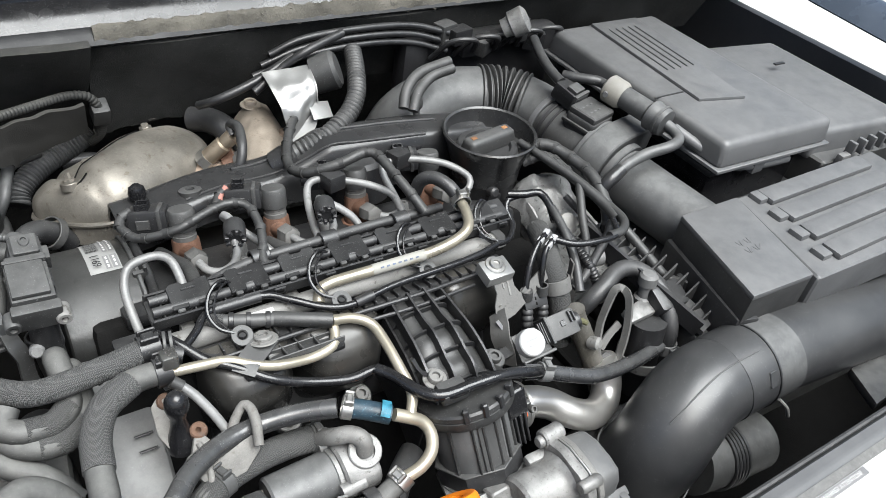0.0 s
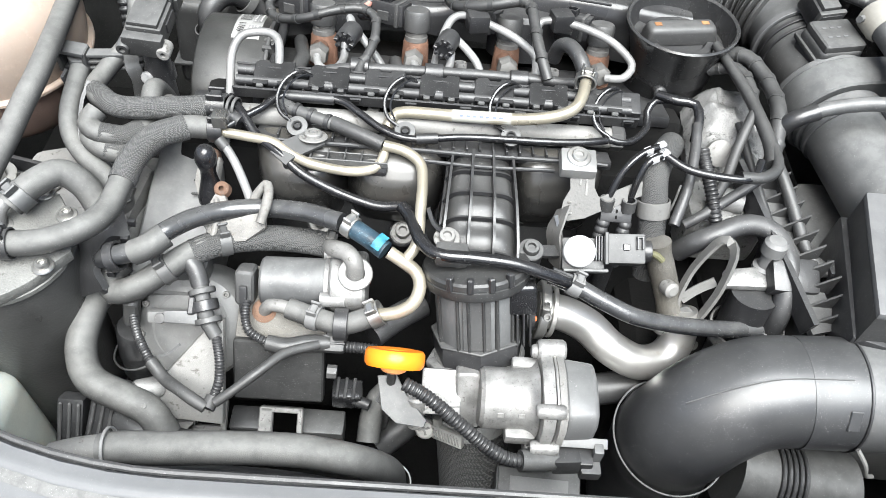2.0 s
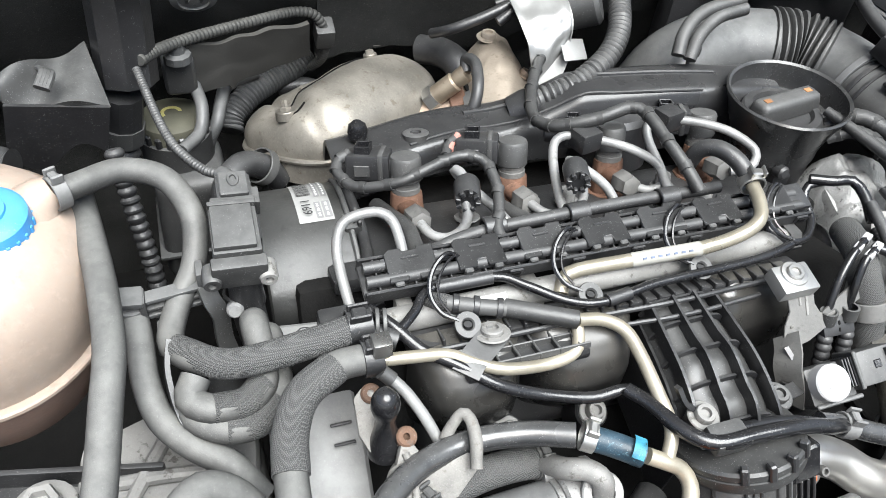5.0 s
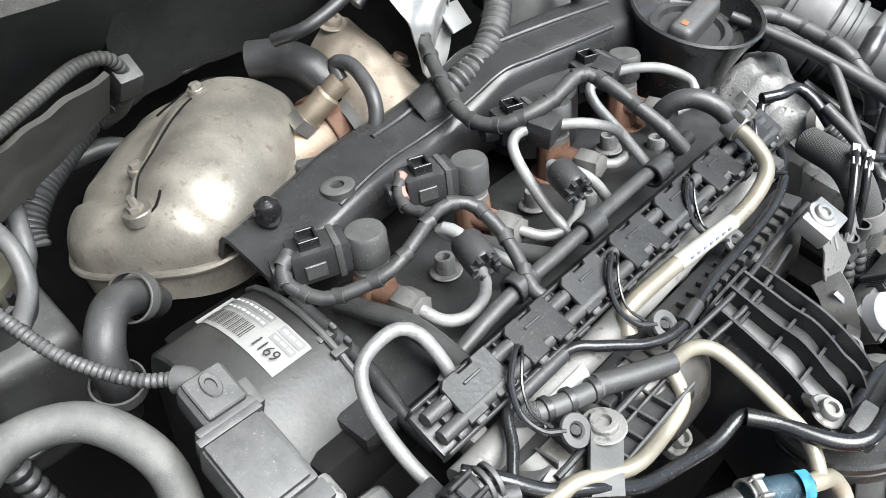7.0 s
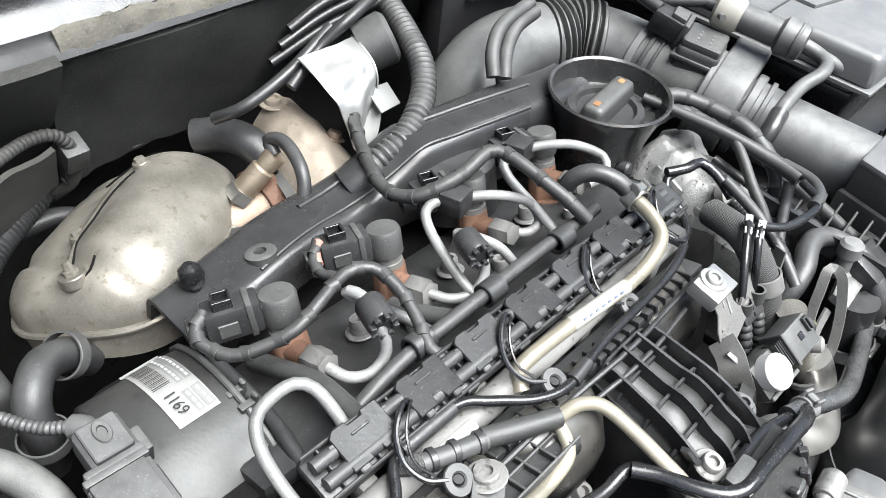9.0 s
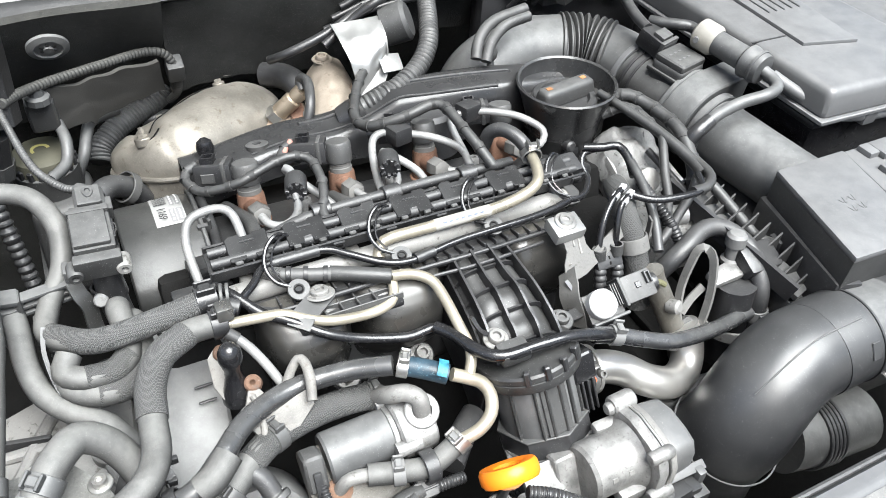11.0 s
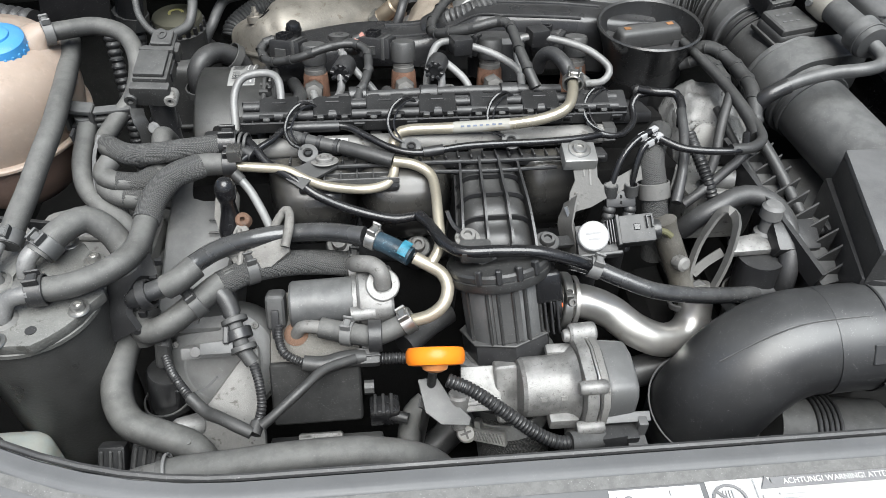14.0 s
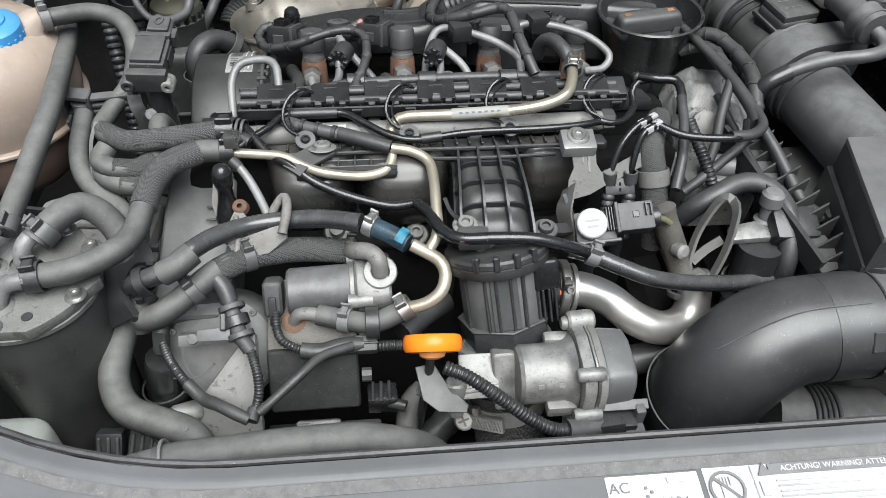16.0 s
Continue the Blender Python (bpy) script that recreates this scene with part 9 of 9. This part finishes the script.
# the pressed steel bracket: a screwed head, a stamped plate, an arm and a folded foot
part("bracket_head", box_bm((0.029, 0.022, 0.012), frame_of((0.231, -0.1285, 0.8105), (0, -0.2, 1), (1, 0, 0)), 0.002), foil, hm, "bright zinc screw block")
part("screw", bolt_bm(frame_of((0.231, -0.127, 0.8165), (0, -0.2, 1)), 0.0062, 0.004), steel, hm, "star screw")
bq = frame_of((0.2365, -0.1425, 0.793), (-0.1, -0.80, 0.60), (1, 0.08, 0))
part("bracket_plate", slab_bm([(-0.0105, 0.016), (0.0105, 0.016), (0.0105, 0.004), (0.014, -0.003), (0.020, -0.006), (0.026, -0.004), (0.028, -0.012), (0.016, -0.016), (0.004, -0.022), (-0.010, -0.025), (-0.016, -0.020), (-0.014, -0.008), (-0.009, 0.002)], bq, 0.0018, 0.0004, 1), bracket_worn, hm, "stamped zinc-plated plate")
for dx, dy, w, h in ((0.004, 0.004, 0.002, 0.014), (-0.001, 0.008, 0.0016, 0.006), (-0.009, -0.009, 0.003, 0.002), (-0.011, -0.014, 0.003, 0.002), (-0.008, -0.018, 0.003, 0.002)):
    part("slot", box_bm((w, h, 0.0012), bq @ T((dx, dy, 0.0019)), 0.0003, 1), alu_dirty, hm, "pressed slot")
part("bracket_arm", ribbon_bm([bq @ Vector((0.018, -0.009, 0.001)), bq @ Vector((0.034, -0.002, -0.002)), bq @ Vector((0.050, 0.004, -0.004)), bq @ Vector((0.066, 0.002, -0.005))], 0.012, 0.0018, (-0.1, -0.8, 0.6)), bracket_worn, hm)
part("bracket_foot", ribbon_bm([bq @ Vector((-0.013, -0.014, 0.001)), (0.219, -0.163, 0.777), (0.2165, -0.170, 0.770), (0.2195, -0.178, 0.757), (0.2215, -0.183, 0.744)], 0.020, 0.0018, (-0.92, -0.25, 0.3)), bracket_worn, hm, "folded bracket foot")
part("foot_edge", ribbon_bm([(0.2175, -0.160, 0.781), (0.222, -0.176, 0.772), (0.226, -0.187, 0.757), (0.227, -0.19, 0.746)], 0.003, 0.0022, (-0.6, -0.5, 0.6)), steel, hm, "bright worn edge")
for k in range(3):
    part("foot_slot", box_bm((0.0016, 0.006, 0.002), frame_of((0.2155 + 0.002 * k, -0.176, 0.760 - 0.004 * k), (-0.92, -0.25, 0.3), (0, -0.4, -1)), 0.0004, 1), plastic, hm)

fl = thing("fuel_hose_pair", (0.28, -0.14, 0.78), "two thin black plastic lines with white clips", "fuel line")
part("line", tube_bm(pair1, 0.0036, 12, 0.003), plastic_shiny, fl)
part("line", tube_bm(pair2, 0.0036, 12, 0.003), plastic_shiny, fl)
for p, f in ((pair1, 0), (pair1, 1), (pair2, 0), (pair2, 1)):
    c = Vector(p[0]).lerp(Vector(p[1]), 0.15 + 0.6 * f)
    part("white_clip", box_bm((0.0055, 0.006, 0.007), frame_of(c, Vector(p[1]) - Vector(p[0])), 0.001), white_plastic, fl, "small white clip")
lq = frame_of((0.2675, -0.1505, 0.779), (-0.05, -0.75, 0.66), (1, 0, 0))
part("holder", box_bm((0.026, 0.015, 0.009), lq, 0.002), plastic, fl, "black line holder")
for sx in (-0.009, 0.009):
    part("holder_cup", lathe_bm([(0.0046, -0.004), (0.0062, -0.004), (0.0062, 0.006), (0.0046, 0.006)], lq @ T((sx, 0.007, 0.004)) @ Matrix.Rotation(radians(-60), 4, "X"), 14), plastic_dusty, fl)
    part("lower_line", tube_bm([lq @ Vector((sx, -0.006, 0.0)), lq @ Vector((sx - 0.002, -0.022, -0.004)), lq @ Vector((sx - 0.004, -0.045, -0.012))], 0.0072, 12, 0.003, ribs=0.006, rib_depth=0.001), rubber_dark, fl)
for q in ((-0.005, 0.002), (0.0, 0.002), (0.005, 0.002), (0.0, -0.003)):
    part("holder_slot", box_bm((0.0016, 0.003, 0.001), lq @ T((q[0], q[1], 0.0046)), 0.0003, 1), gap_black, fl)
part("line", tube_bm(harnR1[:5], 0.0042, 12, 0.004), plastic_shiny, fl)
wl2 = thing("gearbox_loom", (0.39, -0.03, 0.80), "grey-black wiring sleeve rising past the oil filler", "cable")
part("sleeve", tube_bm([(0.366, 0.020, 0.832), (0.376, -0.010, 0.829), (0.385, -0.042, 0.826), (0.390, -0.064, 0.823), (0.395, -0.095, 0.818), (0.393, -0.118, 0.816)], 0.01, 16, 0.004, ends=(0.0042, 0.0064)), tape, wl2, "smooth grey sleeve")
part("elbow", tube_bm([(0.397, -0.100, 0.819), (0.393, -0.125, 0.820), (0.378, -0.139, 0.821), (0.358, -0.142, 0.822)], 0.0060, 14, 0.004), tape, wl2, "bent rubber end")
part("branch", tube_bm([(0.389, -0.058, 0.824), (0.380, -0.075, 0.815), (0.372, -0.092, 0.803), (0.364, -0.112, 0.79), (0.352, -0.13, 0.775)], 0.0056, 12, 0.004), tape, wl2, "taped branch")
part("tail", tube_bm([(0.393, -0.112, 0.810), (0.386, -0.118, 0.795), (0.37, -0.126, 0.785), (0.346, -0.138, 0.772), (0.332, -0.142, 0.762)], 0.0058, 12, 0.004), rubber_dark, wl2)
loom("vacuum_pump_loom", [(0.370, 0.016, 0.818), (0.380, 0.012, 0.828), (0.392, 0.004, 0.832), (0.402, -0.014, 0.830), (0.407, -0.034, 0.828), (0.408, -0.058, 0.826), (0.405, -0.080, 0.818), (0.401, -0.098, 0.806), (0.398, -0.108, 0.79)], 0.0085, tape, "taped black loom over the vacuum pump", "cable", wobble=0.06)
loom("vacuum_pump_loom", [(0.362, 0.004, 0.815), (0.376, -0.002, 0.824), (0.386, -0.010, 0.826), (0.391, -0.026, 0.824), (0.390, -0.048, 0.822)], 0.0065, tape, "thin taped loom beside the oil filler", "cable", wobble=0.06)
hose("vacuum_pump_lead", [(0.404, -0.10, 0.805), (0.412, -0.125, 0.795), (0.420, -0.15, 0.782), (0.428, -0.172, 0.770), (0.442, -0.182, 0.764)], 0.0066, tape, "taped black lead running down to the air box", "cable")
hose("manifold_lead", loopR, 0.0042, plastic_shiny, "glossy black line looping to a plug", "fuel line")
hose("manifold_lead", harnR2, 0.0052, plastic_shiny, "black line with a quick coupling", "fuel line")
hose("cross_lead", [(0.335, -0.08, 0.82), (0.33, -0.11, 0.812), (0.322, -0.14, 0.80), (0.312, -0.165, 0.785)], 0.0056, rubber_dark, "black lead beside the sleeve hose", "cable")
hose("ribbed_lead", [(0.345, -0.088, 0.80), (0.349, -0.112, 0.79), (0.353, -0.132, 0.78), (0.358, -0.146, 0.765)], 0.0072, plastic, "black ribbed conduit behind the bracket", "cable", ribs=0.0036, rib_depth=0.0011)
sh = thing("sleeved_hose", (0.3, -0.1, 0.74), "grey-black woven hose held by a steel clip", "hose")
part("hose", tube_bm(thick3, 0.0142, 22, 0.004), woven, sh)
part("clip", ring_bm(frame_of(thick3[3], Vector(thick3[4]) - Vector(thick3[2])), 0.0122, 0.014, 0.0014, 30), bracket_worn, sh, "steel retaining clip")
part("clip_ear", ribbon_bm([Vector(thick3[3]) + Vector((0.0135, -0.001, -0.004)), Vector(thick3[3]) + Vector((0.0150, 0.001, 0.010)), Vector(thick3[3]) + Vector((0.0155, 0.003, 0.022))], 0.010, 0.0016, (0.9, -0.4, 0)), bracket_worn, sh)
vp = thing("vacuum_pump", (0.36, -0.05, 0.6), "grey cast aluminium vacuum pump behind the looms", "pump")
part("body", slab_bm([(-0.035, -0.05), (0.03, -0.06), (0.045, -0.01), (0.035, 0.05), (0.0, 0.062), (-0.035, 0.045)], frame_of((0.386, -0.045, 0.735), (0.1, -0.35, 0.93), (1, 0, 0)), 0.036, 0.005, 2), alu, vp)
def pump_skin(u, v):
    x, y = 0.350 + 0.076 * u, -0.105 + 0.110 * v
    n = noise.noise((x * 45, y * 45, 1)) * 0.012 + 0.004 * abs(noise.noise((x * 110, y * 110, 4))) + 0.0016 * abs(noise.noise((x * 260, y * 260, 2)))
    return Vector((x, y, 0.766 + 0.042 * v + n - 0.03 * (2 * u - 1) ** 4 - 0.02 * (2 * v - 1) ** 6))


part("cast_skin", grid_bm(pump_skin, 36, 46, thick=0.003), alu_flaked, vp, "rough cast pump face")
part("clamp_band", ribbon_bm([pump_skin(0.05, 0.3) + Vector((0, 0, 0.004)), pump_skin(0.5, 0.28) + Vector((0, 0, 0.006)), pump_skin(0.95, 0.34) + Vector((0, 0, 0.004))], 0.008, 0.003, (0, -0.4, 0.9)), alu_dirty, vp)
part("boss", lathe_bm([(0, 0), (0.012, 0), (0.012, 0.008), (0.009, 0.010), (0, 0.010)], frame_of((0.366, -0.075, 0.786), (-0.1, -0.75, 0.6)), 18), alu_dirty, vp)
part("lower_body", box_bm((0.07, 0.05, 0.06), T((0.376, -0.11, 0.735)), 0.012, 3), alu_flaked, vp)
part("port", lathe_bm([(0, 0), (0.01, 0), (0.01, 0.02), (0, 0.02)], frame_of((0.365, -0.115, 0.77), (1, -0.3, 0.1)), 16), zinc, vp)
hk = thing("hoist_eye", (0.34, -0.17, 0.7), "bare steel lifting eye bracket", "bracket")
LP = [(0.337, -0.205, 0.700), (0.329, -0.196, 0.722), (0.334, -0.184, 0.748), (0.343, -0.178, 0.772), (0.351, -0.175, 0.783), (0.358, -0.178, 0.783), (0.361, -0.186, 0.776), (0.357, -0.198, 0.752), (0.349, -0.207, 0.728), (0.339, -0.213, 0.702)]
part("loop", ribbon_bm(LP, 0.0075, 0.003, (-0.75, 0.1, 0.5)), bracket_worn, hk)
part("web", slab_bm([(-0.012, -0.016), (0.010, -0.018), (0.012, 0.004), (0.0, 0.012), (-0.012, 0.006)], frame_of((0.338, -0.203, 0.712), (-0.25, -0.85, 0.45), (1, 0, 0)), 0.003, 0.0006, 1), bracket_grey, hk, "dark flat web")
part("strut", ribbon_bm([(0.331, -0.196, 0.728), (0.342, -0.192, 0.738), (0.355, -0.19, 0.748)], 0.008, 0.002, (-0.2, -0.8, 0.5)), bracket_worn, hk)

cu = thing("thermostat_housing", (0.38, -0.18, 0.68), "cast aluminium coolant flange with a bolt and hose", "coolant flange")
part("plate", slab_bm([(-0.026, -0.010), (0.014, -0.013), (0.022, 0.0), (0.014, 0.013), (-0.024, 0.010)], frame_of((0.381, -0.190, 0.752), (0, -0.2, 0.98), (1, 0.1, 0)) @ Matrix.Diagonal((0.9, 0.75, 1, 1)), 0.008, 0.002), alu, cu)
part("bolt", lathe_bm([(0.01, 0), (0.01, 0.004), (0.007, 0.006), (0.0065, 0.018), (0.0095, 0.02), (0.0095, 0.03), (0.007, 0.033), (0, 0.034)], frame_of((0.394, -0.18, 0.756), (0, 0.12, 1)), 18), plastic_grey, cu, "grey capped bolt")
part("barrel", tube_bm([(0.385, -0.2, 0.75), (0.386, -0.205, 0.71), (0.388, -0.21, 0.66)], 0.024, 24, 0.006), plastic, cu, "dark round housing")
part("band", ring_bm(frame_of((0.387, -0.208, 0.705), (0, 0.1, 1)), 0.0245, 0.012, 0.002, 30), alu_dirty, cu)
part("band_loop", box_bm((0.022, 0.004, 0.012), frame_of((0.389, -0.2335, 0.705), (0, -0.1, 1), (1, 0, 0)), 0.001), steel, cu, "clamp tongue")
hose("upper_water_hose", [(0.328, -0.158, 0.745), (0.338, -0.161, 0.762), (0.354, -0.159, 0.772), (0.373, -0.152, 0.777), (0.390, -0.152, 0.778), (0.404, -0.163, 0.775), (0.409, -0.188, 0.768), (0.405, -0.213, 0.745), (0.404, -0.222, 0.70)], 0.0112, rubber_dark, "grey-black rubber hose arching over the flange", "hose", sides=18)
solo("hose_bracket", box_bm((0.04, 0.03, 0.02), frame_of((0.412, -0.192, 0.763), (0, -0.4, 0.9), (1, 0, 0)), 0.006), plastic, "black plastic hose guide", "hose guide")
solo("hose_spring_clamp", clamp_at("", (0.4045, -0.2185, 0.72), (0, -0.15, -1), 0.0122, w=0.014), plastic_grey, "dull spring clamp on the coolant hose", "hose clamp")
hose("lower_cross_hose", [(0.26, -0.24, 0.64), (0.32, -0.235, 0.65), (0.38, -0.24, 0.655), (0.42, -0.235, 0.66)], 0.018, rubber_dark, "black hose under the exhaust gas tube", "hose", sides=18)
# Casing and ribs are near-black, with the shade below the hoses painted in.
gx = thing("gearbox", (0.42, -0.1, 0.46), "dark cast gearbox with ribs under the hoses", "gearbox")
part("casing", box_bm((0.24, 0.22, 0.2), T((0.42, -0.1, 0.56)), 0.03, 3), gap_black, gx)
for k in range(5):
    part("rib", box_bm((0.006, 0.20, 0.012), T((0.34 + 0.04 * k, -0.1, 0.664)), 0.002), gap_black, gx)
for k in range(3):
    part("bolt", bolt_bm(T((0.36 + 0.05 * k, -0.19, 0.657)), 0.007, 0.008), alu_dirty, gx, "dirty grey bolt")

# ---- front panel stickers ----
def panel_z(x, y, lift):
    return Vector((x, y, 0.7945 - (edge_y(x) - 0.03 - y) * 0.0786 + lift))


def sticker(x0, x1, y0, y1, name, label):
    return solo(name, grid_bm(lambda u, v: panel_z(x0 + (x1 - x0) * u, y0 + (y1 - y0) * v, 0.0006), 4, 4, thick=0.0008), white, label, "sticker")


def on_panel(x, y, lift=0.0020):
    return T(panel_z(x, y, lift)) @ Matrix.Rotation(radians(4.5), 4, "X")


faded_ink = mat("faded_print", (0.15, 0.15, 0.152), 0.6, vary=0.25, bump=0, speck=0)
pale_ink = mat("bleached_print", (0.36, 0.36, 0.36), 0.6, vary=0.25, bump=0, speck=0)
s1 = sticker(0.184, 0.2395, -0.4265, -0.476, "refrigerant_sticker", "white air conditioning sticker with black print on the front panel")
s2 = sticker(0.243, 0.442, -0.4245, -0.476, "warning_sticker", "white warning sticker with pictograms and printed lines")
text_on("AC", on_panel(0.191, -0.4345), 0.0092, faded_ink, s1, label="faded grey letters")
text_on("R134a", on_panel(0.2235, -0.4445), 0.0083, faded_ink, s1, label="faded grey letters")
part("corner_print", box_bm((0.014, 0.0035, 0.0004), on_panel(0.227, -0.431), 0), pale_ink, s1)
for k in range(3):
    part("dot", box_bm((0.0018, 0.0018, 0.0004), on_panel(0.2065 + 0.003 * (k % 2), -0.435 - 0.0026 * k), 0), faded_ink, s1)
part("title_bar", box_bm((0.096, 0.0066, 0.0004), on_panel(0.3305, -0.4293), 0), faded_ink, s2, "grey title bar")
text_on("ACHTUNG! WARNING! ATTENTION!", on_panel(0.3305, -0.4293, 0.0026), 0.0049, white, s2, label="white letters on a grey bar")
for k in range(9):
    part("text_bar", box_bm((0.074 - 0.0095 * (k % 3), 0.0012, 0.0004), on_panel(0.322 - 0.0045 * (k % 3), -0.4362 - 0.0032 * k), 0), pale_ink, s2)
RG = (0.2545, -0.4390)
part("hand_ring", lathe_bm([(0.0092, 0), (0.0109, 0), (0.0109, 0.0005), (0.0092, 0.0005), (0.0092, 0)], on_panel(*RG), 32), faded_ink, s2, "round prohibition sign")
part("ring_bar", box_bm((0.020, 0.0018, 0.0005), on_panel(*RG, 0.0024) @ Matrix.Rotation(radians(-45), 4, "Z"), 0), faded_ink, s2)
part("palm", box_bm((0.007, 0.007, 0.0004), on_panel(RG[0], RG[1] - 0.0018), 0), pale_ink, s2)
for k in range(4):
    part("bar", box_bm((0.0012, 0.006, 0.0004), on_panel(RG[0] - 0.0026 + 0.0018 * k, RG[1] + 0.0043), 0), pale_ink, s2)
part("divider", box_bm((0.0008, 0.048, 0.0004), on_panel(0.272, -0.4502), 0), pale_ink, s2)
part("triangle", slab_bm([(-0.0044, -0.0035), (0.0044, -0.0035), (0, 0.0044)], on_panel(0.2795, -0.4293), 0.0005, 0), faded_ink, s2, "warning triangle")
part("picture_box", box_bm((0.0096, 0.0088, 0.0004), on_panel(0.2795, -0.4405), 0), pale_ink, s2)
